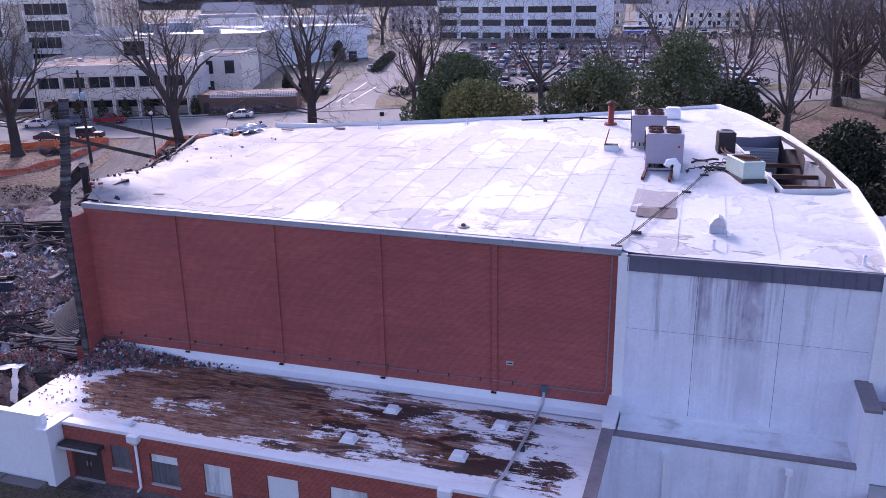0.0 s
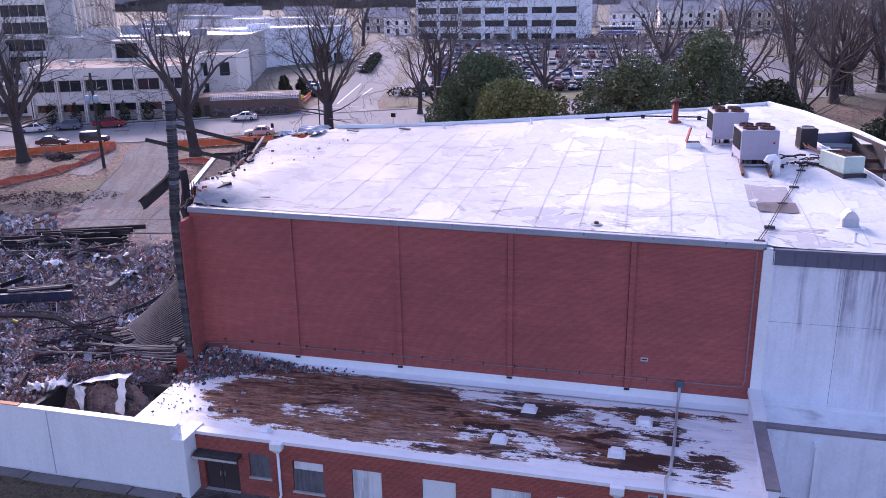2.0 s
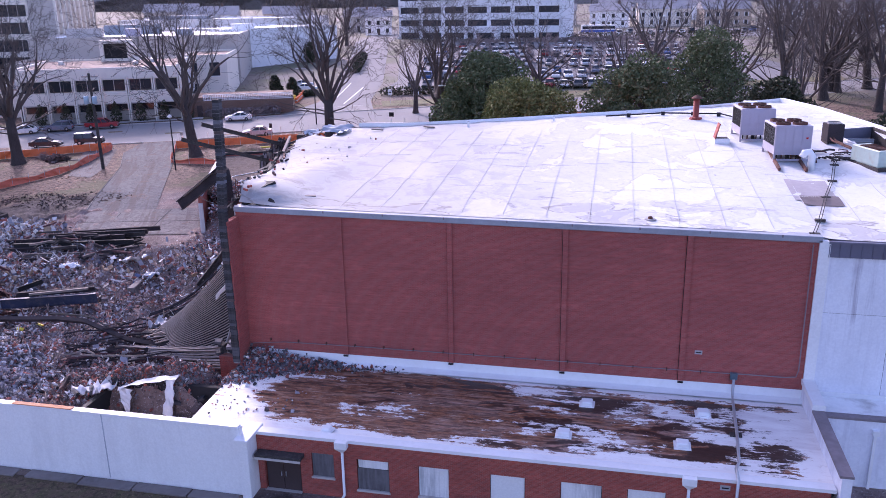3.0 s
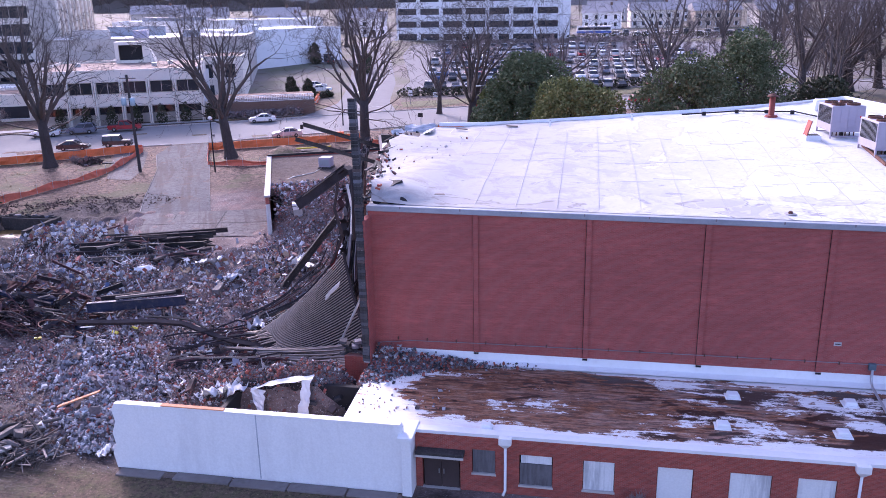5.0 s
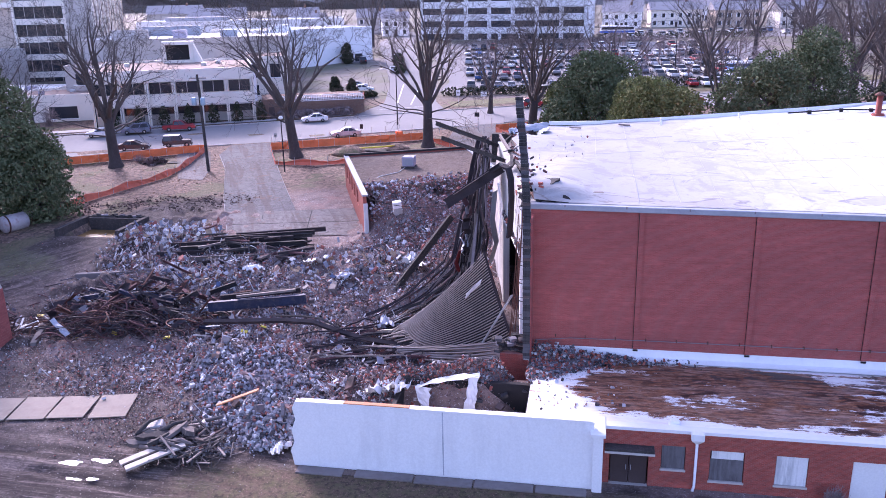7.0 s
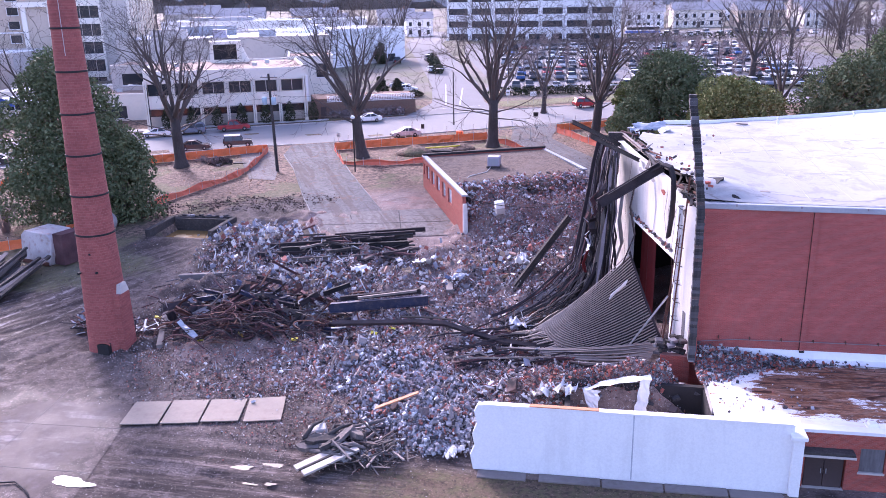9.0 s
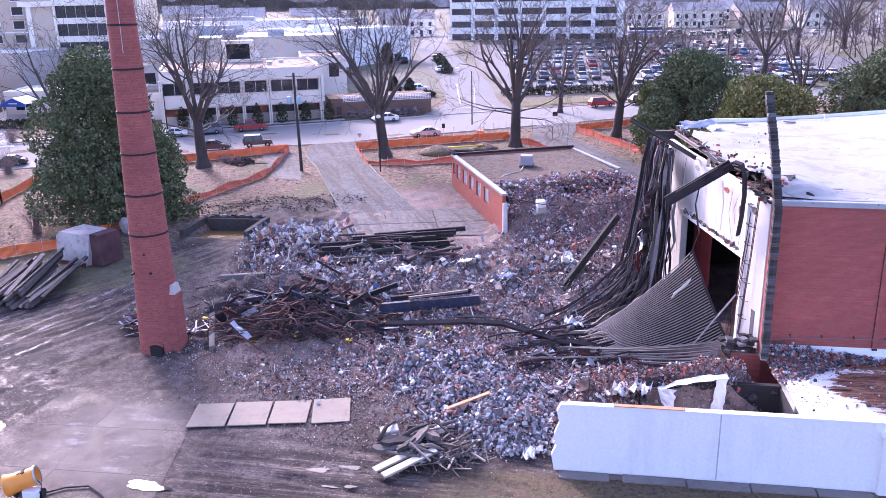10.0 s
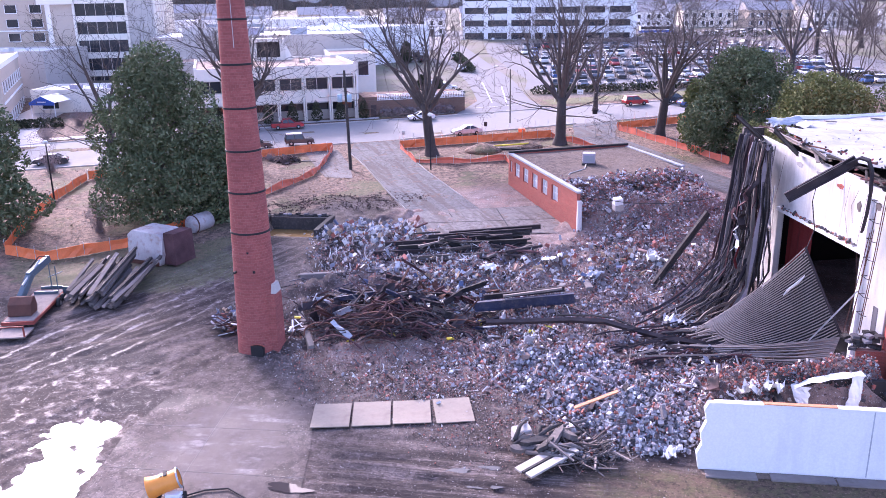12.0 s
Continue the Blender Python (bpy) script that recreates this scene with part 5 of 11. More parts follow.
part("end_pier", Mesh().box(8.15, 8.85, WALL_Y - 0.15, WALL_Y + 0.6, 0, 12.7), "white_wall", wing)
part("ledge_roof", Mesh().box(-3.4, 7.9, 37.75, WALL_Y, 3.45, 3.75), "ledge_white", wing, "white flat ledge with dirt along its rim")
part("ledge_flashing", Mesh().box(-3.4, 7.9, WALL_Y - 0.06, WALL_Y, 3.75, 4.0), "white_trim", wing)
part("ledge_coping", Mesh().box(-3.6, 7.6, 37.3, 37.75, 3.98, 4.14), "coping_dark", wing, "dull dark metal ledge coping", bevel=0.02)
part("lower_wall", Mesh().box(-3.5, 7.6, 37.35, 37.7, -0.5, 3.98), "white_wing", wing)
for x in (-0.9, 4.75):
    part("rain_head", Mesh().box(x - 0.17, x + 0.17, 37.08, 37.35, 3.3, 3.56), "white_trim", wing)
    part("downpipe", Mesh().box(x - 0.07, x + 0.07, 37.2, 37.34, -0.3, 3.3), "white_trim", wing)
# dividing parapet that runs forward
part("dividing_parapet", Mesh().box(-3.95, -3.5, 31.0, 40.3, -0.3, 4.3), "white_wing", wing)
part("parapet_coping", Mesh().box(-4.05, -3.45, 31.0, 37.2, 4.3, 4.42), "coping_dark", wing, "stained metal parapet coping")
part("parapet_coping", Mesh().box(-4.05, -3.4, 37.2, 40.3, 4.42, 4.72), "white_trim", wing)
# stair block to the right
part("stair_parapet", Mesh().box(7.6, 8.2, 37.3, 41.2, 0, 7.0), "white_wing", wing)
part("stair_coping", Mesh().box(7.55, 8.3, 37.25, 41.2, 7.0, 7.14), "coping_dark", wing)
part("stair_wall", Mesh().box(8.2, 22, 38.0, 38.4, 3.0, 6.9), "white_wing", wing)
part("stair_wall_coping", Mesh().box(8.2, 22, 37.9, 38.5, 6.9, 7.05), "coping_dark", wing)
part("stair_back", Mesh().box(8.85, 22, 41.2, 41.6, 0, 8.4), "white_wall", wing)
part("stair_floor", Mesh().box(8.2, 22, 36.0, 41.2, 2.6, 2.95), "concrete_light", wing)
part("stair_shade", Mesh().box(8.2, 22, 38.2, 38.6, -0.5, 2.6), "dark", wing)
# ribbed metal annexe beyond the curved edge
annexe = thing("metal_annexe", "low annexe with ribbed grey metal roof behind the hall", "building")
part("annexe_wall", Mesh().box(9.3, 30, 42.5, 60, 0, 10.3), "louvre", annexe)
part("annexe_roof", Mesh().box(9.1, 30.3, 42.3, 60.2, 10.3, 10.5), "louvre", annexe)
for i in range(40):
    part("roof_rib", Mesh().box(9.1 + i * 0.5, 9.16 + i * 0.5, 42.3, 60.2, 10.5, 10.58), "galvanised", annexe)

# ---- light well in the hall roof ----
well = thing("roof_light_well", "sunken well in the white roof with rusty cross beams", "roof well")
pts = [(4.35, 52.6), (4.0, 54.5), (1.4, 66.2), (5.1, 67.9), (7.05, 60.4), (8.0, 53.4)]
for i, (a, b) in enumerate(zip(pts, pts[1:] + pts[:1])):
    me = Mesh().add([(a[0], a[1], 11.2), (b[0], b[1], 11.2), (b[0], b[1], zr(*b) + 0.22), (a[0], a[1], zr(*a) + 0.22), (a[0] + 0.12, a[1], 11.2), (b[0] + 0.12, b[1], 11.2), (b[0] + 0.12, b[1], zr(*b) + 0.22), (a[0] + 0.12, a[1], zr(*a) + 0.22)], [(0, 1, 2, 3), (7, 6, 5, 4), (3, 2, 6, 7), (0, 4, 5, 1)])
    part("well_side", me, ("white_trim", "white_trim", "fascia", "wood_char", "wood_char", "white_trim")[i], well)
part("well_floor", Mesh().prism([(p[0], p[1]) for p in reversed(pts)], 11.0, 11.2), "dark", well)
for y, xa, xb in ((55.8, 3.9, 7.7), (59.2, 3.1, 7.2), (63.0, 2.3, 6.3)):
    part("cross_beam", Mesh().ibeam((xa, y, 13.1), (xb, y + 0.3, 13.1), 0.16, 0.26), "rust", well)
part("well_duct", Mesh().box(3.4, 5.2, 56.6, 59.0, 11.2, 12.6), "sheet_grey", well, "pale duct in the well", bevel=0.1)
part("louvre_panel", Mesh().box(2.0, 5.0, 66.3, 66.45, 11.6, 13.8), "louvre", well)
for i in range(9):
    part("louvre_slat", Mesh().box(2.05, 4.95, 66.18, 66.3, 11.8 + i * 0.22, 11.86 + i * 0.22), "coping", well)

# ---- low brick building in front ----
low = thing("low_building", "single-storey red brick building with a stained flat roof", "building")
FY = 31.4


def low_front():
    """Front wall with real openings, cut as a grid."""
    holes = [(-32.05, -30.0, -0.3, 2.05), (-29.36, -28.13, 1.1, 2.5), (-26.88, -25.15, 0.6, 2.4), (-23.6, -22.0, 0.63, 2.36), (-19.9, -18.14, -0.3, 2.34), (-16.4, -14.4, 0.56, 2.35), (-13.2, -11.4, 0.56, 2.35)]
    xs = sorted({-32.4, -4.2, *[h[0] for h in holes], *[h[1] for h in holes]})
    zs = sorted({-0.5, 3.28, *[h[2] for h in holes], *[h[3] for h in holes]})
    me = Mesh().pierced(xs, zs, holes, FY, FY + 0.35)
    part("front_wall", me, "brick_low", low, "dark red brick wall with boarded windows")


low_front()
part("front_coping", Mesh().box(-32.45, -4.0, FY - 0.06, FY + 0.5, 3.28, 3.46), "white_trim", low, "white painted roof edge")
part("roof", Mesh().rows([[(x, y, 3.3 + 0.14 * math.sin(math.pi * (y - 31.6) / 8.8) + 0.02 * math.sin(x * 0.9) * math.sin(y)) for x in np.linspace(-36.6, -3.95, 60)] for y in np.linspace(31.6, 40.36, 24)]), "stained_roof", low, "flat roof, white coating peeled to stained brown", smooth=True)
part("roof_underside", Mesh().box(-36.3, -4.0, 31.75, 40.3, 2.95, 3.22), "dark", low)
part("wall_flashing", Mesh().add([(-36.5, 39.75, 3.42), (-3.95, 39.75, 3.42), (-3.95, 40.3, 3.52), (-36.5, 40.3, 3.52), (-3.95, 40.38, 4.0), (-36.5, 40.38, 4.0)], [(0, 1, 2, 3), (3, 2, 4, 5)]), "white_trim", low, "white membrane turned up the tall wall")
part("broken_edge", Mesh().box(-36.6, -36.3, 33.4, 40.2, 2.9, 3.3), "concrete", low)


def boarded(x0, x1, z0, z1, material, name="window_board", frame_mat="concrete_light"):
    part(name, Mesh().box(x0 + 0.03, x1 - 0.03, FY + 0.06, FY + 0.12, z0 + 0.03, z1 - 0.03), material, low)
    part("window_sill", Mesh().box(x0 - 0.04, x1 + 0.04, FY - 0.05, FY + 0.2, z0 - 0.09, z0 + 0.015), frame_mat, low)
    part("reveal", Mesh().box(x0, x1, FY + 0.2, FY + 0.34, z0, z1), "dark", low)


boarded(-29.36, -28.13, 1.1, 2.5, "board_grey")
boarded(-26.88, -25.15, 0.6, 1.9, "board_grey")
part("upper_panel", Mesh().box(-26.8, -25.2, FY + 0.07, FY + 0.13, 1.9, 2.36), "board_white", low)
boarded(-23.6, -22.0, 0.63, 2.36, "board_white")
boarded(-19.9, -18.14, -0.25, 2.34, "board_white", "door_board")
boarded(-16.4, -14.4, 0.56, 2.35, "board_white")
boarded(-13.2, -11.4, 0.56, 2.35, "board_white")
entry = thing("entrance_door", "closed dark brown double door under a flat canopy", "door", kind="structure")
for x0, x1 in ((-31.98, -31.04), (-31.01, -30.07)):
    leaf = part("door_leaf", Mesh().box(x0, x1, FY + 0.12, FY + 0.17, 0.02, 1.98), "door_brown", entry, bevel=0.01)
for x in (-31.16, -30.9):
    part("door_handle", Mesh().box(x - 0.02, x + 0.02, FY + 0.06, FY + 0.12, 0.85, 1.12), "galvanised", entry, "bright metal handle")
part("threshold", Mesh().box(-32.05, -30.0, FY - 0.1, FY + 0.2, -0.06, 0.02), "concrete_light", entry)
part("canopy", Mesh().box(-32.3, -29.75, FY - 0.62, FY, 2.2, 2.42), "wood_char", entry, "blackened flat canopy", bevel=0.02)
part("canopy_edge", Mesh().box(-32.32, -29.73, FY - 0.66, FY - 0.62, 2.16, 2.28), "concrete_light", entry)


def rain_leader(x):
    ob = thing("downpipe", "white painted rain head and downpipe on the brick front", "downpipe", group="front downpipes")
    part("rain_head", Mesh().box(x - 0.33, x + 0.33, FY - 0.36, FY, 3.05, 3.44), "white_trim", ob, bevel=0.02)
    part("funnel", Mesh().add([(x - 0.3, FY - 0.34, 3.05), (x + 0.3, FY - 0.34, 3.05), (x + 0.3, FY - 0.01, 3.05), (x - 0.3, FY - 0.01, 3.05), (x - 0.07, FY - 0.16, 2.78), (x + 0.07, FY - 0.16, 2.78), (x + 0.07, FY - 0.02, 2.78), (x - 0.07, FY - 0.02, 2.78)], [(0, 1, 2, 3), (7, 6, 5, 4), (0, 4, 5, 1), (1, 5, 6, 2), (2, 6, 7, 3), (3, 7, 4, 0)]), "white_trim", ob)
    part("pipe", Mesh().tube([(x, FY - 0.1, 2.8), (x, FY - 0.1, 0.25), (x - 0.1, FY - 0.3, 0.05)], 0.075, 8), "white_trim", ob, smooth=True)


rain_leader(-27.6)
rain_leader(-10.4)

# end post and free-standing white wall
post = thing("corner_post", "white rendered corner post with a flat cap", "post")
part("shaft", Mesh().box(-32.95, -32.42, 30.35, 31.9, -0.4, 3.3), "white_wall", post, bevel=0.02)
part("cap", Mesh().box(-33.1, -32.3, 30.2, 32.2, 3.3, 3.52), "white_trim", post, bevel=0.03)
screen = thing("white_boundary_wall", "long white rendered wall with a broken end", "wall")
edge = [(-49.55, 0.05), (-49.75, 0.9), (-49.5, 1.5), (-49.62, 2.2), (-49.35, 2.9), (-49.5, 3.6), (-49.3, 4.02)]
top = [(-32.9, 3.98), (-32.9, 0.0)]
prof = edge + top
n = len(prof)
me = Mesh().add([(x, 30.6, z - 0.3 if z < 0.2 else z) for x, z in prof] + [(x, 30.95, z - 0.3 if z < 0.2 else z) for x, z in prof], [tuple(reversed(range(n))), tuple(range(n, 2 * n))] + [(i, (i + 1) % n, n + (i + 1) % n, n + i) for i in range(n)])
part("wall_face", me, "white_wall", screen)
part("wall_top", Mesh().box(-49.0, -33.0, 30.57, 30.98, 3.98, 4.06), "white_trim", screen)
part("timber_plate", Mesh().box(-46.5, -42.8, 30.6, 30.9, 4.06, 4.11), "plank_orange", screen, "bare torn timber plate")
part("render_joint", Mesh().box(-41.0, -40.93, 30.592, 30.6, 0.1, 3.98), "sheet_grey", screen, "stained vertical joint")

apron = thing("wall_apron", "narrow cracked concrete strip at the foot of the white wall", "paving")
for i, (x0, x1, d) in enumerate(((-49.3, -46.6, 0.75), (-45.9, -42.6, 0.7), (-42.5, -39.3, 0.78), (-39.2, -36.0, 0.72), (-35.9, -33.2, 0.7))):
    part("slab", Mesh().box(x0, x1, 30.55 - d, 30.55, -0.35, 0.05 + 0.02 * (i % 2)), "slab", apron, bevel=0.02)

# ---- low building at the drive ----


def annex_low():
    ob = thing("low_brick_block", "low red brick block, half torn down, with a brown flat roof", "building")
    a, b, c = Vector((-55.8, 68.7)), Vector((-64.1, 89.8)), Vector((-49.4, 96.6))
    d = c - b
    wdir = (b - a).normalized()
    wn = Vector((-wdir.y, wdir.x))
    # west wall with window openings
    L = (b - a).length
    holes = [(L * f - 0.95, L * f + 0.95, 4.2, 5.9) for f in (0.29, 0.43, 0.57, 0.71, 0.85)] + [(L * 0.955 - 0.4, L * 0.955 + 0.4, 4.4, 5.8)]
    xs = sorted({0.4, L, *[h[0] for h in holes], *[h[1] for h in holes]})
    zs = sorted({1.8, 6.45, *[h[2] for h in holes], *[h[3] for h in holes]})
    m = Matrix(((wdir.x, wn.x, 0, a.x), (wdir.y, wn.y, 0, a.y), (0, 0, 1, 0), (0, 0, 0, 1)))
    me = Mesh().pierced(xs, zs, holes, -0.35, 0, m)
    part("west_wall", me, "brick_old", ob, "sunlit orange-red brick wall")
    for h in holes:
        w = part("window", Mesh().box(h[0], h[1], -0.3, -0.26, h[2], h[3], m), "pane_pale", ob)
        part("sash", Mesh().box(h[0], h[1], -0.25, -0.2, (h[2] + h[3]) / 2 - 0.03, (h[2] + h[3]) / 2 + 0.03, m).box((h[0] + h[1]) / 2 - 0.03, (h[0] + h[1]) / 2 + 0.03, -0.25, -0.2, h[2], h[3], m).box(h[0], h[0] + 0.08, -0.25, -0.18, h[2], h[3], m).box(h[1] - 0.08, h[1], -0.25, -0.18, h[2], h[3], m), "white_trim", w)
    part("end_jamb", Mesh().box(0.05, 0.4, -0.45, 0.02, 1.9, 5.7, m, 0.88), "white_soot", ob, "torn white plaster wall end")
    part("roof_edge", Mesh().box(0.2, L + 0.1, -0.5, 0.08, 6.45, 6.65, m), "coping", ob)
    nd = d.normalized()
    m2 = Matrix(((nd.x, -nd.y, 0, b.x), (nd.y, nd.x, 0, b.y), (0, 0, 1, 0), (0, 0, 0, 1)))
    part("north_wall", Mesh().box(0, d.length, -0.35, 0, 2.4, 6.6, m2), "brick_old", ob)
    part("north_parapet", Mesh().box(0, d.length, -0.4, 0.05, 6.6, 6.85, m2), "dark", ob, "black roof upstand")
    e = a + d * 0.98
    e = c + (e - c) * 0.62
    part("east_wall", Mesh().prism([(c.x, c.y), (c.x - 0.3, c.y - 0.1), (e.x + 0.2, e.y), (e.x + 0.55, e.y + 0.1)], 2.0, 6.25), "concrete", ob)
    part("east_coping", Mesh().bar((c.x - 0.1, c.y - 0.1, 6.46), (e.x + 0.4, e.y, 6.46), 0.5, 0.16), "coping", ob)
    # roof sheet sags towards the torn edge
    grid = []
    for i in range(21):
        f = i / 20
        row = []
        for j in range(17):
            g = j / 16
            p = a + (b - a) * (0.2 + 0.8 * f) + d * g * (1.0 - 0.05 * (1 - f))
            ragged = 0.9 * math.sin(j * 2.3) + 0.6 * math.sin(j * 5.1) if i == 0 else 0
            drop = max(0.0, 0.1 - f) * 9.0
            row.append((p.x + wdir.x * ragged, p.y + wdir.y * ragged, 6.44 - drop + 0.03 * math.sin(i * 1.3 + j)))
        grid.append(row)
    part("roof", Mesh().rows(grid), "roof_brown", ob, "brown gravelled flat roof with leaves", smooth=True)
    part("hall_floor", Mesh().prism([(a.x + 1.4, a.y + 2), (e.x - 1, e.y), (c.x - 1, c.y - 1), (b.x + 1.5, b.y)], 1.4, lambda x, y: 4.4 + 0.28 * max(0.0, min(4.5, (y - 69.5) - 0.46 * (x + 55.8)))), "slab", ob)
    return m


annex_low()
unit = thing("roof_unit", "small white roof air unit on the low block", "roof unit")
part("casing", Mesh().box(-55.20, -53.80, 83.40, 84.80, 6.65, 7.75), "hvac", unit, bevel=0.04)
part("curb", Mesh().box(-55.30, -53.70, 83.30, 84.90, 6.4, 6.65), "wood_char", unit)
part("grille", Mesh().box(-55.05, -53.95, 83.38, 83.40, 6.85, 7.5), "louvre", unit)
part("conduit", Mesh().tube([(-54.8, 83.3, 6.6), (-55.0, 81.0, 6.5), (-56.6, 78.6, 6.48), (-57.5, 75.2, 6.2)], 0.05, 6), "galvanised", unit, smooth=True)

box_unit = thing("white_box_unit", "small white box unit lying on the torn roof edge", "roof unit")
part("casing", Mesh().box(-0.42, 0.42, -0.36, 0.36, -0.35, 0.3, pose(-52.1, 67.6, 6.1, 8, -6, 20)), "sheet_white", box_unit, bevel=0.05)
part("skirt", Mesh().box(-0.42, 0.42, -0.38, 0.38, -0.9, -0.34, pose(-52.1, 67.6, 6.1, 8, -6, 20)), "concrete", box_unit)
line = thing("loose_cable", "dark loose cable sagging across the torn roof", "cable")
part("cable", Mesh().tube([Vector((-55.3, 68.3, 6.5)).lerp(Vector((-44.0, 60.6, 8.4)), t / 10) + Vector((0, 0, -1.6 * t / 10 * (1 - t / 10) * 2)) for t in range(11)], 0.035, 5), "dark", line)

# ---- chimney ----
stack = thing("brick_chimney", "tall round tapering brick chimney with dark steel bands", "chimney")


def stack_r(z):
    return 1.62 - 0.0285 * z


CH = (-79.35, 43.4)
zs = np.linspace(-0.3, 31, 64)
part("shaft", Mesh().turned([(stack_r(z), z) for z in zs], 32, (CH[0], CH[1], 0)), "brick_chimney", stack, "weathered red brick shaft", smooth=True)
for z in (9.3, 12.2, 15.1, 18.0, 20.9, 23.8, 26.7):
    part("steel_band", Mesh().turned([(stack_r(z) + 0.005, z - 0.07), (stack_r(z) + 0.05, z - 0.06), (stack_r(z) + 0.05, z + 0.06), (stack_r(z) + 0.005, z + 0.07)], 32, (CH[0], CH[1], 0)), "dark", stack)
part("flue_opening", Mesh().box(-0.55, 0.35, -0.1, 0.5, -0.2, 1.05, pose(CH[0] + 0.5, CH[1] - 1.66, 0.0)), "dark", stack, "black flue opening at the foot")
part("opening_arch", Mesh().tube([(CH[0] - 0.05 + 0.5 * (1 - math.cos(a)), CH[1] - 1.68, 1.0 + 0.18 * math.sin(a)) for a in np.linspace(0, math.pi, 9)], 0.07, 6), "brick_old", stack)
part("buttress", Mesh().box(CH[0] + 0.6, CH[0] + 1.78, CH[1] - 0.95, CH[1] + 0.6, -0.3, 4.7, taper=0.93), "brick_chimney", stack)
part("buttress_cap", Mesh().box(CH[0] + 1.1, CH[0] + 1.75, CH[1] - 0.6, CH[1] + 0.5, 4.7, 5.4, taper=0.7), "concrete_light", stack)
for dx, z in ((-0.9, 6.4), (0.55, 6.5), (0.2, 7.9)):
    part("peg_hole", Mesh().box(CH[0] + dx - 0.07, CH[0] + dx + 0.07, CH[1] - stack_r(z) - 0.02, CH[1] - 0.5, z, z + 0.14), "dark", stack)
part("lightning_rod", Mesh().tube([(CH[0] + stack_r(z) * 0.35, CH[1] - stack_r(z) * 0.95, z) for z in (22, 26, 31)], 0.02, 5), "galvanised", stack)

# ---- buildings across the street ----
def frame_of(x, y, z, deg):
    return pose(x, y, z, 0, 0, deg)


def banded_block(name, label, m, length, depth, base, storeys, storey, bay, wall, win, sill=0.9, win_h=1.7, pier=0.35, roof="roof_white", parapet=0.7, sides=True, start=0):
    """A block whose front runs along local x at y = 0, facing local -y, with a window in each bay of each storey."""
    ob = thing(name, label, "building", m)
    height = storeys * storey
    part("wall", Mesh().box(0, length, 0.25, depth, base - 3, height), wall, ob)
    part("roof", Mesh().box(0.3, length - 0.3, 0.5, depth - 0.3, height, height + 0.12), roof, ob)
    par = Mesh().box(0, length, 0, 0.4, height - 0.3, height + parapet).box(0, length, depth - 0.3, depth, height, height + parapet).box(0, 0.3, 0.4, depth - 0.3, height, height + parapet).box(length - 0.3, length, 0.4, depth - 0.3, height, height + parapet)
    part("parapet", par, wall, ob)
    n = int(length / bay)
    for s in range(start, storeys):
        z = s * storey
        part("spandrel", Mesh().box(0, length, 0, 0.25, z - (0.0 if s else 3), z + sill), wall, ob)
        part("lintel", Mesh().box(0, length, 0, 0.25, z + sill + win_h, z + storey), wall, ob)
        for i in range(n):
            a, b = i * bay + pier, (i + 1) * bay - pier
            part("window", Mesh().box(a, b, 0.17, 0.24, z + sill, z + sill + win_h), win, ob)
            part("pier", Mesh().box(i * bay - (pier if i else 0), a, 0, 0.25, z + sill, z + sill + win_h), wall, ob)
        part("pier", Mesh().box(n * bay - pier, length, 0, 0.25, z + sill, z + sill + win_h), wall, ob)
    return ob, height


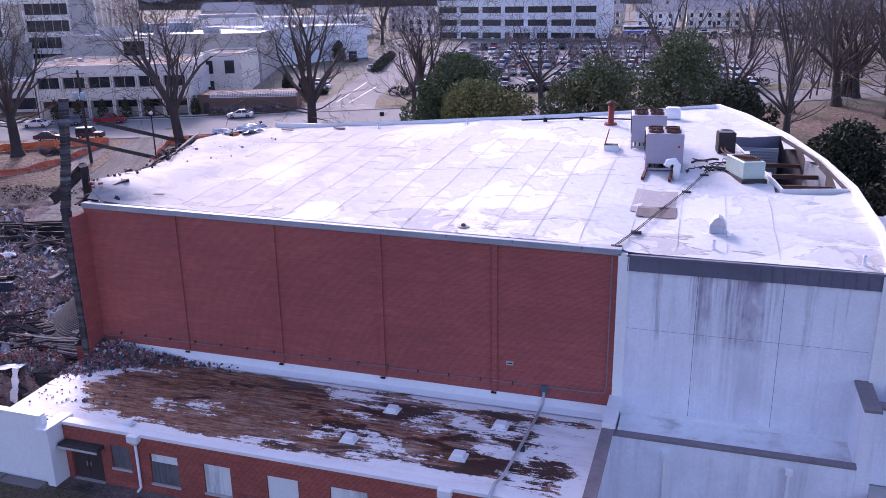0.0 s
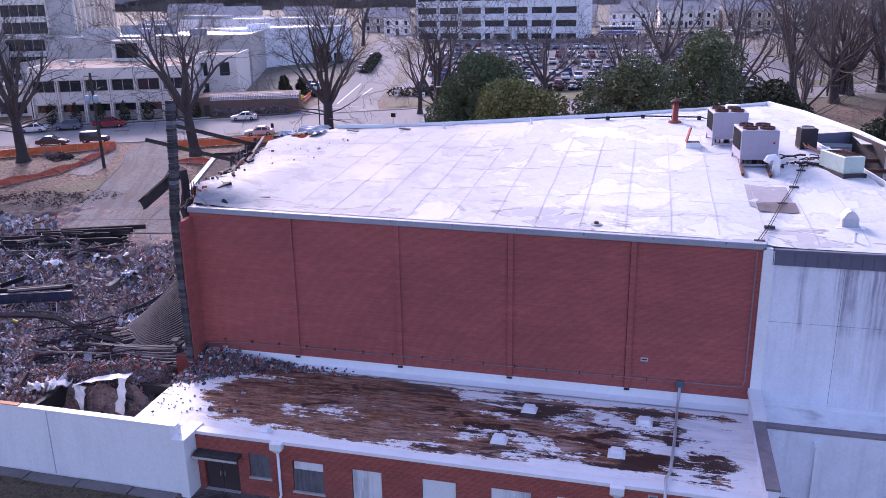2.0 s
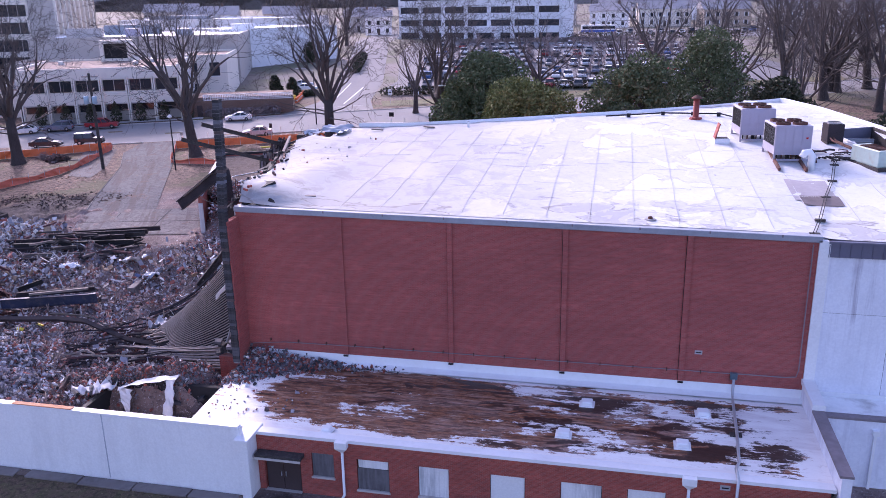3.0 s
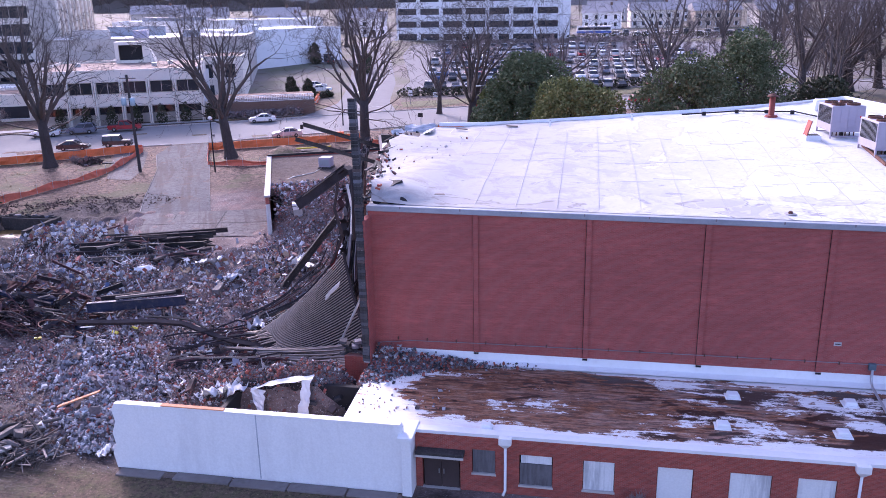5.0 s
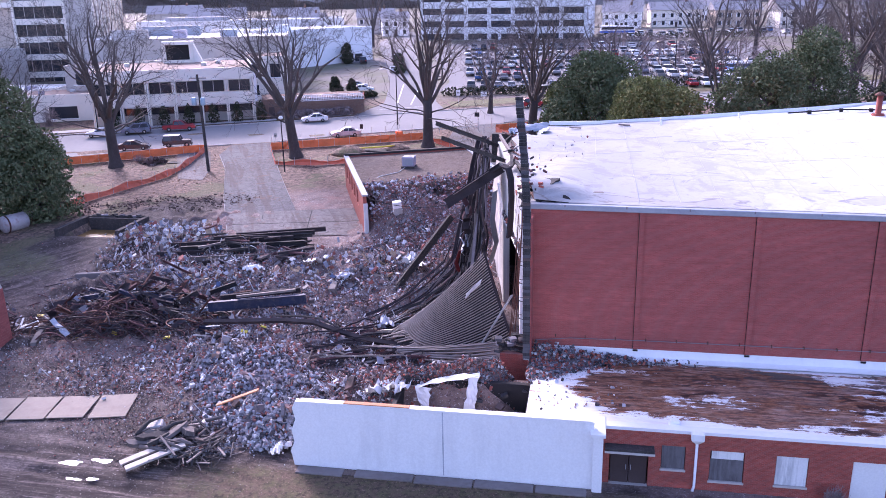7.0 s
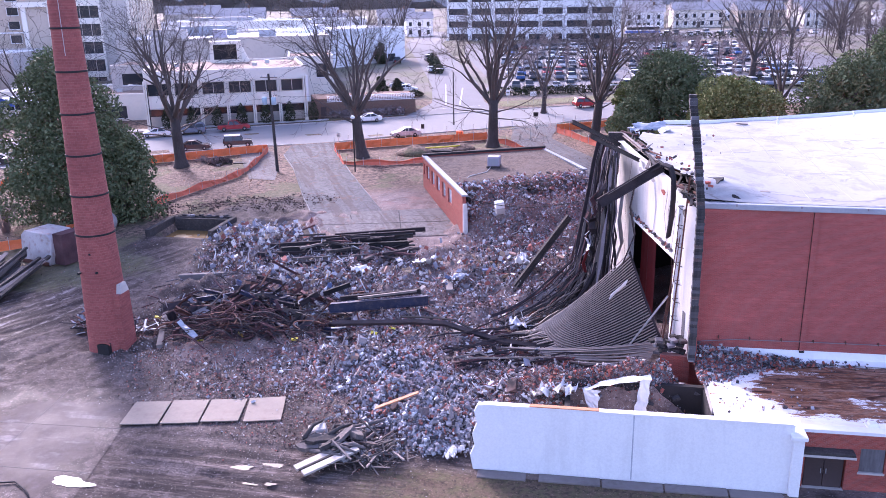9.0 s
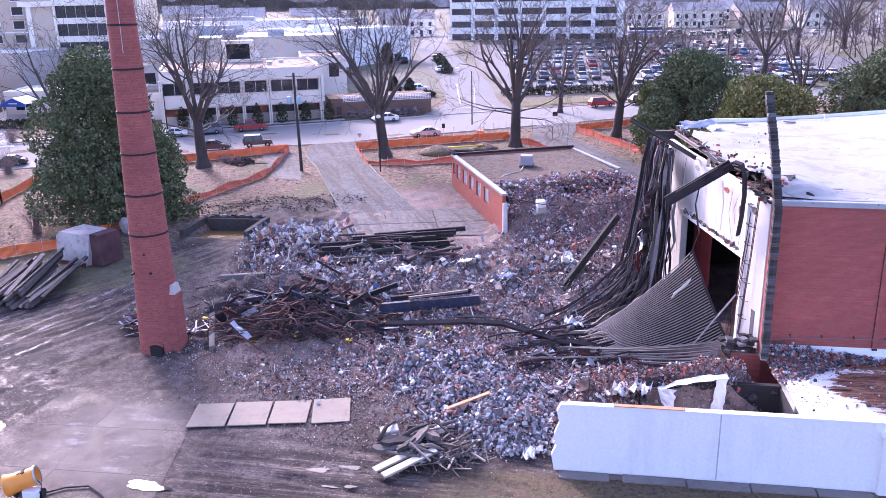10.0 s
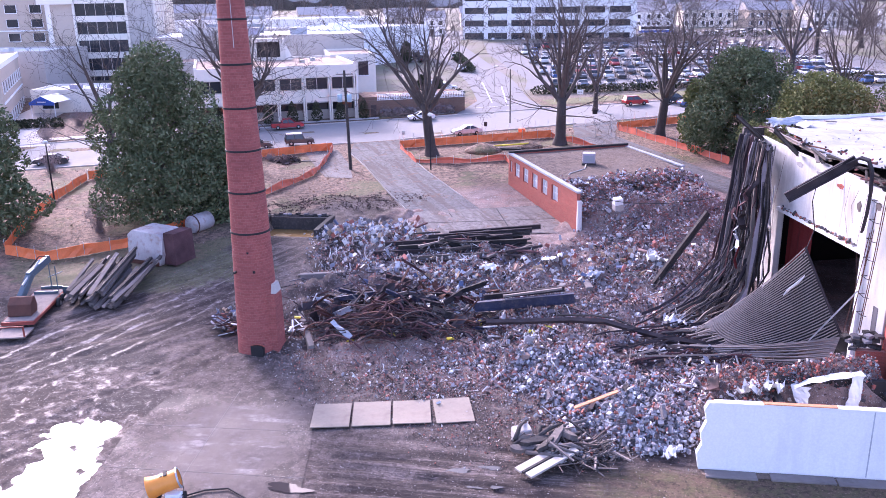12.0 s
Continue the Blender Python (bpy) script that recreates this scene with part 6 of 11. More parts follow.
def clinic():
    """Two-storey concrete block with pilasters and an overhanging upper floor."""
    L = 27.3
    m = frame_of(-94.5 - L * 0.9135, 134 - L * 0.4067, 4.4, 24)
    ob = thing("concrete_office", "two-storey pale concrete office with deep ribs and roof box", "building", m)
    part("upper_wall", Mesh().box(0, L, 0.35, 22, 3.5, 9.6), "facade", ob)
    part("lower_wall", Mesh().box(0, L, 1.6, 22, -1, 3.5), "facade_grey", ob)
    part("soffit", Mesh().box(0, L, 0.0, 1.6, 3.3, 3.5), "facade_grey", ob)
    part("parapet", Mesh().box(-0.1, L + 0.1, -0.1, 0.35, 7.7, 9.8), "facade", ob)
    part("sill_band", Mesh().box(0, L, 0.0, 0.35, 3.5, 5.6), "facade", ob)
    part("roof", Mesh().box(0, L, 0.35, 22, 9.6, 9.75), "roof_gravel", ob, "tan gravel flat roof")
    part("roof_rim", Mesh().box(-0.1, 0.3, 0.3, 22, 9.6, 10.1).box(L - 0.3, L + 0.1, 0.3, 22, 9.6, 10.1).box(0, L, 21.7, 22.1, 9.6, 10.1), "facade", ob)
    bay = L / 6
    for i in range(7):
        x = i * bay
        part("rib", Mesh().box(x - 0.28, x - 0.06, -0.45, 0.4, -0.8, 8.2).box(x + 0.06, x + 0.28, -0.45, 0.4, -0.8, 8.2), "facade", ob)
    for i in range(6):
        a, b = i * bay + 0.45, (i + 1) * bay - 0.45
        part("window", Mesh().box(a, b, 0.1, 0.33, 5.7, 7.6), "glass_dark", ob, "dark band window")
        part("mullion", Mesh().box((a + b) / 2 - 0.05, (a + b) / 2 + 0.05, 0.05, 0.1, 5.7, 7.6), "facade_grey", ob)
        part("ground_window", Mesh().box(a - 0.2, b + 0.2, 1.5, 1.6, 1.9, 3.3), "glass_dark", ob)
    # right-hand return with fins
    part("return_wall", Mesh().box(L, L + 0.3, 0.3, 22, -0.8, 9.6), "facade", ob)
    for i in range(7):
        y = 2 + i * 3
        part("return_fin", Mesh().box(L + 0.3, L + 0.8, y - 0.15, y + 0.15, 3.4, 8.0), "facade_white", ob)
        part("return_window", Mesh().box(L + 0.3, L + 0.36, y + 0.35, y + 2.6, 5.2, 7.4), "glass_dark", ob)
    # box on the roof with a dark opening
    part("roof_box", Mesh().box(10.9, 11.6, 17.8, 21.6, 9.7, 13.6).box(16.0, 16.9, 17.8, 21.6, 9.7, 13.6).box(10.9, 16.9, 21.2, 21.6, 9.7, 13.6).box(10.9, 16.9, 17.6, 21.6, 13.2, 13.8).box(11.6, 16.0, 17.9, 18.2, 9.7, 10.3), "facade", ob, "pale roof box")
    part("roof_box_recess", Mesh().box(11.6, 16.0, 18.6, 18.8, 10.3, 13.2), "dark", ob)
    part("roof_box_skirt", Mesh().add([(16.9, 17.4, 9.8), (18.4, 17.6, 9.8), (18.4, 21.6, 9.8), (16.9, 21.6, 13.2), (16.9, 17.8, 13.2)], [(0, 1, 4), (1, 2, 3, 4)]), "facade", ob)
    for k, (x, y) in enumerate(((18.5, 7), (21, 12), (4.5, 11))):
        part("roof_vent", Mesh().box(x, x + 0.9, y, y + 0.9, 9.75, 10.35), "galvanised", ob)
    # clipped shrubs along the foot
    for i in range(7):
        x = (i + 0.5) * bay * 0.93 + 1.0
        rng = np.random.default_rng(40 + i)
        p = (m @ Vector((x, -0.9, 0.2)))
        shrub = thing("clipped_shrub", "dark clipped conical evergreen shrub against the office", "shrub", group="shrubs along the office")
        part("stem", Mesh().tube([(p.x, p.y, p.z - 0.3), (p.x, p.y, p.z + 0.8)], 0.08, 5), "bark", shrub)
        part("foliage", leaf_cloud(rng, [((p.x, p.y, p.z + 1.1), (1.0, 1.0, 1.3)), ((p.x, p.y, p.z + 2.2), (0.72, 0.72, 1.1)), ((p.x, p.y, p.z + 3.0), (0.35, 0.35, 0.7))], 620, 0.18), "leaf_shrub", shrub)


def leaf_cloud(rng, balls, count, size):
    """Leaves on and just inside the outline of overlapping lumps."""
    vol = np.array([r[0] * r[1] + r[1] * r[2] for _, r in balls])
    pick = rng.choice(len(balls), count, p=vol / vol.sum())
    c = np.array([b[0] for b in balls], float)[pick]
    r = np.array([b[1] for b in balls], float)[pick]
    d = rng.normal(size=(count, 3))
    d /= np.linalg.norm(d, axis=1)[:, None]
    p = c + d * r * rng.uniform(0.62, 1.06, (count, 1)) ** 0.6
    a = rng.normal(size=(count, 3)) + d * 0.6
    a /= np.linalg.norm(a, axis=1)[:, None]
    b = np.cross(a, rng.normal(size=(count, 3)))
    b /= np.linalg.norm(b, axis=1)[:, None]
    s = size * rng.uniform(0.6, 1.3, (count, 1))
    v = np.stack([p - b * s * 0.5, p + a * s, p + b * s * 0.5, p - a * s], 1).reshape(-1, 3)
    me = Mesh()
    me.v = [tuple(q) for q in v.tolist()]
    me.f = [(4 * i, 4 * i + 1, 4 * i + 2, 4 * i + 3) for i in range(count)]
    return me


clinic()


def tower():
    m = frame_of(-181.03, 177.73, 6.0, 18)
    ob = thing("office_tower", "tall grey tower with dark window bands and beige end", "building", m)
    part("core", Mesh().box(0, 24.7, 0.6, 34, -2, 40), "facade_grey", ob)
    part("end_pier", Mesh().box(18.6, 24.7, 0, 0.6, -2, 40), "facade_grey", ob)
    part("left_pier", Mesh().box(1.1, 6.1, 0, 0.6, -2, 19.2), "facade_beige", ob)
    part("corner_fin", Mesh().box(0, 1.1, -0.4, 0.6, -2, 19.2), "facade", ob)
    part("corner_fin", Mesh().box(6.1, 6.6, -0.4, 0.6, -2, 40), "facade", ob)
    part("corner_fin", Mesh().box(18.1, 18.6, -0.4, 0.6, -2, 40), "facade", ob)
    part("pylon_cap", Mesh().box(-1.6, 6.6, -0.9, 0.6, 19.2, 20.4), "facade", ob)
    part("pylon_top", Mesh().box(0, 6.1, 0, 0.6, 20.4, 40), "facade_beige", ob)
    for s in range(9):
        z = -0.75 + s * 4.3
        part("window_band", Mesh().box(6.6, 18.1, 0.3, 0.58, z, z + 2.85), "glass_dark", ob)
        part("spandrel", Mesh().box(6.6, 18.1, 0.0, 0.6, z + 2.85, z + 4.3), "facade", ob)
        for k in range(1, 5):
            part("mullion", Mesh().box(6.6 + k * 2.3, 6.7 + k * 2.3, 0.2, 0.3, z, z + 2.85), "facade_grey", ob)
    for k in range(9):
        y = 0.6 + k * 3.7
        part("side_rib", Mesh().box(24.7, 25.2, y, y + 0.5, -2, 40), "facade", ob)
        part("side_panel", Mesh().box(24.7, 24.82, y + 0.5, y + 3.7, -2, 40), "facade_beige", ob)


tower()


def beige_block(x, y, z, deg, L, D, H, rows, cols, label):
    m = frame_of(x, y, z, deg)
    ob = thing("beige_block", label, "building", m)
    part("wall", Mesh().box(0, L, 0.2, D, -3, H), "facade_beige", ob)
    part("roof", Mesh().box(-0.1, L + 0.1, 0.1, D, H, H + 0.2), "roof_white", ob)
    part("cornice", Mesh().box(-0.15, L + 0.15, 0.0, 0.4, H - 0.4, H + 0.5), "facade_white", ob)
    part("string_course", Mesh().box(0, L, 0.05, 0.2, H * 0.45, H * 0.45 + 0.3), "facade_white", ob)
    for r in range(rows):
        for c in range(cols):
            a = (c + 0.3) * L / cols
            z0 = 1.2 + r * H / rows
            w = part("window", Mesh().box(a, a + 0.45 * L / cols, 0.08, 0.24, z0, z0 + 1.8), "glass_dark", ob)
            part("window_frame", Mesh().box(a - 0.12, a, 0.05, 0.2, z0 - 0.1, z0 + 1.9).box(a + 0.45 * L / cols, a + 0.45 * L / cols + 0.12, 0.05, 0.2, z0 - 0.1, z0 + 1.9).box(a - 0.12, a + 0.45 * L / cols + 0.12, 0.02, 0.22, z0 - 0.2, z0 - 0.02), "facade_white", w)
    return ob


beige_block(-199.5, 176.6, 5.5, 18, 17.0, 24, 30, 9, 3, "tall beige block with white window surrounds")
beige_block(-150.6, 116.6, 3.9, 120.8, 40, 25, 11.4, 2, 9, "two-storey beige wing with small windows")

# flat-roofed links, entrance and white boxes between the large blocks
def flat_box(name, label, m, L, D, H, wall="facade", roof="roof_white", windows=(), extras=()):
    ob = thing(name, label, "building", m)
    part("wall", Mesh().box(0, L, 0, D, -3, H), wall, ob)
    part("roof", Mesh().box(0.3, L - 0.3, 0.3, D - 0.3, H, H + 0.08), roof, ob)
    part("parapet", Mesh().box(-0.05, L + 0.05, -0.05, 0.3, H - 0.1, H + 0.45).box(-0.05, L + 0.05, D - 0.3, D + 0.05, H - 0.1, H + 0.45).box(-0.05, 0.3, 0.3, D - 0.3, H - 0.1, H + 0.45).box(L - 0.3, L + 0.05, 0.3, D - 0.3, H - 0.1, H + 0.45), wall, ob)
    for a, b, c, d in windows:
        part("window", Mesh().box(a, b, -0.06, 0.03, c, d), "glass_dark", ob)
        part("window_sill", Mesh().box(a - 0.1, b + 0.1, -0.12, 0, c - 0.15, c), "facade_white", ob)
    for a, b, c, d, e, f, mat in extras:
        part("roof_plant", Mesh().box(a, b, c, d, H + e, H + f), mat, ob, bevel=0.05)
    return ob


flat_box("entrance_lobby", "single-storey white entrance block with flat roof", frame_of(-160, 137, 4.7, 12), 20, 12, 4.2, "facade", "roof_white", ((2, 5, 1, 2.6), (16.5, 19, 0.2, 2.6)), ((6, 8, 4, 6, 0, 0.9, "hvac"), (13, 14.5, 5, 6.5, 0, 0.7, "hvac")))
flat_box("link_block", "grey two-storey link with white roof and plant", frame_of(-193.5, 153.0, 5.2, 6), 25, 21, 10.0, "facade_grey", "roof_white", ((4, 10, 5, 7),), ((4, 7, 3, 5, 0, 1.4, "hvac"), (9, 11, 4, 6, 0, 1.2, "hvac"), (14, 16, 3, 5, 0, 1.0, "galvanised")))
flat_box("side_link", "low pale link with a stepped entrance beside the office", frame_of(-139, 128, 4.3, 20), 17, 14, 4.8, "facade", "roof_gravel", ((6, 11, 0.8, 3.0),), ((3, 4, 5, 6, 0, 0.7, "hvac"), (8, 9, 8, 9, 0, 0.6, "galvanised")))
flat_box("upper_link", "pale upper storey between office and tower", frame_of(-136, 140, 5, 20), 16, 16, 8.6, "facade_grey", "roof_gravel", ((2, 6, 5.2, 7.4), (9, 13, 5.2, 7.4)))
flat_box("rear_hall", "wide white-roofed hall behind the office", frame_of(-146, 160, 6, 20), 46, 40, 11.5, "facade_grey", "roof_white", (), ((6, 14, 8, 10, 0, 2.2, "facade_grey"), (20, 23, 5, 8, 0, 2.0, "hvac"), (30, 34, 12, 14, 0, 1.6, "louvre"), (10, 24, 26, 27.5, 0, 2.4, "louvre")))
flat_box("corner_wing", "pale concrete wing with dark openings", frame_of(-104, 152, 6, 20), 9, 20, 8.3, "facade", "roof_gravel", ((1, 3, 4.5, 7.2), (1, 3, 1, 3), (5.5, 7.5, 4.5, 7.2)))
flat_box("white_hall", "large plain white hall with a flat white roof", frame_of(-117.5, 197, 8, 50), 34, 30, 9.8, "facade_white", "roof_white", ((28, 30.5, 0.5, 3),), ((6, 12, 6, 8, 0, 1.6, "facade_white"),))
flat_box("brick_office", "long low white-roofed store far off", frame_of(-190, 262, 11, 14), 70, 30, 8, "facade_white", "roof_white", (), ((8, 30, 8, 12, 0, 1.6, "louvre"),))
# entrance canopy
can = thing("entrance_canopy", "small gabled blue and white entrance canopy", "canopy")
cx, cy, cz = -154.2, 133.9, 4.6
part("canopy_roof", Mesh().add([(cx - 2.6, cy - 2.5, cz + 3.0), (cx, cy - 2.5, cz + 4.2), (cx + 2.6, cy - 2.5, cz + 3.0), (cx - 2.6, cy + 3, cz + 3.0), (cx, cy + 3, cz + 4.2), (cx + 2.6, cy + 3, cz + 3.0)], [(0, 1, 4, 3), (1, 2, 5, 4)]), "facade_white", can)
part("canopy_front", Mesh().add([(cx - 2.6, cy - 2.52, cz + 2.5), (cx + 2.6, cy - 2.52, cz + 2.5), (cx + 2.6, cy - 2.52, cz + 3.0), (cx, cy - 2.52, cz + 4.1), (cx - 2.6, cy - 2.52, cz + 3.0)], [(0, 1, 2, 3, 4)]), "canopy_blue", can)
part("canopy_lettering", Mesh().box(cx - 0.9, cx + 0.9, cy - 2.56, cy - 2.53, cz + 3.0, cz + 3.2), "facade_white", can)
for dx in (-2.4, 2.4):
    part("canopy_post", Mesh().tube([(cx + dx, cy - 2.3, cz - 0.3), (cx + dx, cy - 2.3, cz + 3)], 0.08, 6), "facade_white", can)

# brown garden wall with a lattice top
gw = thing("garden_wall", "brown brick garden wall with pale lattice along its top", "wall")
ga, gb = Vector((-93.2, 134.6)), Vector((-75.8, 141.6))
gd = (gb - ga).normalized()
gm = Matrix(((gd.x, -gd.y, 0, ga.x), (gd.y, gd.x, 0, ga.y), (0, 0, 1, 4.6), (0, 0, 0, 1)))
gl = (gb - ga).length
part("wall", Mesh().box(0, gl, 0, 0.4, -0.6, 3.0, gm), "brick_brown", gw)
part("terrace", Mesh().box(0, gl, 0.4, 9, -0.6, 3.6, gm), "brick_brown", gw)
lat = Mesh().box(2.4, gl, 0.05, 0.3, 3.0, 3.1, gm).box(2.4, gl, 0.05, 0.3, 4.0, 4.1, gm)
for i in range(52):
    lat.box(2.5 + i * 0.31, 2.6 + i * 0.31, 0.1, 0.25, 3.1, 4.0, gm)
for i in range(3):
    lat.box(2.4, gl, 0.1, 0.25, 3.28 + i * 0.24, 3.36 + i * 0.24, gm)
part("lattice", lat, "facade_white", gw, "pale blue-white concrete lattice")
part("door", Mesh().box(1.2, 2.2, -0.06, 0, -0.2, 2.2, gm), "door_brown", gw)
part("flower_bed", Mesh().box(2.4, gl, -2.6, 0, -0.6, 0.25, gm), "earth", gw)

# office slab behind the car park
def office_slab():
    m = frame_of(-93, 279.0, 10.6, -8.5)
    ob, h = banded_block("car_park_office", "white five-storey office slab with rows of dark windows", m, 57, 18, 0, 5, 4.15, 8.14, "facade_white", "glass_dark", 1.1, 2.0, 0.7)
    part("entrance_porch", Mesh().box(28.4, 36.6, -3.5, 0, 0, 5.0), "facade_white", ob)
    part("entrance_glass", Mesh().box(29.6, 35.4, -3.6, -3.5, 0, 3.2), "glass_dark", ob)
    for i in range(6):
        part("column", Mesh().box(0.2 + i * 10.5, 1.0 + i * 10.5, -2.2, -1.4, -1, 1.6), "facade_white", ob)
    part("podium", Mesh().box(-3, 60, -2.6, -0.02, -3, 0.2), "concrete", ob)


office_slab()


def house(x, y, deg, L, D, H, label, wall="facade_grey"):
    m = frame_of(x, y, float(gz(x, y)), deg)
    ob = thing("house", label, "house", m, group="far houses")
    part("wall", Mesh().box(0, L, 0, D, -3, H), wall, ob)
    r = H + D * 0.32
    part("roof", Mesh().add([(-0.5, -0.5, H), (L + 0.5, -0.5, H), (L + 0.5, D + 0.5, H), (-0.5, D + 0.5, H), (-0.5, D / 2, r), (L + 0.5, D / 2, r)], [(0, 1, 5, 4), (2, 3, 4, 5), (3, 0, 4), (1, 2, 5), (3, 2, 1, 0)]), "shingle", ob)
    n = max(2, int(L / 3.2))
    for i in range(n):
        for z in (0.9, 3.8):
            if z + 1.5 < H:
                a = (i + 0.3) * L / n
                part("window", Mesh().box(a, a + 1.1, -0.06, 0.02, z, z + 1.5), "glass_dark", ob)
                for b in (a - 0.4, a + 1.1):
                    part("shutter", Mesh().box(b, b + 0.4, -0.05, 0, z, z + 1.5), "facade_white", ob)
    part("door", Mesh().box(L / 2 - 0.5, L / 2 + 0.5, -0.08, 0, 0, 2.1), "door_brown", ob)
    part("chimney", Mesh().box(L * 0.7, L * 0.7 + 0.9, D / 2 - 0.4, D / 2 + 0.5, H, r + 1.1), "brick_brown", ob)


for x, y, deg, L, D, H, w in ((-31, 336, -4, 15, 9, 6.2, "facade_white"), (-12, 340, 6, 20, 10, 6.6, "facade"), (12, 334, 12, 18, 10, 6.4, "facade_beige"), (34, 326, 16, 20, 10, 6.4, "facade"), (60, 318, 18, 22, 10, 6.6, "facade_white"), (88, 306, 22, 22, 10, 6.6, "facade_beige"), (-52, 352, 0, 14, 9, 6, "facade_grey"), (-62, 392, 10, 18, 10, 6, "facade_white"), (-30, 398, 0, 18, 10, 6, "facade_grey"), (6, 396, -8, 20, 10, 6, "facade_white"), (44, 388, 8, 20, 10, 6, "facade_grey"),
                         (-150, 305, 20, 14, 9, 6, "facade_white"), (-128, 322, 10, 12, 9, 6, "facade_grey"), (-112, 300, 18, 10, 8, 6.4, "facade_white"), (-170, 338, 24, 20, 10, 7, "facade_beige"), (-136, 352, 16, 16, 9, 6, "facade_white"), (-104, 362, 12, 14, 9, 6, "facade_grey"), (-205, 330, 20, 24, 12, 7, "facade_white"), (-235, 350, 20, 24, 12, 8, "facade_grey")):
    house(x, y, deg, L, D, H, "plain two-storey house with a pitched grey roof", w)


def far_ridge():
    """Added wooded rise that closes the view and hides the low sky."""
    rng = np.random.default_rng(90)
    xs = np.linspace(-1500, 1200, 260)
    top = 40 + 5 * np.sin(xs * 0.011) + 3 * np.sin(xs * 0.05 + 1) + rng.normal(size=260) * 2.2
    g = [[(x, 760 + 0.12 * abs(x) * (k < 1), z) for x, z in zip(xs, (np.full(260, 10.0), top * 0.7 + rng.normal(size=260), top)[k])] for k in range(3)]
    g.append([(x, 790, 10.0) for x in xs])
    tagged(part("backdrop", Mesh().rows(g), "far_haze"), "added far wooded rise hiding the low sky, pale with painted haze", "backdrop", kind="structure")


far_ridge()

# ---- trees ----
def branch_tree(seed, height, trunk_r, fork, spread, limbs=6, twigs=5):
    """A bare tree: trunk mesh and crown mesh of tapering limbs, branches and twigs."""
    rng = np.random.default_rng(seed)
    trunk, crown = Mesh(), Mesh()
    top = np.array([rng.normal() * 0.3, rng.normal() * 0.3, fork])
    flare = [(0, 0, -0.4), (0, 0, 0.15), (top[0] * 0.2, top[1] * 0.2, 0.9), (top[0] * 0.6, top[1] * 0.6, fork * 0.55), tuple(top)]
    trunk.tube(flare, [trunk_r * 1.9, trunk_r * 1.45, trunk_r * 1.08, trunk_r * 0.95, trunk_r * 0.86], 10)

    def grow(p, d, length, r, level):
        n = 5 if level < 2 else 4 if level < 3 else 2
        pts, rad = [p], [r]
        q, dd = p.copy(), d.copy()
        for i in range(n):
            dd = dd + rng.normal(size=3) * (0.13 if level < 2 else 0.2)
            dd[2] += 0.05 if level < 2 else (0.02 if level == 2 else -0.01)
            dd /= np.linalg.norm(dd)
            q = q + dd * length / n
            pts.append(q.copy())
            rad.append(max(0.013, r * (1 - 0.74 * (i + 1) / n)))
        crown.tube(pts, rad, 6 if level == 0 else 4 if level == 1 else 3, cap=False)
        if level >= 4:
            return
        kids = (twigs + 1, twigs, twigs, max(2, twigs - 1))[level]
        for k in range(kids):
            t = rng.uniform(0.3, 1.0) if k else 1.0
            i = min(n - 1, int(t * n))
            f = t * n - i
            base = pts[i] + (pts[i + 1] - pts[i]) * f
            rr = rad[i] + (rad[i + 1] - rad[i]) * f
            tang = pts[i + 1] - pts[i]
            tang /= np.linalg.norm(tang)
            side = np.cross(tang, rng.normal(size=3))
            side /= np.linalg.norm(side)
            ang = rng.uniform(0.45, 0.95)
            nd = tang * math.cos(ang) + side * math.sin(ang)
            nd[2] += 0.05
            nd /= np.linalg.norm(nd)
            grow(base, nd, length * rng.uniform(0.42, 0.68) * (0.9 if level else 1), max(0.015, rr * 0.58), level + 1)

    for k in range(limbs):
        a = 2 * math.pi * (k + rng.uniform(-0.3, 0.3)) / limbs
        lean = rng.uniform(0.25, 0.75) * spread
        d = np.array([math.cos(a) * lean, math.sin(a) * lean, 1.0])
        if k == 0:
            d = np.array([0.05, 0.05, 1.0])
        d /= np.linalg.norm(d)
        base = top * rng.uniform(0.72, 1.0) if k else top
        grow(base, d, (height - fork) * rng.uniform(0.5, 0.72), trunk_r * rng.uniform(0.38, 0.56), 0)
    # low side branches
    for k in range(4):
        a = rng.uniform(0, 6.28)
        grow(top * rng.uniform(0.5, 0.85), np.array([math.cos(a) * 0.9, math.sin(a) * 0.9, 0.25]), (height - fork) * 0.45, trunk_r * 0.2, 1)
    return trunk.data("trunk", MT["bark_trunk"], True), crown.data("crown", MT["bark"], True)


TREE_KINDS = [branch_tree(11, 20, 0.46, 4.4, 1.7, 8, 3), branch_tree(23, 19, 0.42, 4.6, 1.5, 8, 3), branch_tree(35, 20, 0.45, 4.2, 1.75, 8, 3)]
TREE_KINDS += [branch_tree(47, 20, 0.56, 5.2, 1.35, 10, 4), branch_tree(59, 19, 0.52, 5.4, 1.25, 10, 4)]  # the nearest, with more twigs


def bare_tree(x, y, kind, turn, scale, label="large leafless tree with spreading dark branches"):
    ob = thing("bare_tree", label, "tree", Matrix.LocRotScale((x, y, lz(x, y)), Euler((0, 0, radians(turn))), (scale, scale, scale)), group="leafless trees")
    part("trunk", TREE_KINDS[kind][0], None, ob)
    part("crown", TREE_KINDS[kind][1], None, ob)
    return ob


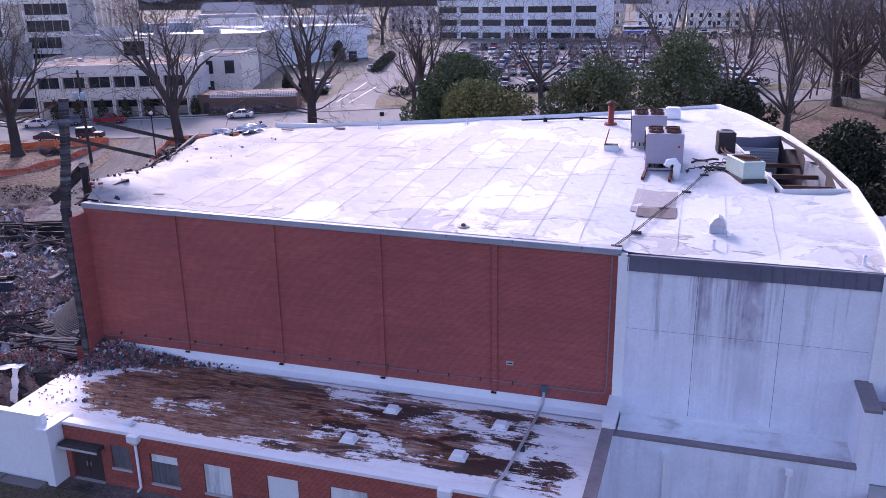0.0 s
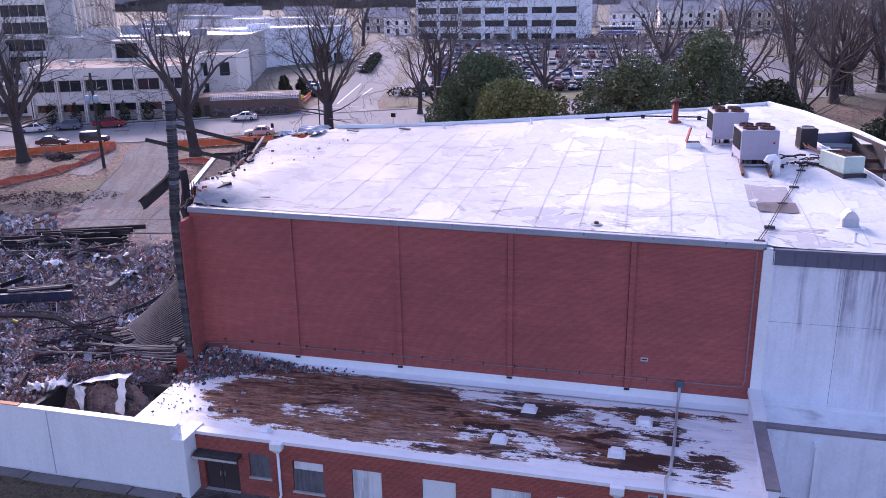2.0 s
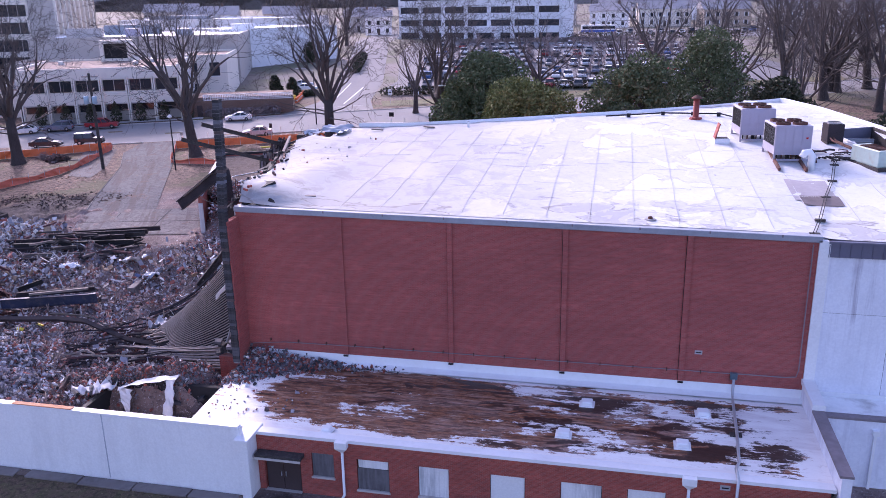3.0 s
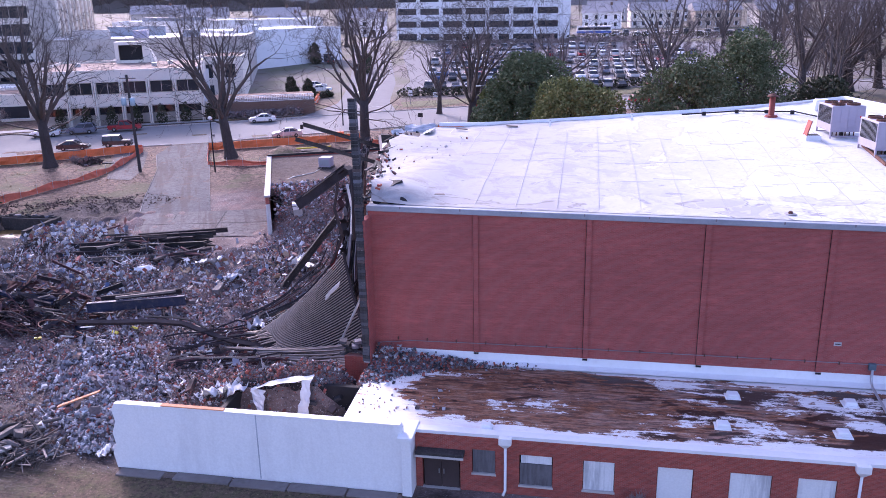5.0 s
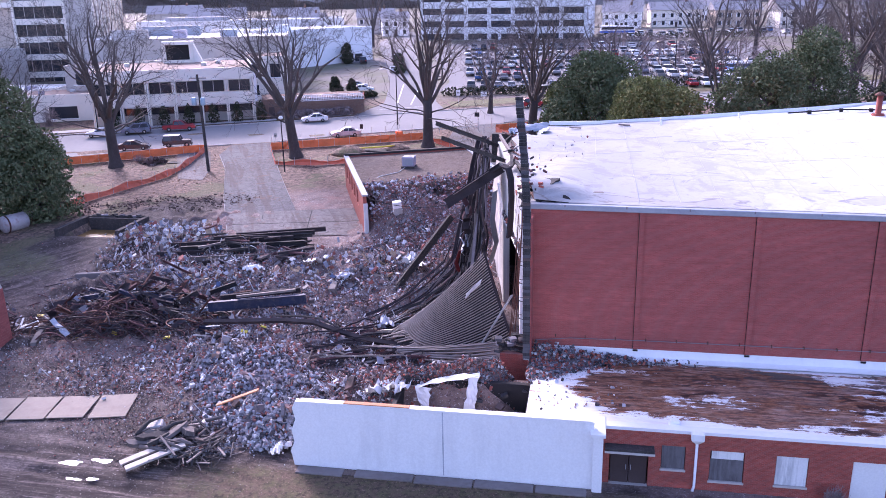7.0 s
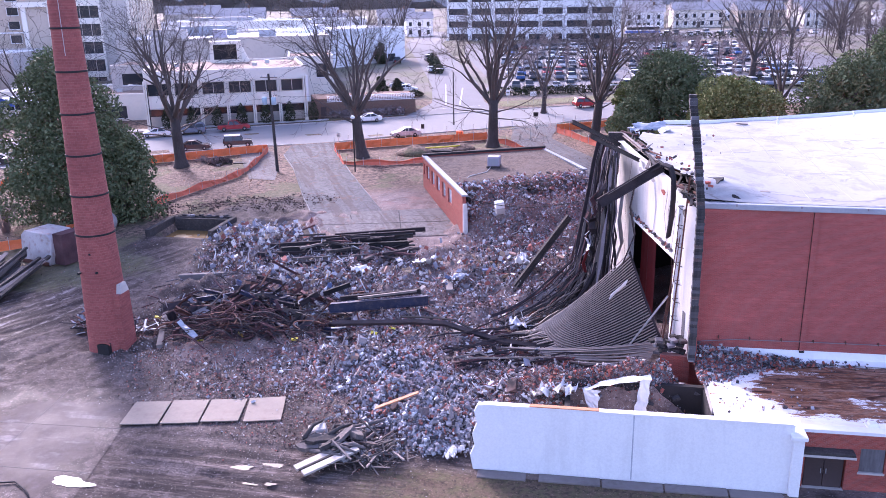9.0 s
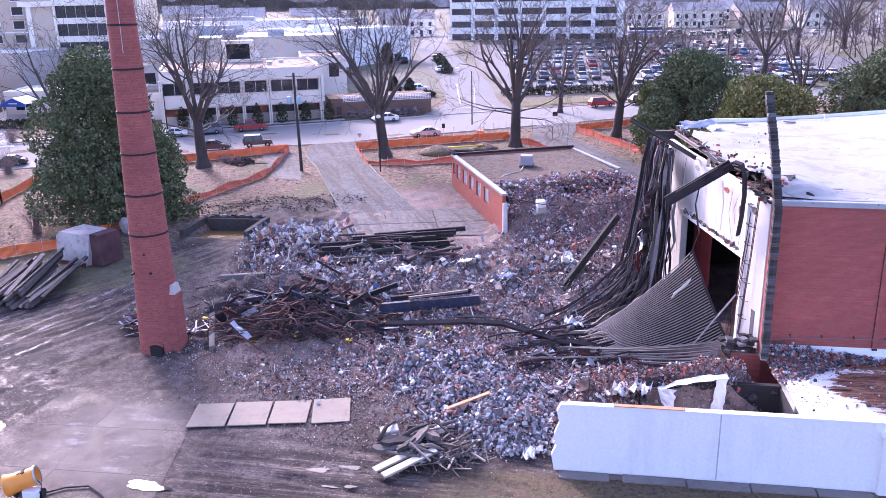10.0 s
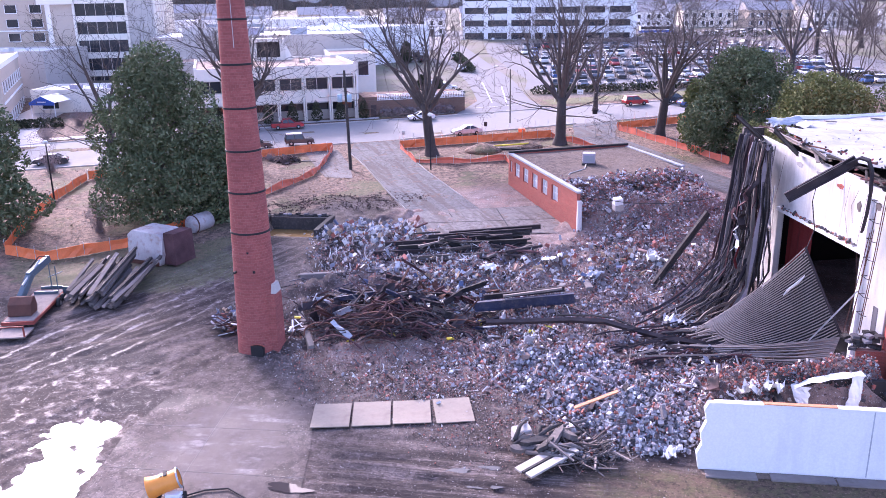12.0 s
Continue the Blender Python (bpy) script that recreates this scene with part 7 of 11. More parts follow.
for x, y, k, turn, s in ((-101.2, 98.4, 3, 10, 0.95), (-76.2, 105.0, 4, 80, 0.98), (-58.0, 112.9, 3, 130, 0.95), (-42.9, 119.1, 4, 200, 0.92), (-52.0, 141.5, 1, 20, 0.7),
                        (-30, 150, 2, 60, 0.85), (-9.9, 178, 0, 300, 1.0), (12.4, 152, 1, 170, 1.1), (20.5, 159, 2, 10, 1.15), (31, 172, 0, 95, 1.1), (2, 142, 2, 210, 0.9), (27, 148, 1, 250, 1.0), (42, 165, 2, 120, 1.0),
                        (-118, 92, 1, 300, 0.9), (-128, 118, 2, 30, 0.6), (-104, 255, 1, 0, 0.9), (-118, 262, 2, 50, 0.8), (8, 225, 1, 20, 0.9), (24, 240, 2, 70, 0.95), (40, 215, 0, 30, 1.0), (-14, 128, 1, 140, 0.8), (52, 190, 1, 40, 1.1), (30, 262, 0, 220, 1.0)):
    bare_tree(x, y, k, turn, s * 1.42)


def evergreen(x, y, height, rx, ry, seed, leaf, count, label, low=0.12, lump=0.3, size=0.26):
    rng = np.random.default_rng(seed)
    z0 = lz(x, y)
    ob = thing("evergreen_tree", label, "tree", None, group="evergreen trees")
    tr = Mesh().tube([(x, y, z0 - 0.4), (x + 0.1, y, z0 + height * 0.25), (x, y + 0.1, z0 + height * 0.8)], [0.45, 0.34, 0.08], 8)
    part("trunk", tr, "bark", ob, smooth=True)
    limbs, balls = Mesh(), []
    n = 46
    for i in range(n):
        f = low + (1 - low) * (i + 0.5) / n
        u = (f - low) / (1 - low)
        prof = (1 - u ** 2.4) ** 0.55 * min(1.0, 0.72 + u * 1.5)
        a = i * 2.4 + rng.uniform(-0.4, 0.4)
        r = prof * rng.uniform(0.4, 1.0)
        c = np.array([x + rx * r * math.cos(a), y + ry * r * math.sin(a), z0 + height * (f - 0.03)])
        b = lump * min(rx, ry) * rng.uniform(0.5, 1.3)
        balls.append((tuple(c), (b * 1.15, b * 1.15, b * 0.95)))
        limbs.tube([(x, y, z0 + height * max(0.1, f - 0.14)), tuple((np.array([x, y, c[2] - 0.6]) + c) / 2), tuple(c)], [0.12, 0.07, 0.02], 4, cap=False)
    part("branchwork", limbs, "bark", ob)
    part("crown", leaf_cloud(rng, balls, count, size), leaf, ob)
    return ob


evergreen(-99.9, 70.6, 17.2, 7.4, 7.0, 1, "leaf_dark", 46000, "large dark glossy evergreen tree, broad and dense", 0.06, 0.3, 0.2)
evergreen(-94.6, 72.4, 9.6, 4.6, 4.2, 21, "leaf_dark", 14000, "lower dark evergreen tree grown into a larger one", 0.05, 0.34, 0.2)
evergreen(-117.5, 66.0, 13, 5.5, 5.5, 2, "leaf_dark", 13600, "dark evergreen tree at the site edge", 0.06)
evergreen(-32.8, 108.5, 13.6, 7.8, 6.6, 3, "leaf_dark", 40000, "round dark evergreen tree behind the hall", 0.08, 0.34, 0.21)
evergreen(-26.3, 95.5, 11.4, 9.0, 5.0, 4, "leaf_light", 38000, "broad yellow-green evergreen tree behind the hall", 0.15, 0.4, 0.21)
evergreen(-12.8, 97.0, 14.4, 6.2, 5.0, 5, "leaf_dark", 26000, "dense dark evergreen tree behind the hall", 0.1, 0.36, 0.21)
evergreen(-4.2, 112.0, 15.6, 6.4, 5.5, 6, "leaf_dark", 26000, "tall dark evergreen tree behind the hall", 0.1, 0.36, 0.21)
evergreen(2.6, 97.0, 12.2, 5.2, 4.6, 7, "leaf_shrub", 13600, "dull green evergreen tree behind the hall", 0.1)
evergreen(-37.8, 112.5, 9.5, 3.2, 3.2, 8, "leaf_light", 5950, "small yellow-green evergreen beside a dark one", 0.1)
evergreen(13, 88, 9.6, 5.5, 5.5, 9, "leaf_shrub", 11900, "low spreading olive green tree beside the hall", 0.1)
evergreen(21, 80, 11.5, 7.5, 6.0, 10, "leaf_shrub", 17000, "dense dark shrub bank beside the hall", 0.05)
evergreen(24, 64, 10.5, 7.0, 6.5, 11, "leaf_shrub", 15300, "dense dark shrub bank beside the hall", 0.05)
evergreen(-100.5, 214, 5.2, 1.7, 1.7, 12, "leaf_shrub", 2720, "small conical evergreen beside the white hall", 0.05)
evergreen(-86.5, 158, 4.2, 1.3, 1.3, 13, "leaf_shrub", 2380, "small conical evergreen in a planted strip", 0.05)
evergreen(-83.5, 160, 3.6, 1.2, 1.2, 14, "leaf_shrub", 2040, "small conical evergreen in a planted strip", 0.05)


def bush(x, y, r, h, seed, mat="twig", label="brown leafless twiggy bush on the bank"):
    rng = np.random.default_rng(seed)
    z0 = lz(x, y)
    me = Mesh()
    for i in range(90):
        a, t = rng.uniform(0, 6.28), rng.uniform(0.1, 1)
        p0 = np.array([x + rng.normal() * r * 0.15, y + rng.normal() * r * 0.15, z0 - 0.05])
        p2 = np.array([x + r * t * math.cos(a), y + r * t * math.sin(a), z0 + h * rng.uniform(0.5, 1) * (1.1 - 0.5 * t)])
        p1 = (p0 + p2) / 2 + np.array([0, 0, h * 0.15]) + rng.normal(size=3) * 0.1
        me.tube([p0, p1, p2], [0.022, 0.016, 0.007], 3, cap=False)
        for k in range(3):
            q = p1 + (p2 - p1) * rng.uniform(0, 1)
            me.tube([q, q + rng.normal(size=3) * r * 0.22 + np.array([0, 0, 0.15 * h])], [0.012, 0.006], 3, cap=False)
    solid("bush", me, mat, label, "bush", "leafless bushes")


for i, (x, y, r, h) in enumerate(((-105.5, 66.5, 1.9, 3.4), (-128, 93, 2.2, 3.2), (-99, 101, 1.2, 0.9), (-141, 112, 2.5, 2.5), (-143, 125, 2.6, 3), (-20.8, 30.6, 0.7, 1.2), (-131, 126, 2.4, 3.6), (-90, 136, 1.6, 1.6), (-86, 137, 1.6, 1.6), (-80, 139.5, 1.8, 1.8))):
    bush(x, y, r, h, 60 + i)


def hedge(pts, w, h, count, seed, mat="leaf_shrub", label="clipped dark evergreen hedge along the car park"):
    rng = np.random.default_rng(seed)
    balls = []
    for (ax, ay), (bx, by) in zip(pts, pts[1:]):
        n = max(2, int(math.hypot(bx - ax, by - ay) / (w * 0.8)))
        for i in range(n):
            t = (i + 0.5) / n
            x, y = ax + (bx - ax) * t, ay + (by - ay) * t
            balls.append(((x, y, float(gz(x, y)) + h * 0.45), (w * 0.75, w * 0.75, h * rng.uniform(0.5, 0.65))))
    ob = tagged(new("hedge", leaf_cloud(rng, balls, count, 0.3).data("hedge", MT[mat])), label, "hedge", kind="stuff")


hedge([(-64, 160.5), (-52, 163), (-38, 167), (-20, 173), (10, 182)], 1.5, 1.6, 5200, 1)
hedge([(-80.5, 192), (-84.5, 208), (-88, 222)], 2.0, 2.0, 2600, 2)
hedge([(-34, 271), (-6, 275), (20, 279)], 2.0, 2.0, 2500, 3)
hedge([(-90, 135.0), (-78, 139.8)], 1.4, 1.3, 2200, 4, "twig", "dull brown planted strip below the garden wall")
hedge([(-84, 156), (-78.5, 160)], 1.5, 1.2, 1200, 5)
hedge([(-155, 121), (-146, 124)], 1.6, 1.5, 1500, 6)
hedge([(-66, 262), (-40, 262), (-10, 268)], 1.5, 1.4, 3000, 8, "twig", "brown leafless hedge before the office")


def woods(name, x0, x1, y0, y1, count, h, seed, material="bark"):
    """Far leafless wood: many thin stems and twigs."""
    rng = np.random.default_rng(seed)
    me = Mesh()
    for i in range(count):
        x, y = rng.uniform(x0, x1), rng.uniform(y0, y1)
        z = float(gz(x, y))
        hh = h * rng.uniform(0.6, 1.1)
        me.tube([(x, y, z - 0.3), (x + rng.normal() * 0.3, y, z + hh * 0.5), (x + rng.normal() * 0.8, y + rng.normal() * 0.8, z + hh)], [0.22, 0.13, 0.03], 4, cap=False)
        for k in range(26):
            t = rng.uniform(0.25, 0.95)
            p = np.array([x, y, z + hh * t])
            d = rng.normal(size=3) * np.array([1, 1, 0.4]) + np.array([0, 0, 0.7])
            d /= np.linalg.norm(d)
            q = p + d * hh * 0.28 * rng.uniform(0.5, 1.1)
            me.tube([p, (p + q) / 2 + rng.normal(size=3) * 0.2, q], [0.07, 0.045, 0.02], 3, cap=False)
            for j in range(3):
                s = p + (q - p) * rng.uniform(0.3, 1)
                me.tube([s, s + rng.normal(size=3) * hh * 0.06 + np.array([0, 0, hh * 0.05])], [0.035, 0.014], 3, cap=False)
    tagged(part(name, me, material), "thin leafless wood beyond the car park", "wood", kind="stuff")


woods("far_wood", 14, 110, 195, 285, 60, 13, 1)
woods("far_wood_2", 0, 60, 275, 318, 20, 8, 2)
woods("far_wood_3", -260, 160, 420, 620, 40, 16, 3)
woods("near_wood", 14, 70, 150, 195, 40, 14, 4)
for i in range(13):
    bare_tree(10 + (i * 37 % 62) + i * 0.4, 124 + (i * 23 % 58), (0, 1, 2)[i % 3], i * 67, 1.15 + 0.05 * (i % 5), "tall leafless tree in the wood beside the hall")
woods("car_park_trees", -62, 10, 178, 245, 60, 6.0, 5, "twig")

# ---- vehicles ----
# side outlines as (x, z): lower body and glasshouse, nose towards +x
CARS = {
    "sedan": dict(w=1.8, body=[(-2.35, 0.45), (-2.38, 0.85), (-2.2, 0.98), (-1.3, 1.02), (0.9, 0.98), (1.9, 0.86), (2.3, 0.68), (2.35, 0.42), (2.1, 0.28), (-2.1, 0.28)], cabin=[(-1.75, 0.99), (-0.95, 1.42), (0.15, 1.45), (1.05, 0.97)], wheels=(-1.38, 1.42), r=0.32),
    "suv": dict(w=1.9, body=[(-2.3, 0.5), (-2.34, 1.0), (-2.25, 1.12), (1.1, 1.1), (2.0, 1.0), (2.3, 0.8), (2.35, 0.48), (2.1, 0.34), (-2.1, 0.34)], cabin=[(-2.24, 1.1), (-2.0, 1.68), (0.2, 1.72), (1.05, 1.09)], wheels=(-1.4, 1.4), r=0.37),
    "pickup": dict(w=1.9, body=[(-2.7, 0.55), (-2.72, 1.02), (-2.65, 1.1), (1.3, 1.1), (2.35, 1.02), (2.65, 0.85), (2.7, 0.5), (2.4, 0.38), (-2.45, 0.38)], cabin=[(-0.95, 1.1), (-0.75, 1.72), (0.45, 1.74), (1.25, 1.09)], wheels=(-1.7, 1.7), r=0.38),
    "jeep": dict(w=1.85, body=[(-2.1, 0.55), (-2.12, 1.1), (0.75, 1.12), (2.0, 1.08), (2.1, 0.95), (2.12, 0.55), (1.9, 0.45), (-1.95, 0.45)], cabin=[(-2.08, 1.1), (-2.02, 1.82), (0.35, 1.84), (0.72, 1.1)], wheels=(-1.35, 1.4), r=0.42),
    "van": dict(w=1.95, body=[(-2.5, 0.45), (-2.52, 1.15), (-2.4, 1.2), (1.3, 1.15), (2.1, 0.95), (2.45, 0.75), (2.5, 0.45), (2.25, 0.3), (-2.3, 0.3)], cabin=[(-2.45, 1.18), (-2.25, 1.78), (0.7, 1.8), (1.6, 1.1)], wheels=(-1.5, 1.6), r=0.35),
}


def outline_solid(poly, w, inset_top=0.0, zlo=None, zhi=None):
    """A side outline swept across the width, narrowing with height where asked."""
    me = Mesh()
    n = len(poly)
    zs = [p[1] for p in poly]
    lo, hi = min(zs), max(zs)

    def half(z):
        t = (z - lo) / max(1e-6, hi - lo)
        return w / 2 * (1 - inset_top * t)

    me.add([(x, -half(z), z) for x, z in poly] + [(x, half(z), z) for x, z in poly], [tuple(range(n)), tuple(reversed(range(n, 2 * n)))] + [(i, n + i, n + (i + 1) % n, (i + 1) % n) for i in range(n)])
    return me


CAR_MESH = {}


def car_meshes(kind):
    if kind in CAR_MESH:
        return CAR_MESH[kind]
    c = CARS[kind]
    w, cab, r = c["w"], c["cabin"], c["r"]
    d = {}
    d["body"] = outline_solid(c["body"], w, 0.05)
    d["glass"] = outline_solid(cab, w * 0.93, 0.2)
    (ax, az), (bx, bz), (cx, cz), (ex, ez) = cab
    hw = w * 0.93 / 2 * 0.8
    d["roof"] = Mesh().box(bx - 0.02, cx + 0.02, -hw - 0.03, hw + 0.03, max(bz, cz) - 0.05, max(bz, cz) + 0.05)
    for s in (-1, 1):
        for k, ((px, pz), (qx, qz)) in enumerate((((ax, az), (bx, bz)), ((ex, ez), (cx, cz)), (((ax + ex) / 2, az), ((bx + cx) / 2, bz)))):
            d[f"pillar {k} {s}"] = Mesh().bar((px, s * w * 0.93 / 2, pz), (qx, s * (hw + 0.02), qz), 0.09, 0.09)
    d["tyre"] = Mesh().turned([(r * 0.62, -0.1), (r * 0.95, -0.1), (r, -0.06), (r, 0.06), (r * 0.95, 0.1), (r * 0.62, 0.1)], 10).move(pose(0, 0, 0, 90, 0, 0))
    d["rim"] = Mesh().turned([(0.02, -0.11), (r * 0.3, -0.11), (r * 0.62, -0.08), (r * 0.62, 0.08), (r * 0.3, 0.11), (0.02, 0.11)], 10).move(pose(0, 0, 0, 90, 0, 0))
    x1 = max(p[0] for p in c["body"])
    x0 = min(p[0] for p in c["body"])
    zl = 0.7 if kind != "jeep" else 0.88
    d["headlight"] = Mesh().box(x1 - 0.14, x1 - 0.02, -0.18, 0.18, zl - 0.07, zl + 0.06)
    d["tail_light"] = Mesh().box(x0 - 0.03, x0 + 0.08, -0.14, 0.14, zl - 0.02, zl + 0.16)
    d["bumper"] = Mesh().box(x1 - 0.1, x1 + 0.06, -w * 0.46, w * 0.46, 0.36, 0.5)
    d["rear_bumper"] = Mesh().box(x0 - 0.06, x0 + 0.1, -w * 0.46, w * 0.46, 0.36, 0.5)
    if kind == "pickup":
        d["bed"] = Mesh().box(-2.6, -1.05, -w * 0.43, w * 0.43, 1.1, 1.13)
    if kind == "jeep":
        d["spare_wheel"] = Mesh().turned([(0.05, -0.1), (0.38, -0.1), (0.4, 0.1), (0.05, 0.1)], 14).move(pose(-2.2, 0, 0.95, 0, 90, 0))
    mats = dict(glass="glass_dark", tyre="tyre", rim="rim", headlight="light_white", tail_light="light_red", bumper="dark", rear_bumper="dark", bed="dark", spare_wheel="tyre")
    out = {}
    for k, me in d.items():
        out[k] = me.data(k, MT[mats[k]] if k in mats else CAR_PAINTS[0], k in ("tyre",), 0.05 if k == "body" else 0.02 if k == "roof" else 0)
    CAR_MESH[kind] = out
    return out


PAINTED = {}


def car(kind, paint_no, x, y, yaw, label, group="parked cars", roof_no=None, detail=True):
    ms = car_meshes(kind)
    ob = thing("parked_car" if kind != "pickup" else "pickup_truck", label, "car", pose(x, y, float(gz(x, y)) + 0.06, 0, 0, yaw), group)
    w, r = CARS[kind]["w"], CARS[kind]["r"]
    for k in ["body", "roof"] + ([k for k in ms if k.startswith("pillar")] if detail else []):
        no = roof_no if roof_no is not None and k == "roof" else paint_no
        key = (kind, k, no)
        if key not in PAINTED:
            me = ms[k].copy()
            me.materials[0] = CAR_PAINTS[no]
            PAINTED[key] = me
        part(k.split()[0], PAINTED[key], None, ob)
    part("glass", ms["glass"], None, ob)
    for wx in CARS[kind]["wheels"]:
        for s in (-1, 1):
            wh = part("wheel", ms["tyre"], None, ob)
            wh.location = (wx, s * (w / 2 - 0.08), r)
            if detail:
                part("rim", ms["rim"], None, wh)
    for s in (-1, 1) if detail else ():
        h = part("headlight", ms["headlight"], None, ob)
        h.location = (0, s * w * 0.33, 0)
        h = part("tail_light", ms["tail_light"], None, ob)
        h.location = (0, s * w * 0.36, 0)
    if detail:
        part("bumper", ms["bumper"], None, ob)
        part("bumper", ms["rear_bumper"], None, ob)
    for k in ("bed", "spare_wheel"):
        if k in ms:
            part(k, ms[k], None, ob)
    return ob


car("jeep", 2, -97.6, 110.4, 22, "black jeep with a white hard top at the kerb", "street cars", 0)
car("pickup", 4, -103.6, 122.6, 24, "red pickup truck parked at the far kerb", "street cars")
car("suv", 3, -110.0, 119.6, 204, "slate blue estate car at the far kerb", "street cars")
car("sedan", 1, -72.8, 119.0, 206, "silver saloon car on the street", "street cars")
car("sedan", 0, -82.4, 132.0, 204, "white saloon car at the far kerb", "street cars")
car("sedan", 2, -103.6, 107.8, 22, "dark saloon car at the near kerb", "street cars")
car("sedan", 0, -115.0, 117.0, 204, "white hatchback at the far kerb", "street cars")
car("sedan", 2, -131.0, 97.4, 204, "dark saloon car on the street", "street cars")
car("suv", 4, -44.5, 147.6, 24, "dark red estate car on the street", "street cars")
car("suv", 2, -37.0, 150.5, 24, "dark estate car on the street", "street cars")
car("sedan", 6, -34.6, 147.0, 24, "blue saloon car on the street behind the trees", "street cars")
car("sedan", 0, -83.2, 196, 108, "white saloon on the side road", "street cars")
car("suv", 1, -88.2, 219, 108, "grey car on the side road", "street cars")
car("suv", 2, -96, 214, 108, "dark car on the side road", "street cars")
car("sedan", 0, -82.8, 166, 20, "white saloon beside the planted strip", "street cars")
car("sedan", 1, -85.5, 171, 20, "grey saloon beside the planted strip", "street cars")
car("suv", 4, -15.5, 152.8, 24, "red van on the street behind the trees", "street cars")

LOT = random.Random(12)
LABELS = {0: "white parked car in the car park", 1: "silver parked car in the car park", 2: "black parked car in the car park", 3: "slate blue parked car in the car park", 4: "dark red parked car in the car park", 5: "grey parked car in the car park", 6: "blue parked car in the car park", 7: "cream parked car in the car park"}
for row in range(8):
    for i in range(24):
        if LOT.random() < 0.2:
            continue
        u = -60 + i * 2.9 + (2 if row % 2 else 0)
        v = 172 + row * 10.2 + (0 if row % 2 else -2.6)
        x = u - (v - 172) * 0.16
        y = v + (u + 60) * 0.08
        if x > 16:
            continue
        no = LOT.choice((0, 0, 0, 1, 1, 1, 2, 2, 3, 4, 5, 5, 6, 7))
        kind = LOT.choice(("sedan", "sedan", "suv", "suv", "van", "pickup"))
        car(kind, no, x, y + LOT.uniform(-0.4, 0.4), 98 + LOT.choice((0, 180)) + LOT.uniform(-2, 2), LABELS[no], "car park cars", None, False)
for i in range(16):
    no = LOT.choice((0, 0, 1, 2, 5, 6))
    car(LOT.choice(("sedan", "suv")), no, -22 + i * 3.4, 282 + i * 0.6 + (i % 3) * 6, 98, LABELS[no], "car park cars", None, False)
# bus far off
bus = thing("bus", "white and blue bus parked far beyond the car park", "bus", pose(-26, 300, float(gz(0, 300)), 0, 0, 4))
part("body", Mesh().box(-6, 6, -1.25, 1.25, 0.4, 3.0), "facade_white", bus, bevel=0.1)
part("stripe", Mesh().box(-6.02, 6.02, -1.28, 1.28, 0.5, 1.2), "canopy_blue", bus)
part("windows", Mesh().box(-5.6, 5.7, -1.29, 1.29, 1.6, 2.5), "glass_dark", bus)
for x in (-3.8, 3.8):
    part("wheel", Mesh().turned([(0.05, -1.27), (0.5, -1.27), (0.5, 1.27), (0.05, 1.27)], 12).move(pose(x, 0, 0.5, 90)), "tyre", bus)

# ---- wreckage ----
def chips(rng, xy, z, smin, smax, flat=0.5, sink=0.25, long=1.0, steep=4.2, wedge=False):
    """Broken pieces as small irregular boxes, most of them near the smallest size."""
    n = len(xy)
    s = (smin + (smax - smin) * rng.uniform(0, 1, (n, 1)) ** steep) * rng.uniform(0.5, 1.4, (n, 3)) * np.array([long, 1, flat]) / 2
    base = np.array([(-1, -1, -1), (1, -1, -1), (1, 1, -1), (-1, 1, -1), (-1, -1, 1), (1, -1, 1), (1, 1, 1), (-1, 1, 1)], float)
    if wedge:
        base = np.array([(-1, -1, -1), (1, -0.9, -1), (0.1, 1, -1), (-0.8, -0.8, 1), (0.9, -0.6, 1), (0, 0.7, 1)], float)
    k = len(base)
    jit = rng.uniform(0.72, 1.1, (n, k, 3))
    v = base[None] * jit * s[:, None, :]
    a = rng.normal(size=(n, 4))
    a[:, 0] += 0.8
    a[:, 3] += rng.normal(size=n)
    a /= np.linalg.norm(a, axis=1)[:, None]
    w, x, y, zq = a.T
    R = np.stack([np.stack([1 - 2 * (y * y + zq * zq), 2 * (x * y - zq * w), 2 * (x * zq + y * w)], -1), np.stack([2 * (x * y + zq * w), 1 - 2 * (x * x + zq * zq), 2 * (y * zq - x * w)], -1), np.stack([2 * (x * zq - y * w), 2 * (y * zq + x * w), 1 - 2 * (x * x + y * y)], -1)], 1)
    v = np.einsum("nij,nkj->nki", R, v)
    lift = np.max(np.abs(v[:, :, 2]), axis=1) * (1 - sink * 2)
    v += np.concatenate([xy, (z + lift)[:, None]], 1)[:, None, :]
    me = Mesh()
    me.v = [tuple(p) for p in v.reshape(-1, 3).tolist()]
    q = [(3, 2, 1, 0), (4, 5, 6, 7), (0, 1, 5, 4), (1, 2, 6, 5), (2, 3, 7, 6), (3, 0, 4, 7)]
    if wedge:
        q = [(2, 1, 0), (3, 4, 5), (0, 1, 4, 3), (1, 2, 5, 4), (2, 0, 3, 5)]
    me.f = [tuple(k * i + j for j in f) for i in range(n) for f in q]
    return me


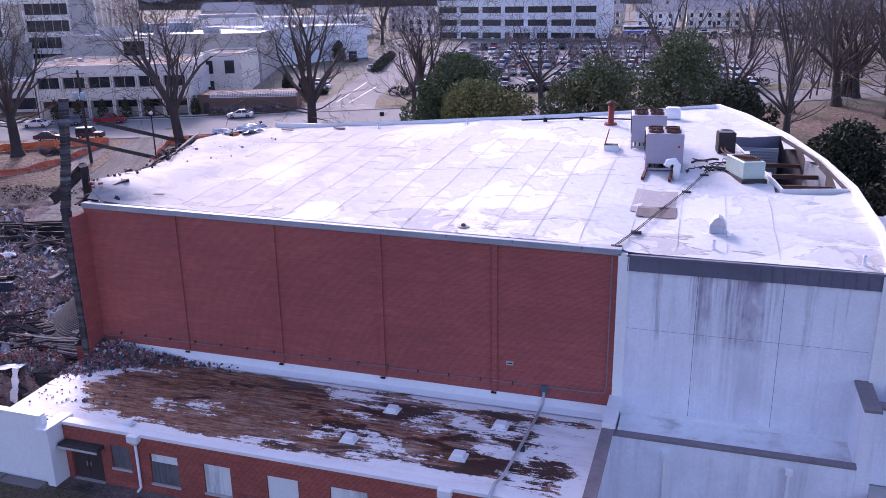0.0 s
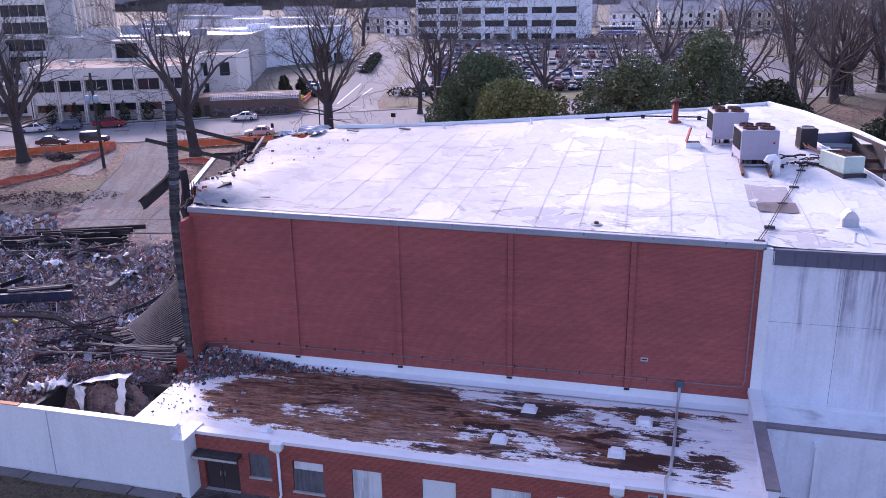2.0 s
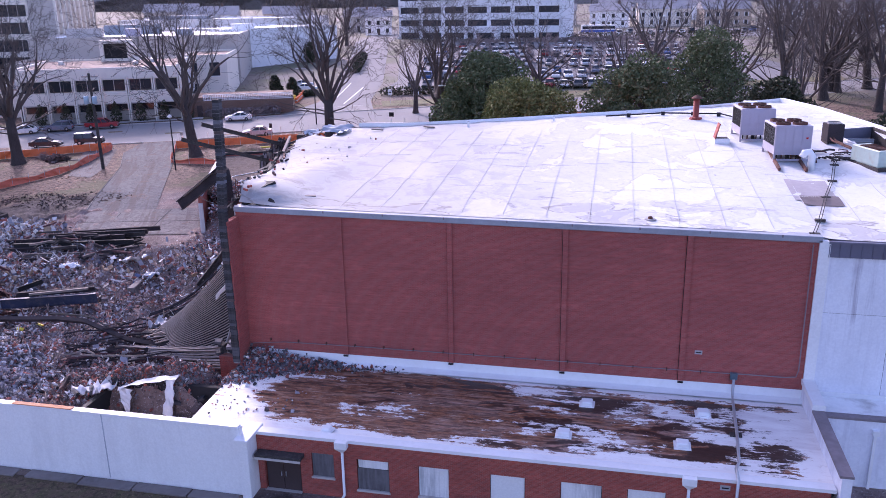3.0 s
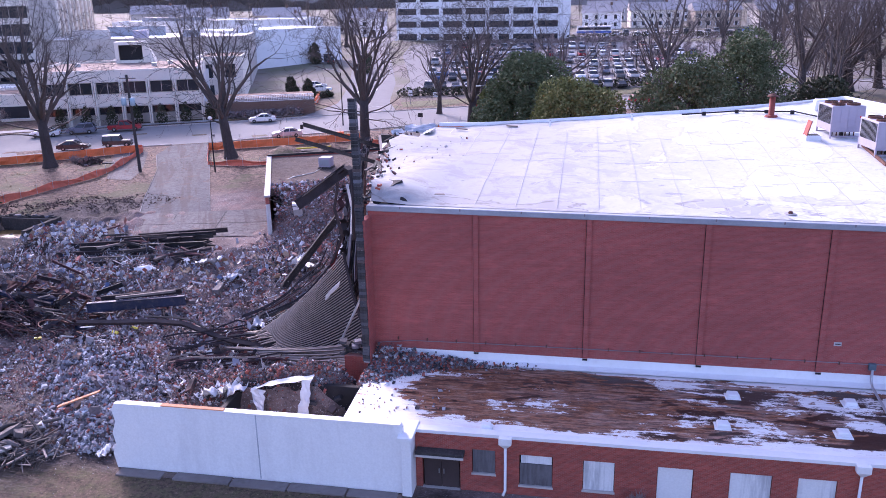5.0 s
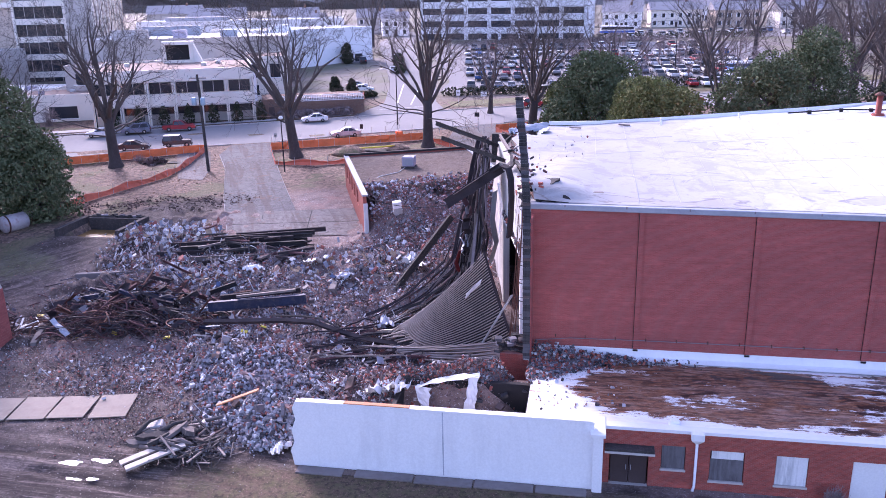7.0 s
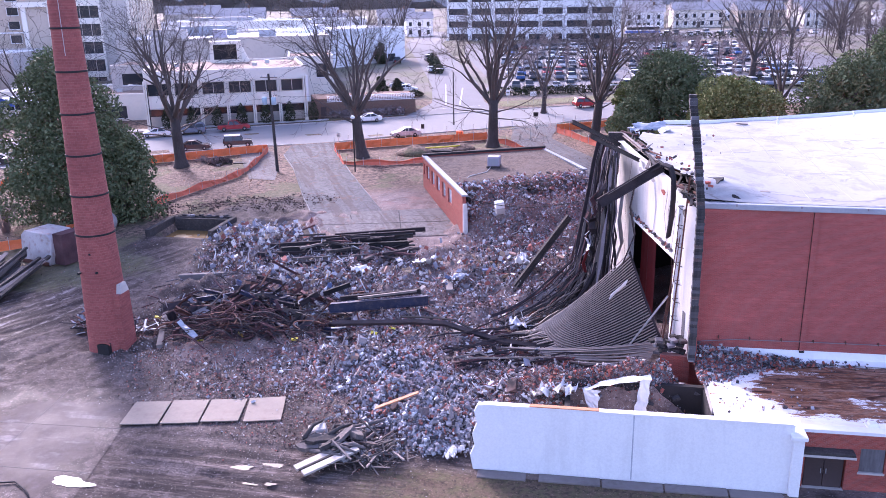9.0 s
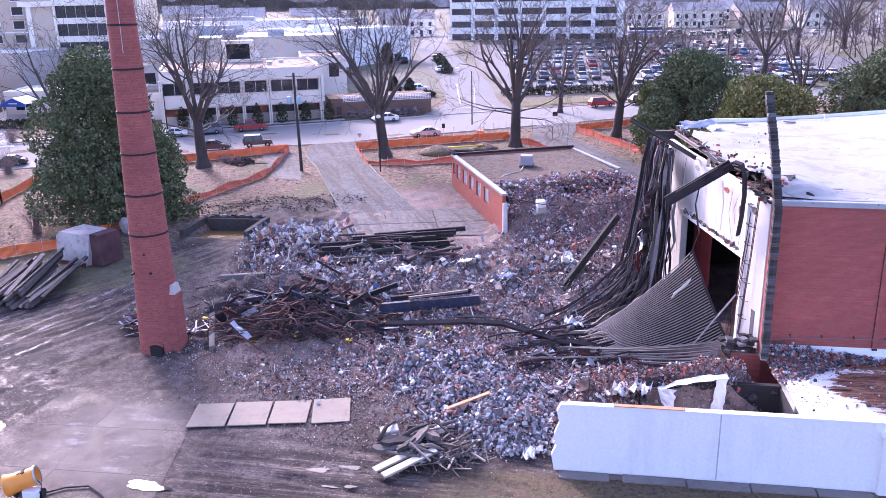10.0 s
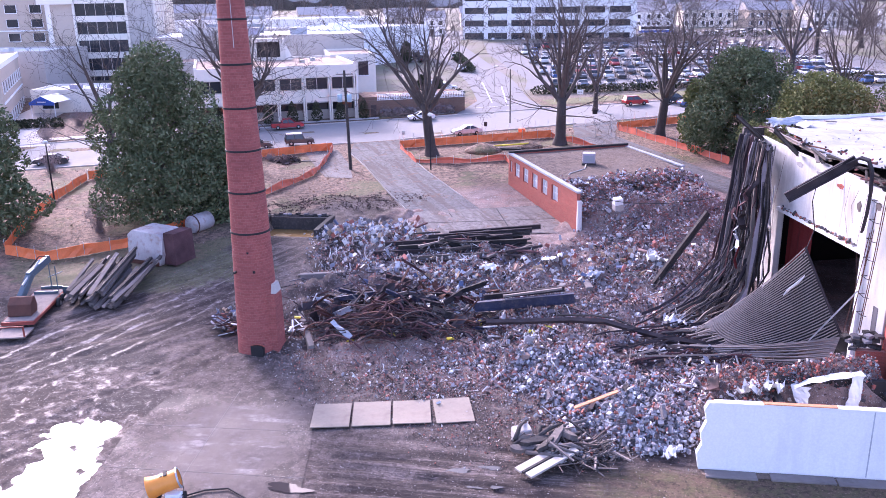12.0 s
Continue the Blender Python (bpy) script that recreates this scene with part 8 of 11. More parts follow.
def scatter(rng, n, boxes, test=None):
    """Points in weighted ellipses (cx, cy, rx, ry, weight)."""
    wts = np.array([b[4] for b in boxes], float)
    k = rng.choice(len(boxes), n, p=wts / wts.sum())
    b = np.array(boxes, float)[k]
    a, r = rng.uniform(0, 2 * math.pi, n), np.sqrt(rng.uniform(0, 1, n)) * rng.uniform(0.75, 1.2, n)
    xy = np.stack([b[:, 0] + b[:, 2] * r * np.cos(a), b[:, 1] + b[:, 3] * r * np.sin(a)], 1)
    keep = (xy[:, 1] > 31.2) | (xy[:, 0] < -49.9)
    keep &= ~((xy[:, 1] > 40.3) & (xy[:, 0] > -38.4))
    keep &= ~((xy[:, 0] > -44.4) & (xy[:, 0] < -36.8) & (xy[:, 1] < 36.2) & (xy[:, 1] > 31.0) & (np.sin(xy[:, 0] * 37) > -0.7))
    pad = (xy[:, 1] > 67.5) & (xy[:, 0] > -69.5) & (xy[:, 0] < -57.2) & (xy[:, 1] < 80)
    keep &= ~pad
    if test is not None:
        keep &= test(xy[:, 0], xy[:, 1])
    return xy[keep]


def pile(name, label, n, boxes, smin, smax, material, seed, flat=0.55, test=None, up=0.0, sink=0.25, long=1.0, steep=4.2, patchy=0.0, wedge=False):
    rng = np.random.default_rng(seed)
    xy = scatter(rng, n, boxes, test)
    if patchy:  # bare earth shows between the drifts
        f = np.sin(xy[:, 0] * 0.9 + 2 * np.sin(xy[:, 1] * 0.45)) * np.sin(xy[:, 1] * 0.8 + 2 * np.sin(xy[:, 0] * 0.35)) + 0.5 * np.sin(xy[:, 0] * 2.3 + xy[:, 1] * 1.7)
        xy = xy[rng.uniform(-1.2, 1.0, len(xy)) * patchy < f + 0.35]
    z = land(xy[:, 0], xy[:, 1]) + (rng.uniform(0, 1, len(xy)) ** 2 * up if up else 0)
    return tagged(part(name, chips(rng, xy, z, smin, smax, flat, sink, long, steep, wedge), material), label, "rubble", kind="stuff")


FIELD = [(-58, 45, 8, 6, 3), (-53, 37.5, 5, 5, 3.2), (-50.5, 52, 6, 8, 2.4), (-66, 60, 8, 5, 2), (-48, 62, 6, 6, 2.4), (-75, 63, 6, 5, 1.6), (-62, 53, 6, 5, 1.6), (-66, 40, 6, 3.5, 0.35), (-46.5, 42, 4, 4, 1.2)]
pile("rubble_field", "field of broken block, brick and concrete rubble", 84000, FIELD, 0.06, 0.32, "rubble", 1, up=0.16, patchy=1.0, wedge=True)
pile("fine_rubble", "crushed rubble and dust between larger pieces", 32000, [(-56, 47, 12, 10, 3), (-66, 58, 14, 9, 2.5), (-50, 58, 10, 10, 2), (-76, 50, 5, 10, 0.6)], 0.035, 0.17, "crushed", 2, sink=0.1, steep=2.5, wedge=True)
pile("brick_dust", "brown brick dust and small chips trodden into the ground", 17000, [(-67, 40.5, 9, 4.5, 3), (-62, 37.5, 8, 4, 2.4), (-74, 45, 6, 5, 1.4), (-60, 33, 6, 2, 0.7)], 0.03, 0.15, "crushed_brown", 22, 0.5, sink=0.15, steep=3.0, wedge=True)
pile("grey_block_heap", "heap of broken grey concrete block", 10000, [(-54, 37, 3.6, 3.4, 3), (-51.8, 34, 2.6, 2.4, 2.2), (-57, 40.5, 4, 3, 2), (-56.4, 31.4, 2.4, 1.0, 0.7)], 0.08, 0.3, "rubble_grey", 3, 0.62, up=0.4, steep=2.2)
pile("broken_slabs", "broken slabs and large lumps of concrete among the rubble", 420, FIELD + [(-48, 68, 6, 5, 2.5), (-49, 58, 5, 5, 2)], 0.22, 0.75, "rubble", 32, 0.38, up=0.2, sink=0.2, steep=2.5)
pile("red_rubble", "reddish brick rubble spilling from the low block", 13000, [(-48, 71, 7, 4, 3), (-51, 66, 5, 4, 1.6), (-43.6, 76.5, 4, 3.4, 2.0), (-53, 73.4, 2.4, 2.4, 0.9), (-54.8, 72.4, 1.4, 1.8, 0.5)], 0.07, 0.32, "rubble_red", 4, up=0.4, wedge=True)
pile("brick_heap", "brick and block heap on and beside the low roof", 9000, [(-40.5, 38.0, 3.8, 1.9, 3), (-43.5, 35.2, 2.4, 2.4, 1.2), (-45.5, 37.5, 3, 2.6, 1.6)], 0.06, 0.28, "rubble_burnt", 5, up=0.5, wedge=True)
pile("litter_heap", "tangle of torn sheet, foil and timber scraps", 7000, [(-76, 66.5, 6, 3.6, 3), (-68, 53, 8, 5, 2.4), (-56, 60, 7, 5, 1), (-72, 59.5, 6, 2, 1), (-47, 45, 4, 4, 0.8), (-83, 48, 2, 2.5, 0.3)], 0.06, 0.5, "litter", 6, 0.14, up=0.5, sink=0.0)
pile("strewn_scraps", "thin strewn laths, rods and strips among the rubble", 2800, FIELD + [(-71, 52, 8, 5, 3), (-72, 60, 8, 4, 1.5), (-46, 46, 5, 4, 2)], 0.05, 0.11, "scraps", 31, 0.5, up=0.35, sink=0.0, long=8.0, steep=1.5)
def off_slab(x, y):
    return ~((x > -83.2) & (x < -70.2) & (y < 36.6)) & ~((x > -89.5) & (x < -82) & (y < 32.8)) & (y < 62)


pile("mud_clods", "churned clods of brown mud along the wheel tracks", 8000, [(-94, 44, 10, 8, 3), (-86, 38, 6, 4, 2), (-64, 29.5, 9, 3.2, 2.2), (-84, 52, 5, 7, 1.4), (-76, 40, 6, 2.4, 1.2), (-58, 26.5, 10, 2.5, 1.2)], 0.025, 0.12, "clods", 41, 0.3, off_slab, sink=0.38, steep=4.5, patchy=1.0, wedge=True)
pile("yard_debris", "scattered small stones and chips on the yard", 6000, [(-66, 36.5, 9, 4, 2.4), (-77, 48, 6, 7, 1.4), (-88, 60, 8, 8, 0.5), (-58, 31, 8, 2.5, 0.9), (-72, 40.5, 5, 2, 0.5)], 0.03, 0.12, "crushed_brown", 7, sink=0.1, wedge=True)


pile("spoil_ridge", "low ridge of dark churned soil beside the drive", 5200, [(-82.5, 79.5, 7, 3.6, 3), (-89.5, 76.0, 4, 3.2, 1.4), (-76.5, 82.5, 4, 2.6, 1.2)], 0.04, 0.3, "soil", 43, 0.3, None, 0.0, 0.4, steep=2.5, patchy=1.0, wedge=True)


def leaf_litter():
    """Fallen leaves on the banks."""
    rng = np.random.default_rng(71)
    n = 26000
    x, y = rng.uniform(-128, -40, n), rng.uniform(58, 124, n)
    f = np.sin(x * 0.5 + 2 * np.sin(y * 0.33)) * np.sin(y * 0.6 + 2 * np.sin(x * 0.21)) + 0.4 * np.sin(x * 1.7 + y * 1.1)
    near = np.interp(y, (66, 86, 101.2, 110.6, 123), (-190, -150, -114.7, -94.8, -67))
    bank = (x > near + 3.5) & (((y > 82) & (x < -80 - (y - 100) * 0.5)) | (y > 98) | (x < -93))
    drive = (x > np.interp(y, (78, 98, 112), (-77, -85, -90))) & (x < np.interp(y, (78, 98, 112), (-66, -76, -81)))
    keep = bank & ~drive & (rng.uniform(-1.3, 0.9, n) < f)
    x, y = x[keep], y[keep]
    p = np.stack([x, y, land(x, y) + 0.03], 1)
    m = len(p)
    a = rng.uniform(0, 6.28, m)
    s = rng.uniform(0.06, 0.17, (m, 1))
    d = np.stack([np.cos(a), np.sin(a), rng.normal(0, 0.35, m)], 1) * s
    e = np.stack([-np.sin(a), np.cos(a), rng.normal(0, 0.35, m)], 1) * s * 0.6
    me = Mesh()
    me.v = [tuple(q) for q in np.stack([p - d, p + e, p + d, p - e], 1).reshape(-1, 3).tolist()]
    me.f = [(4 * i, 4 * i + 1, 4 * i + 2, 4 * i + 3) for i in range(m)]
    tagged(part("leaf_litter", me, "dead_leaf"), "fallen brown leaves strewn on the banks", "leaves", kind="stuff")


leaf_litter()


def annex_edge_rubble():
    """Broken brick and block left on the torn edge of the low block's roof."""
    rng = np.random.default_rng(77)
    n = 900
    a, b, d = np.array([-55.8, 68.7]), np.array([-64.1, 89.8]), np.array([14.7, 6.8])
    g = rng.uniform(0.03, 0.95, n)
    f = 0.18 + np.abs(rng.normal(0, 0.06, n)) + 0.1 * (g > 0.45) * rng.uniform(0, 1, n)
    xy = a + f[:, None] * (b - a) + g[:, None] * d
    q = rng.uniform(0.0, 1.0, 2600)
    g2 = rng.uniform(0.05, 1.02, 2600)
    slope = a + (0.02 + 0.22 * q)[:, None] * (b - a) + g2[:, None] * d
    tagged(part("slope_rubble", chips(rng, slope, 4.3 + 1.75 * q + rng.uniform(-0.25, 0.25, 2600), 0.07, 0.4, 0.6, steep=2.5, wedge=True), "rubble_red"), "brick and block rubble sloping up to the torn roof", "rubble", kind="stuff")
    tagged(part("roof_edge_rubble", chips(rng, xy, np.full(n, 6.42), 0.07, 0.32, 0.6, steep=2.5), "rubble_red"), "broken brick and block on the torn roof edge", "rubble", kind="stuff")


annex_edge_rubble()


def roof_rubble():
    rng = np.random.default_rng(8)
    n = 7000
    x = -37.0 + rng.gamma(1.5, 1.6, n)
    y = 40.15 - np.abs(rng.normal(0, 0.55, n)) - rng.uniform(0, 1, n) * np.clip((-31.5 - x) / 5, 0, 1) * 3.4
    keep = (x < -26.5) & (y > 33.6)
    x, y = x[keep], y[keep]
    z = 3.42 + np.clip(1.0 - (40.2 - y) * 0.75, 0, 1) * np.clip((-30.5 - x) / 5.0, 0, 1) * 1.05 * rng.uniform(0.3, 1, len(x))
    tagged(part("roof_rubble", chips(rng, np.stack([x, y], 1), z, 0.05, 0.26, 0.6, wedge=True), "rubble_burnt"), "burnt brick and block rubble heaped against the tall wall", "rubble", kind="stuff")
    n = 60
    xy = np.stack([rng.uniform(-36.2, -31, n), rng.uniform(32.6, 36.5, n)], 1)
    tagged(part("roof_bricks", chips(rng, xy, np.full(n, 3.42), 0.08, 0.26, 0.6), "rubble_red"), "loose bricks strewn on the white roof edge", "rubble", kind="stuff")
    n = 70
    xy = np.stack([rng.uniform(-38.6, -33.5, n), rng.uniform(42, 60, n)], 1)
    z = np.array([zr(*p) + 0.12 for p in xy])
    tagged(part("hall_roof_bricks", chips(rng, xy, z, 0.05, 0.2, 0.5), "rubble_red"), "brick scraps and dirt on the torn roof edge", "rubble", kind="stuff")


roof_rubble()


# separate blocks that can be told apart, nearest the camera
def loose_blocks():
    me = []
    for k, (a, b, c) in enumerate(((0.2, 0.1, 0.1), (0.2, 0.1, 0.1), (0.16, 0.1, 0.09))):
        m = Mesh()
        if k == 0:  # hollow block
            m.box(-a, a, -b, -b + 0.035, -c, c).box(-a, a, b - 0.035, b, -c, c).box(-a, -a + 0.035, -b + 0.035, b - 0.035, -c, c).box(a - 0.035, a, -b + 0.035, b - 0.035, -c, c).box(-0.02, 0.02, -b + 0.035, b - 0.035, -c, c)
        else:
            m.box(-a, a, -b, b, -c, c, taper=0.9 if k == 2 else 1)
        me.append(m.data("cinder_block", MT["block_grey"]))
    heap = thing("block_heap", "heap of grey concrete blocks beside the white wall", "rubble")
    rng = random.Random(5)
    for i in range(290):
        while True:
            x, y = rng.gauss(-53.6, 2.6), rng.gauss(35.6, 2.2)
            if -61 < x < -50.2 and 31.3 < y < 41:
                break
        ob = part("cinder_block", me[i % 3], None, heap)
        ob.matrix_basis = pose(x, y, lz(x, y) + 0.14 + rng.random() ** 2 * 0.4, rng.uniform(-60, 60), rng.uniform(-60, 60), rng.uniform(0, 360))
        s = rng.uniform(0.55, 0.9)
        ob.scale = (s, s, s)


loose_blocks()


# hanging steel at the torn end of the hall
def hanging_steel():
    ob = thing("collapsed_roof_steel", "long burnt roof joists and straps hanging from the hall", "wreckage")
    rng = np.random.default_rng(9)
    for i in range(130):
        f = rng.random() ** 1.7
        top = np.array([-42.5 + 0.9 * f, 60.4 - 6.0 * f, 13.8 - 0.4 * f]) + rng.normal(size=3) * 0.16
        knee = np.array([-44.4 + 2.3 * f, 56.4 - 3.0 * f, 2.0 + 2.6 * rng.random()]) + rng.normal(size=3) * (0.4, 0.5, 0.3)
        out = rng.exponential(0.5) if i % 9 else rng.uniform(1.5, 3.2)
        foot = knee + np.array([-1.1 - 1.5 * out, -1.6 - 1.3 * out, -knee[2] + 0.9])
        drop = 1.0 if i % 6 else rng.uniform(0.45, 0.9)  # some are snapped off
        pts = [top + (knee - top) * t * drop + rng.normal(size=3) * 0.11 * (0 < t < 1) for t in (0, 0.2, 0.43, 0.62, 0.84, 1)]
        if drop == 1.0:
            bend = knee + np.array([-0.25, -0.5, -1.0])
            pts += [bend * 0.6 + foot * 0.4 + rng.normal(size=3) * 0.12, foot * 0.8 + bend * 0.2 + rng.normal(size=3) * 0.1, foot]
        w = rng.choice((0.05, 0.07, 0.1, 0.14, 0.22, 0.32))
        face = (0.75 + rng.normal() * 0.35, 0.65 + rng.normal() * 0.5, 0)
        part("strap" if w < 0.12 else "joist", Mesh().ribbon(pts, w, rng.uniform(0.04, 0.1), face), ("char_steel", "rust_dark", "wood_char", "char_steel", "slab", "char_steel", "wood_dark", "dark", "deck_steel", "char_steel", "coping_dark")[i % 11], ob)
    # joists that bend over and run out across the rubble
    for k in range(9):
        a, b = Vector((-44.3 + 0.12 * k, 53.6 - 0.1 * k, 6.0 - 0.45 * k)), Vector((-50.9 + 0.4 * k, 51.0 - 0.35 * k, 1.0 + 0.05 * k))
        c = Vector((-46.4 + 0.15 * k, 52.9 - 0.15 * k, 2.6 - 0.12 * k))
        pts = [a.lerp(c, t / 7).lerp(c.lerp(b, t / 7), t / 7) + Vector(rng.normal(size=3) * 0.07) for t in range(8)]
        part("long_joist", Mesh().ribbon(pts, (0.3, 0.14, 0.1, 0.22)[k % 4], 0.09, (0.3, 0.5, 0.8)), ("char_steel", "wood_char", "deck_steel")[k % 3], ob)
    # dark knots of sheet and straps between the hanging joists
    for k in range(26):
        f = rng.random()
        p = np.array([-42.8 - 1.2 * f + rng.normal() * 0.3, 56.5 - 2.6 * rng.random(), 2.2 + 9.5 * (1 - f)])
        pts = [p + np.array([rng.normal() * 0.25, rng.normal() * 0.3, -0.5 * q]) for q in range(4)]
        part("torn_strap", Mesh().ribbon(pts, rng.uniform(0.2, 0.6), 0.04, (rng.normal(), rng.normal(), 0.2)), ("dark", "char_steel", "rust_dark", "sheet_grey", "char_steel")[k % 5], ob)
    part("leaning_beam", Mesh().ibeam((-49.5, 56.4, 1.7), (-45.2, 59.0, 7.3), 0.3, 0.5, 0.06), "wood_char", ob, "charred beam leaning on the rubble")
    # beams that stick out above
    part("burnt_beam", Mesh().ibeam((-45.0, 51.7, 16.4), (-41.2, 59.5, 13.4), 0.18, 0.26), "wood_char", ob)
    part("burnt_beam", Mesh().ibeam((-43.6, 46.3, 16.2), (-40.0, 53.4, 13.3), 0.16, 0.24), "wood_char", ob)
    part("burnt_beam", Mesh().ibeam((-41.0, 58.6, 14.4), (-38.6, 50.2, 13.5), 0.2, 0.2), "wood_old", ob)
    part("bent_girder", Mesh().ibeam((-42.95, 44.1, 12.15), (-39.2, 43.4, 14.8), 0.3, 0.62, 0.06), "char_steel", ob, "bent burnt girder with ash streaks")
    part("girder_end", Mesh().ribbon([(-39.7, 43.5, 14.55), (-39.1, 43.1, 15.0), (-38.7, 42.8, 14.9), (-38.5, 42.6, 14.2), (-38.45, 42.5, 13.0), (-38.5, 42.5, 11.6), (-38.6, 42.6, 10.4)], 0.5, 0.12, (0.5, 0.8, 0.1)), "char_steel", ob)
    part("ash_crust", Mesh().ribbon([(-42.4, 43.9, 12.85), (-41.2, 43.7, 13.7), (-40.0, 43.5, 14.55)], 0.26, 0.04, (0.5, 0.8, 0.1)), "deck_steel", ob)
    part("hanging_strap", Mesh().ribbon([(-40.6, 45.8, 13.4), (-40.9, 45.6, 11.6), (-40.5, 45.8, 9.6), (-41.2, 45.2, 7.8)], 0.3, 0.05, (0.3, 0.9, 0)), "char_steel", ob)
    part("hanging_strap", Mesh().ribbon([(-39.5, 44.3, 13.6), (-39.3, 44.5, 12.0), (-39.4, 44.4, 10.2)], 0.25, 0.04, (0.3, 0.9, 0)), "sheet_white", ob)
    part("torn_liner", Mesh().ribbon([(-41.0, 55.2, 10.5), (-41.2, 55.0, 8.2), (-40.9, 55.3, 6.2), (-41.4, 55.4, 4.4)], 0.9, 0.04, (0.3, 0.9, 0)), "sheet_grey", ob)
    part("red_rag", Mesh().ribbon([(-43.6, 53.5, 6.0), (-43.9, 53.3, 5.0), (-43.7, 53.4, 4.2)], 0.4, 0.04, (0.5, 0.8, 0)), "dark_red", ob)
    crumb = np.random.default_rng(61)
    a = crumb.uniform(4, 14.5, 260)
    b = crumb.uniform(0.02, 0.17, 260)
    xy = np.array([WEST_AT(p, q, 0)[:2] for p, q in zip(a, b)])
    tagged(part("ledge_crumbs", chips(crumb, xy, np.full(260, 8.75), 0.05, 0.3, 0.6), "rubble_burnt"), "brick and plaster crumbs on the ledge over the opening", "rubble", kind="stuff")
    for u0, z0, u1, z1 in ((3.4, 12.4, 3.2, 6.0), (5.5, 12.6, 5.0, 9.2), (4.4, 12.5, 4.6, 10.2), (14.8, 12.9, 15.6, 5.0)):
        part("loose_wire", Mesh().tube([WEST_AT(u0, 0.1, z0), WEST_AT((u0 + u1) / 2 + 0.3, 0.25, (z0 + z1) / 2), WEST_AT(u1, 0.15, z1)], 0.012, 4), "rust_dark", ob)
    for u0, z0, w, h in ((4.3, 11.4, 0.5, 0.7), (3.5, 10.3, 0.25, 0.9), (6.8, 12.2, 0.9, 0.35), (9.5, 12.5, 1.2, 0.3), (12.6, 12.6, 1.0, 0.4), (2.2, 11.9, 0.6, 0.5)):
        part("spalled_patch", Mesh().prism([(w * (0.5 + 0.12 * math.sin(5 * q)) * math.cos(q), h * (0.5 + 0.12 * math.cos(3 * q)) * math.sin(q)) for q in np.linspace(0, 6.28, 12)[:-1]], 0, 0.03).move(Matrix(((WEST_AT(1, 0, 0)[0] - WEST_AT(0, 0, 0)[0], 0, WEST_AT(0, 1, 0)[0] - WEST_AT(0, 0, 0)[0], WEST_AT(u0, 0, 0)[0]), (WEST_AT(1, 0, 0)[1] - WEST_AT(0, 0, 0)[1], 0, WEST_AT(0, 1, 0)[1] - WEST_AT(0, 0, 0)[1], WEST_AT(u0, 0, 0)[1]), (0, 1, 0, z0), (0, 0, 0, 1)))), ("wood_dark", "concrete", "brick_low")[int(u0 * 3) % 3], ob)
    # reinforcing bars on the pier
    for u, b, z0, z1, lean in ((0.9, 0.25, 3.8, 14.6, 0.5), (1.2, 0.2, 3.8, 14.4, 0.4), (1.9, 0.3, 3.2, 10.5, 0.9), (2.2, 0.35, 3.0, 10.2, 1.1), (1.6, 0.5, 3.4, 12.0, 0.6)):
        part("rebar", Mesh().tube([WEST_AT(u + lean * 0.6, b + 0.5, z0), WEST_AT(u + lean * 0.3, b + 0.2, (z0 + z1) / 2), WEST_AT(u, b, z1)], 0.03, 5), "rust", ob)
    for i in range(7):
        z = 4.6 + i * 1.25
        part("wall_tie", Mesh().tube([WEST_AT(1.9, 0.0, z), WEST_AT(1.9, 0.35, z + 0.1), WEST_AT(2.4, 0.4, z + 0.2), WEST_AT(2.4, 0.0, z + 0.15)], 0.025, 4), "char_steel", ob)
    part("fallen_post", Mesh().bar((-40.6, 44.0, 2.2), (-38.4, 42.6, 6.4), 0.16, 0.1), "galvanised", ob, "leaning pale metal post")
    # fallen roof deck: long ribs fanning out of the opening
    deck = thing("fallen_roof_deck", "fallen ribbed steel roof deck fanned across the opening", "wreckage")
    A, B = Vector((-40.75, 46.5, 8.1)), Vector((-38.6, 44.0, 2.9))
    C, D = Vector((-47.9, 46.4, 1.7)), Vector((-45.4, 44.2, 0.9))
    nr = 34

    def rib_line(f):
        p0, p1 = A.lerp(B, f), C.lerp(D, f ** 1.3)
        sag = Vector((0, 0, -0.55 + 0.25 * math.sin(f * 4)))
        return [p0.lerp(p1, t / 8) + sag * (4 * (t / 8) * (1 - t / 8)) for t in range(9)]

    for i in range(nr):
        pts = rib_line(i / (nr - 1))
        pts[-1] += Vector((rng.normal() * 0.5, rng.normal() * 0.2, 0))
        part("deck_rib", Mesh().ribbon(pts, 0.07, 0.06, (0.25, -0.35, 0.9)), "deck_rib", deck)
    # the sheet is near-black to paint the shade between the ribs
    part("deck_sheet", Mesh().rows([[tuple(q + Vector((0.1, 0.12, -0.2))) for q in rib_line(i / 13)] for i in range(14)]), "dark", deck)
    part("deck_edge", Mesh().ribbon([A + Vector((0, 0, 0.05)), A.lerp(B, 0.5) + Vector((-0.1, -0.1, 0.1)), B], 0.2, 0.08, (0.5, 0.3, 0.8)), "char_steel", deck)
    part("deck_tear", Mesh().ribbon([A.lerp(B, 0.35) * 0.75 + C * 0.25 + Vector((0, -0.1, -0.1)), A.lerp(B, 0.3) * 0.9 + C * 0.1 + Vector((0, -0.1, 0.1))], 0.5, 0.05, (0.25, -0.35, 0.9)), "sheet_white", deck)
    # a second layer lies flatter in front of it
    for i in range(20):
        f = i / 19
        p0 = Vector((-38.7 - 0.8 * f, 43.7 - 1.0 * f, 2.7 - 1.5 * f))
        p1 = Vector((-47.6 + 2.6 * f, 44.6 - 1.2 * f, 1.25 - 0.35 * f)) + Vector((rng.normal() * 0.6, rng.normal() * 0.15, 0.1))
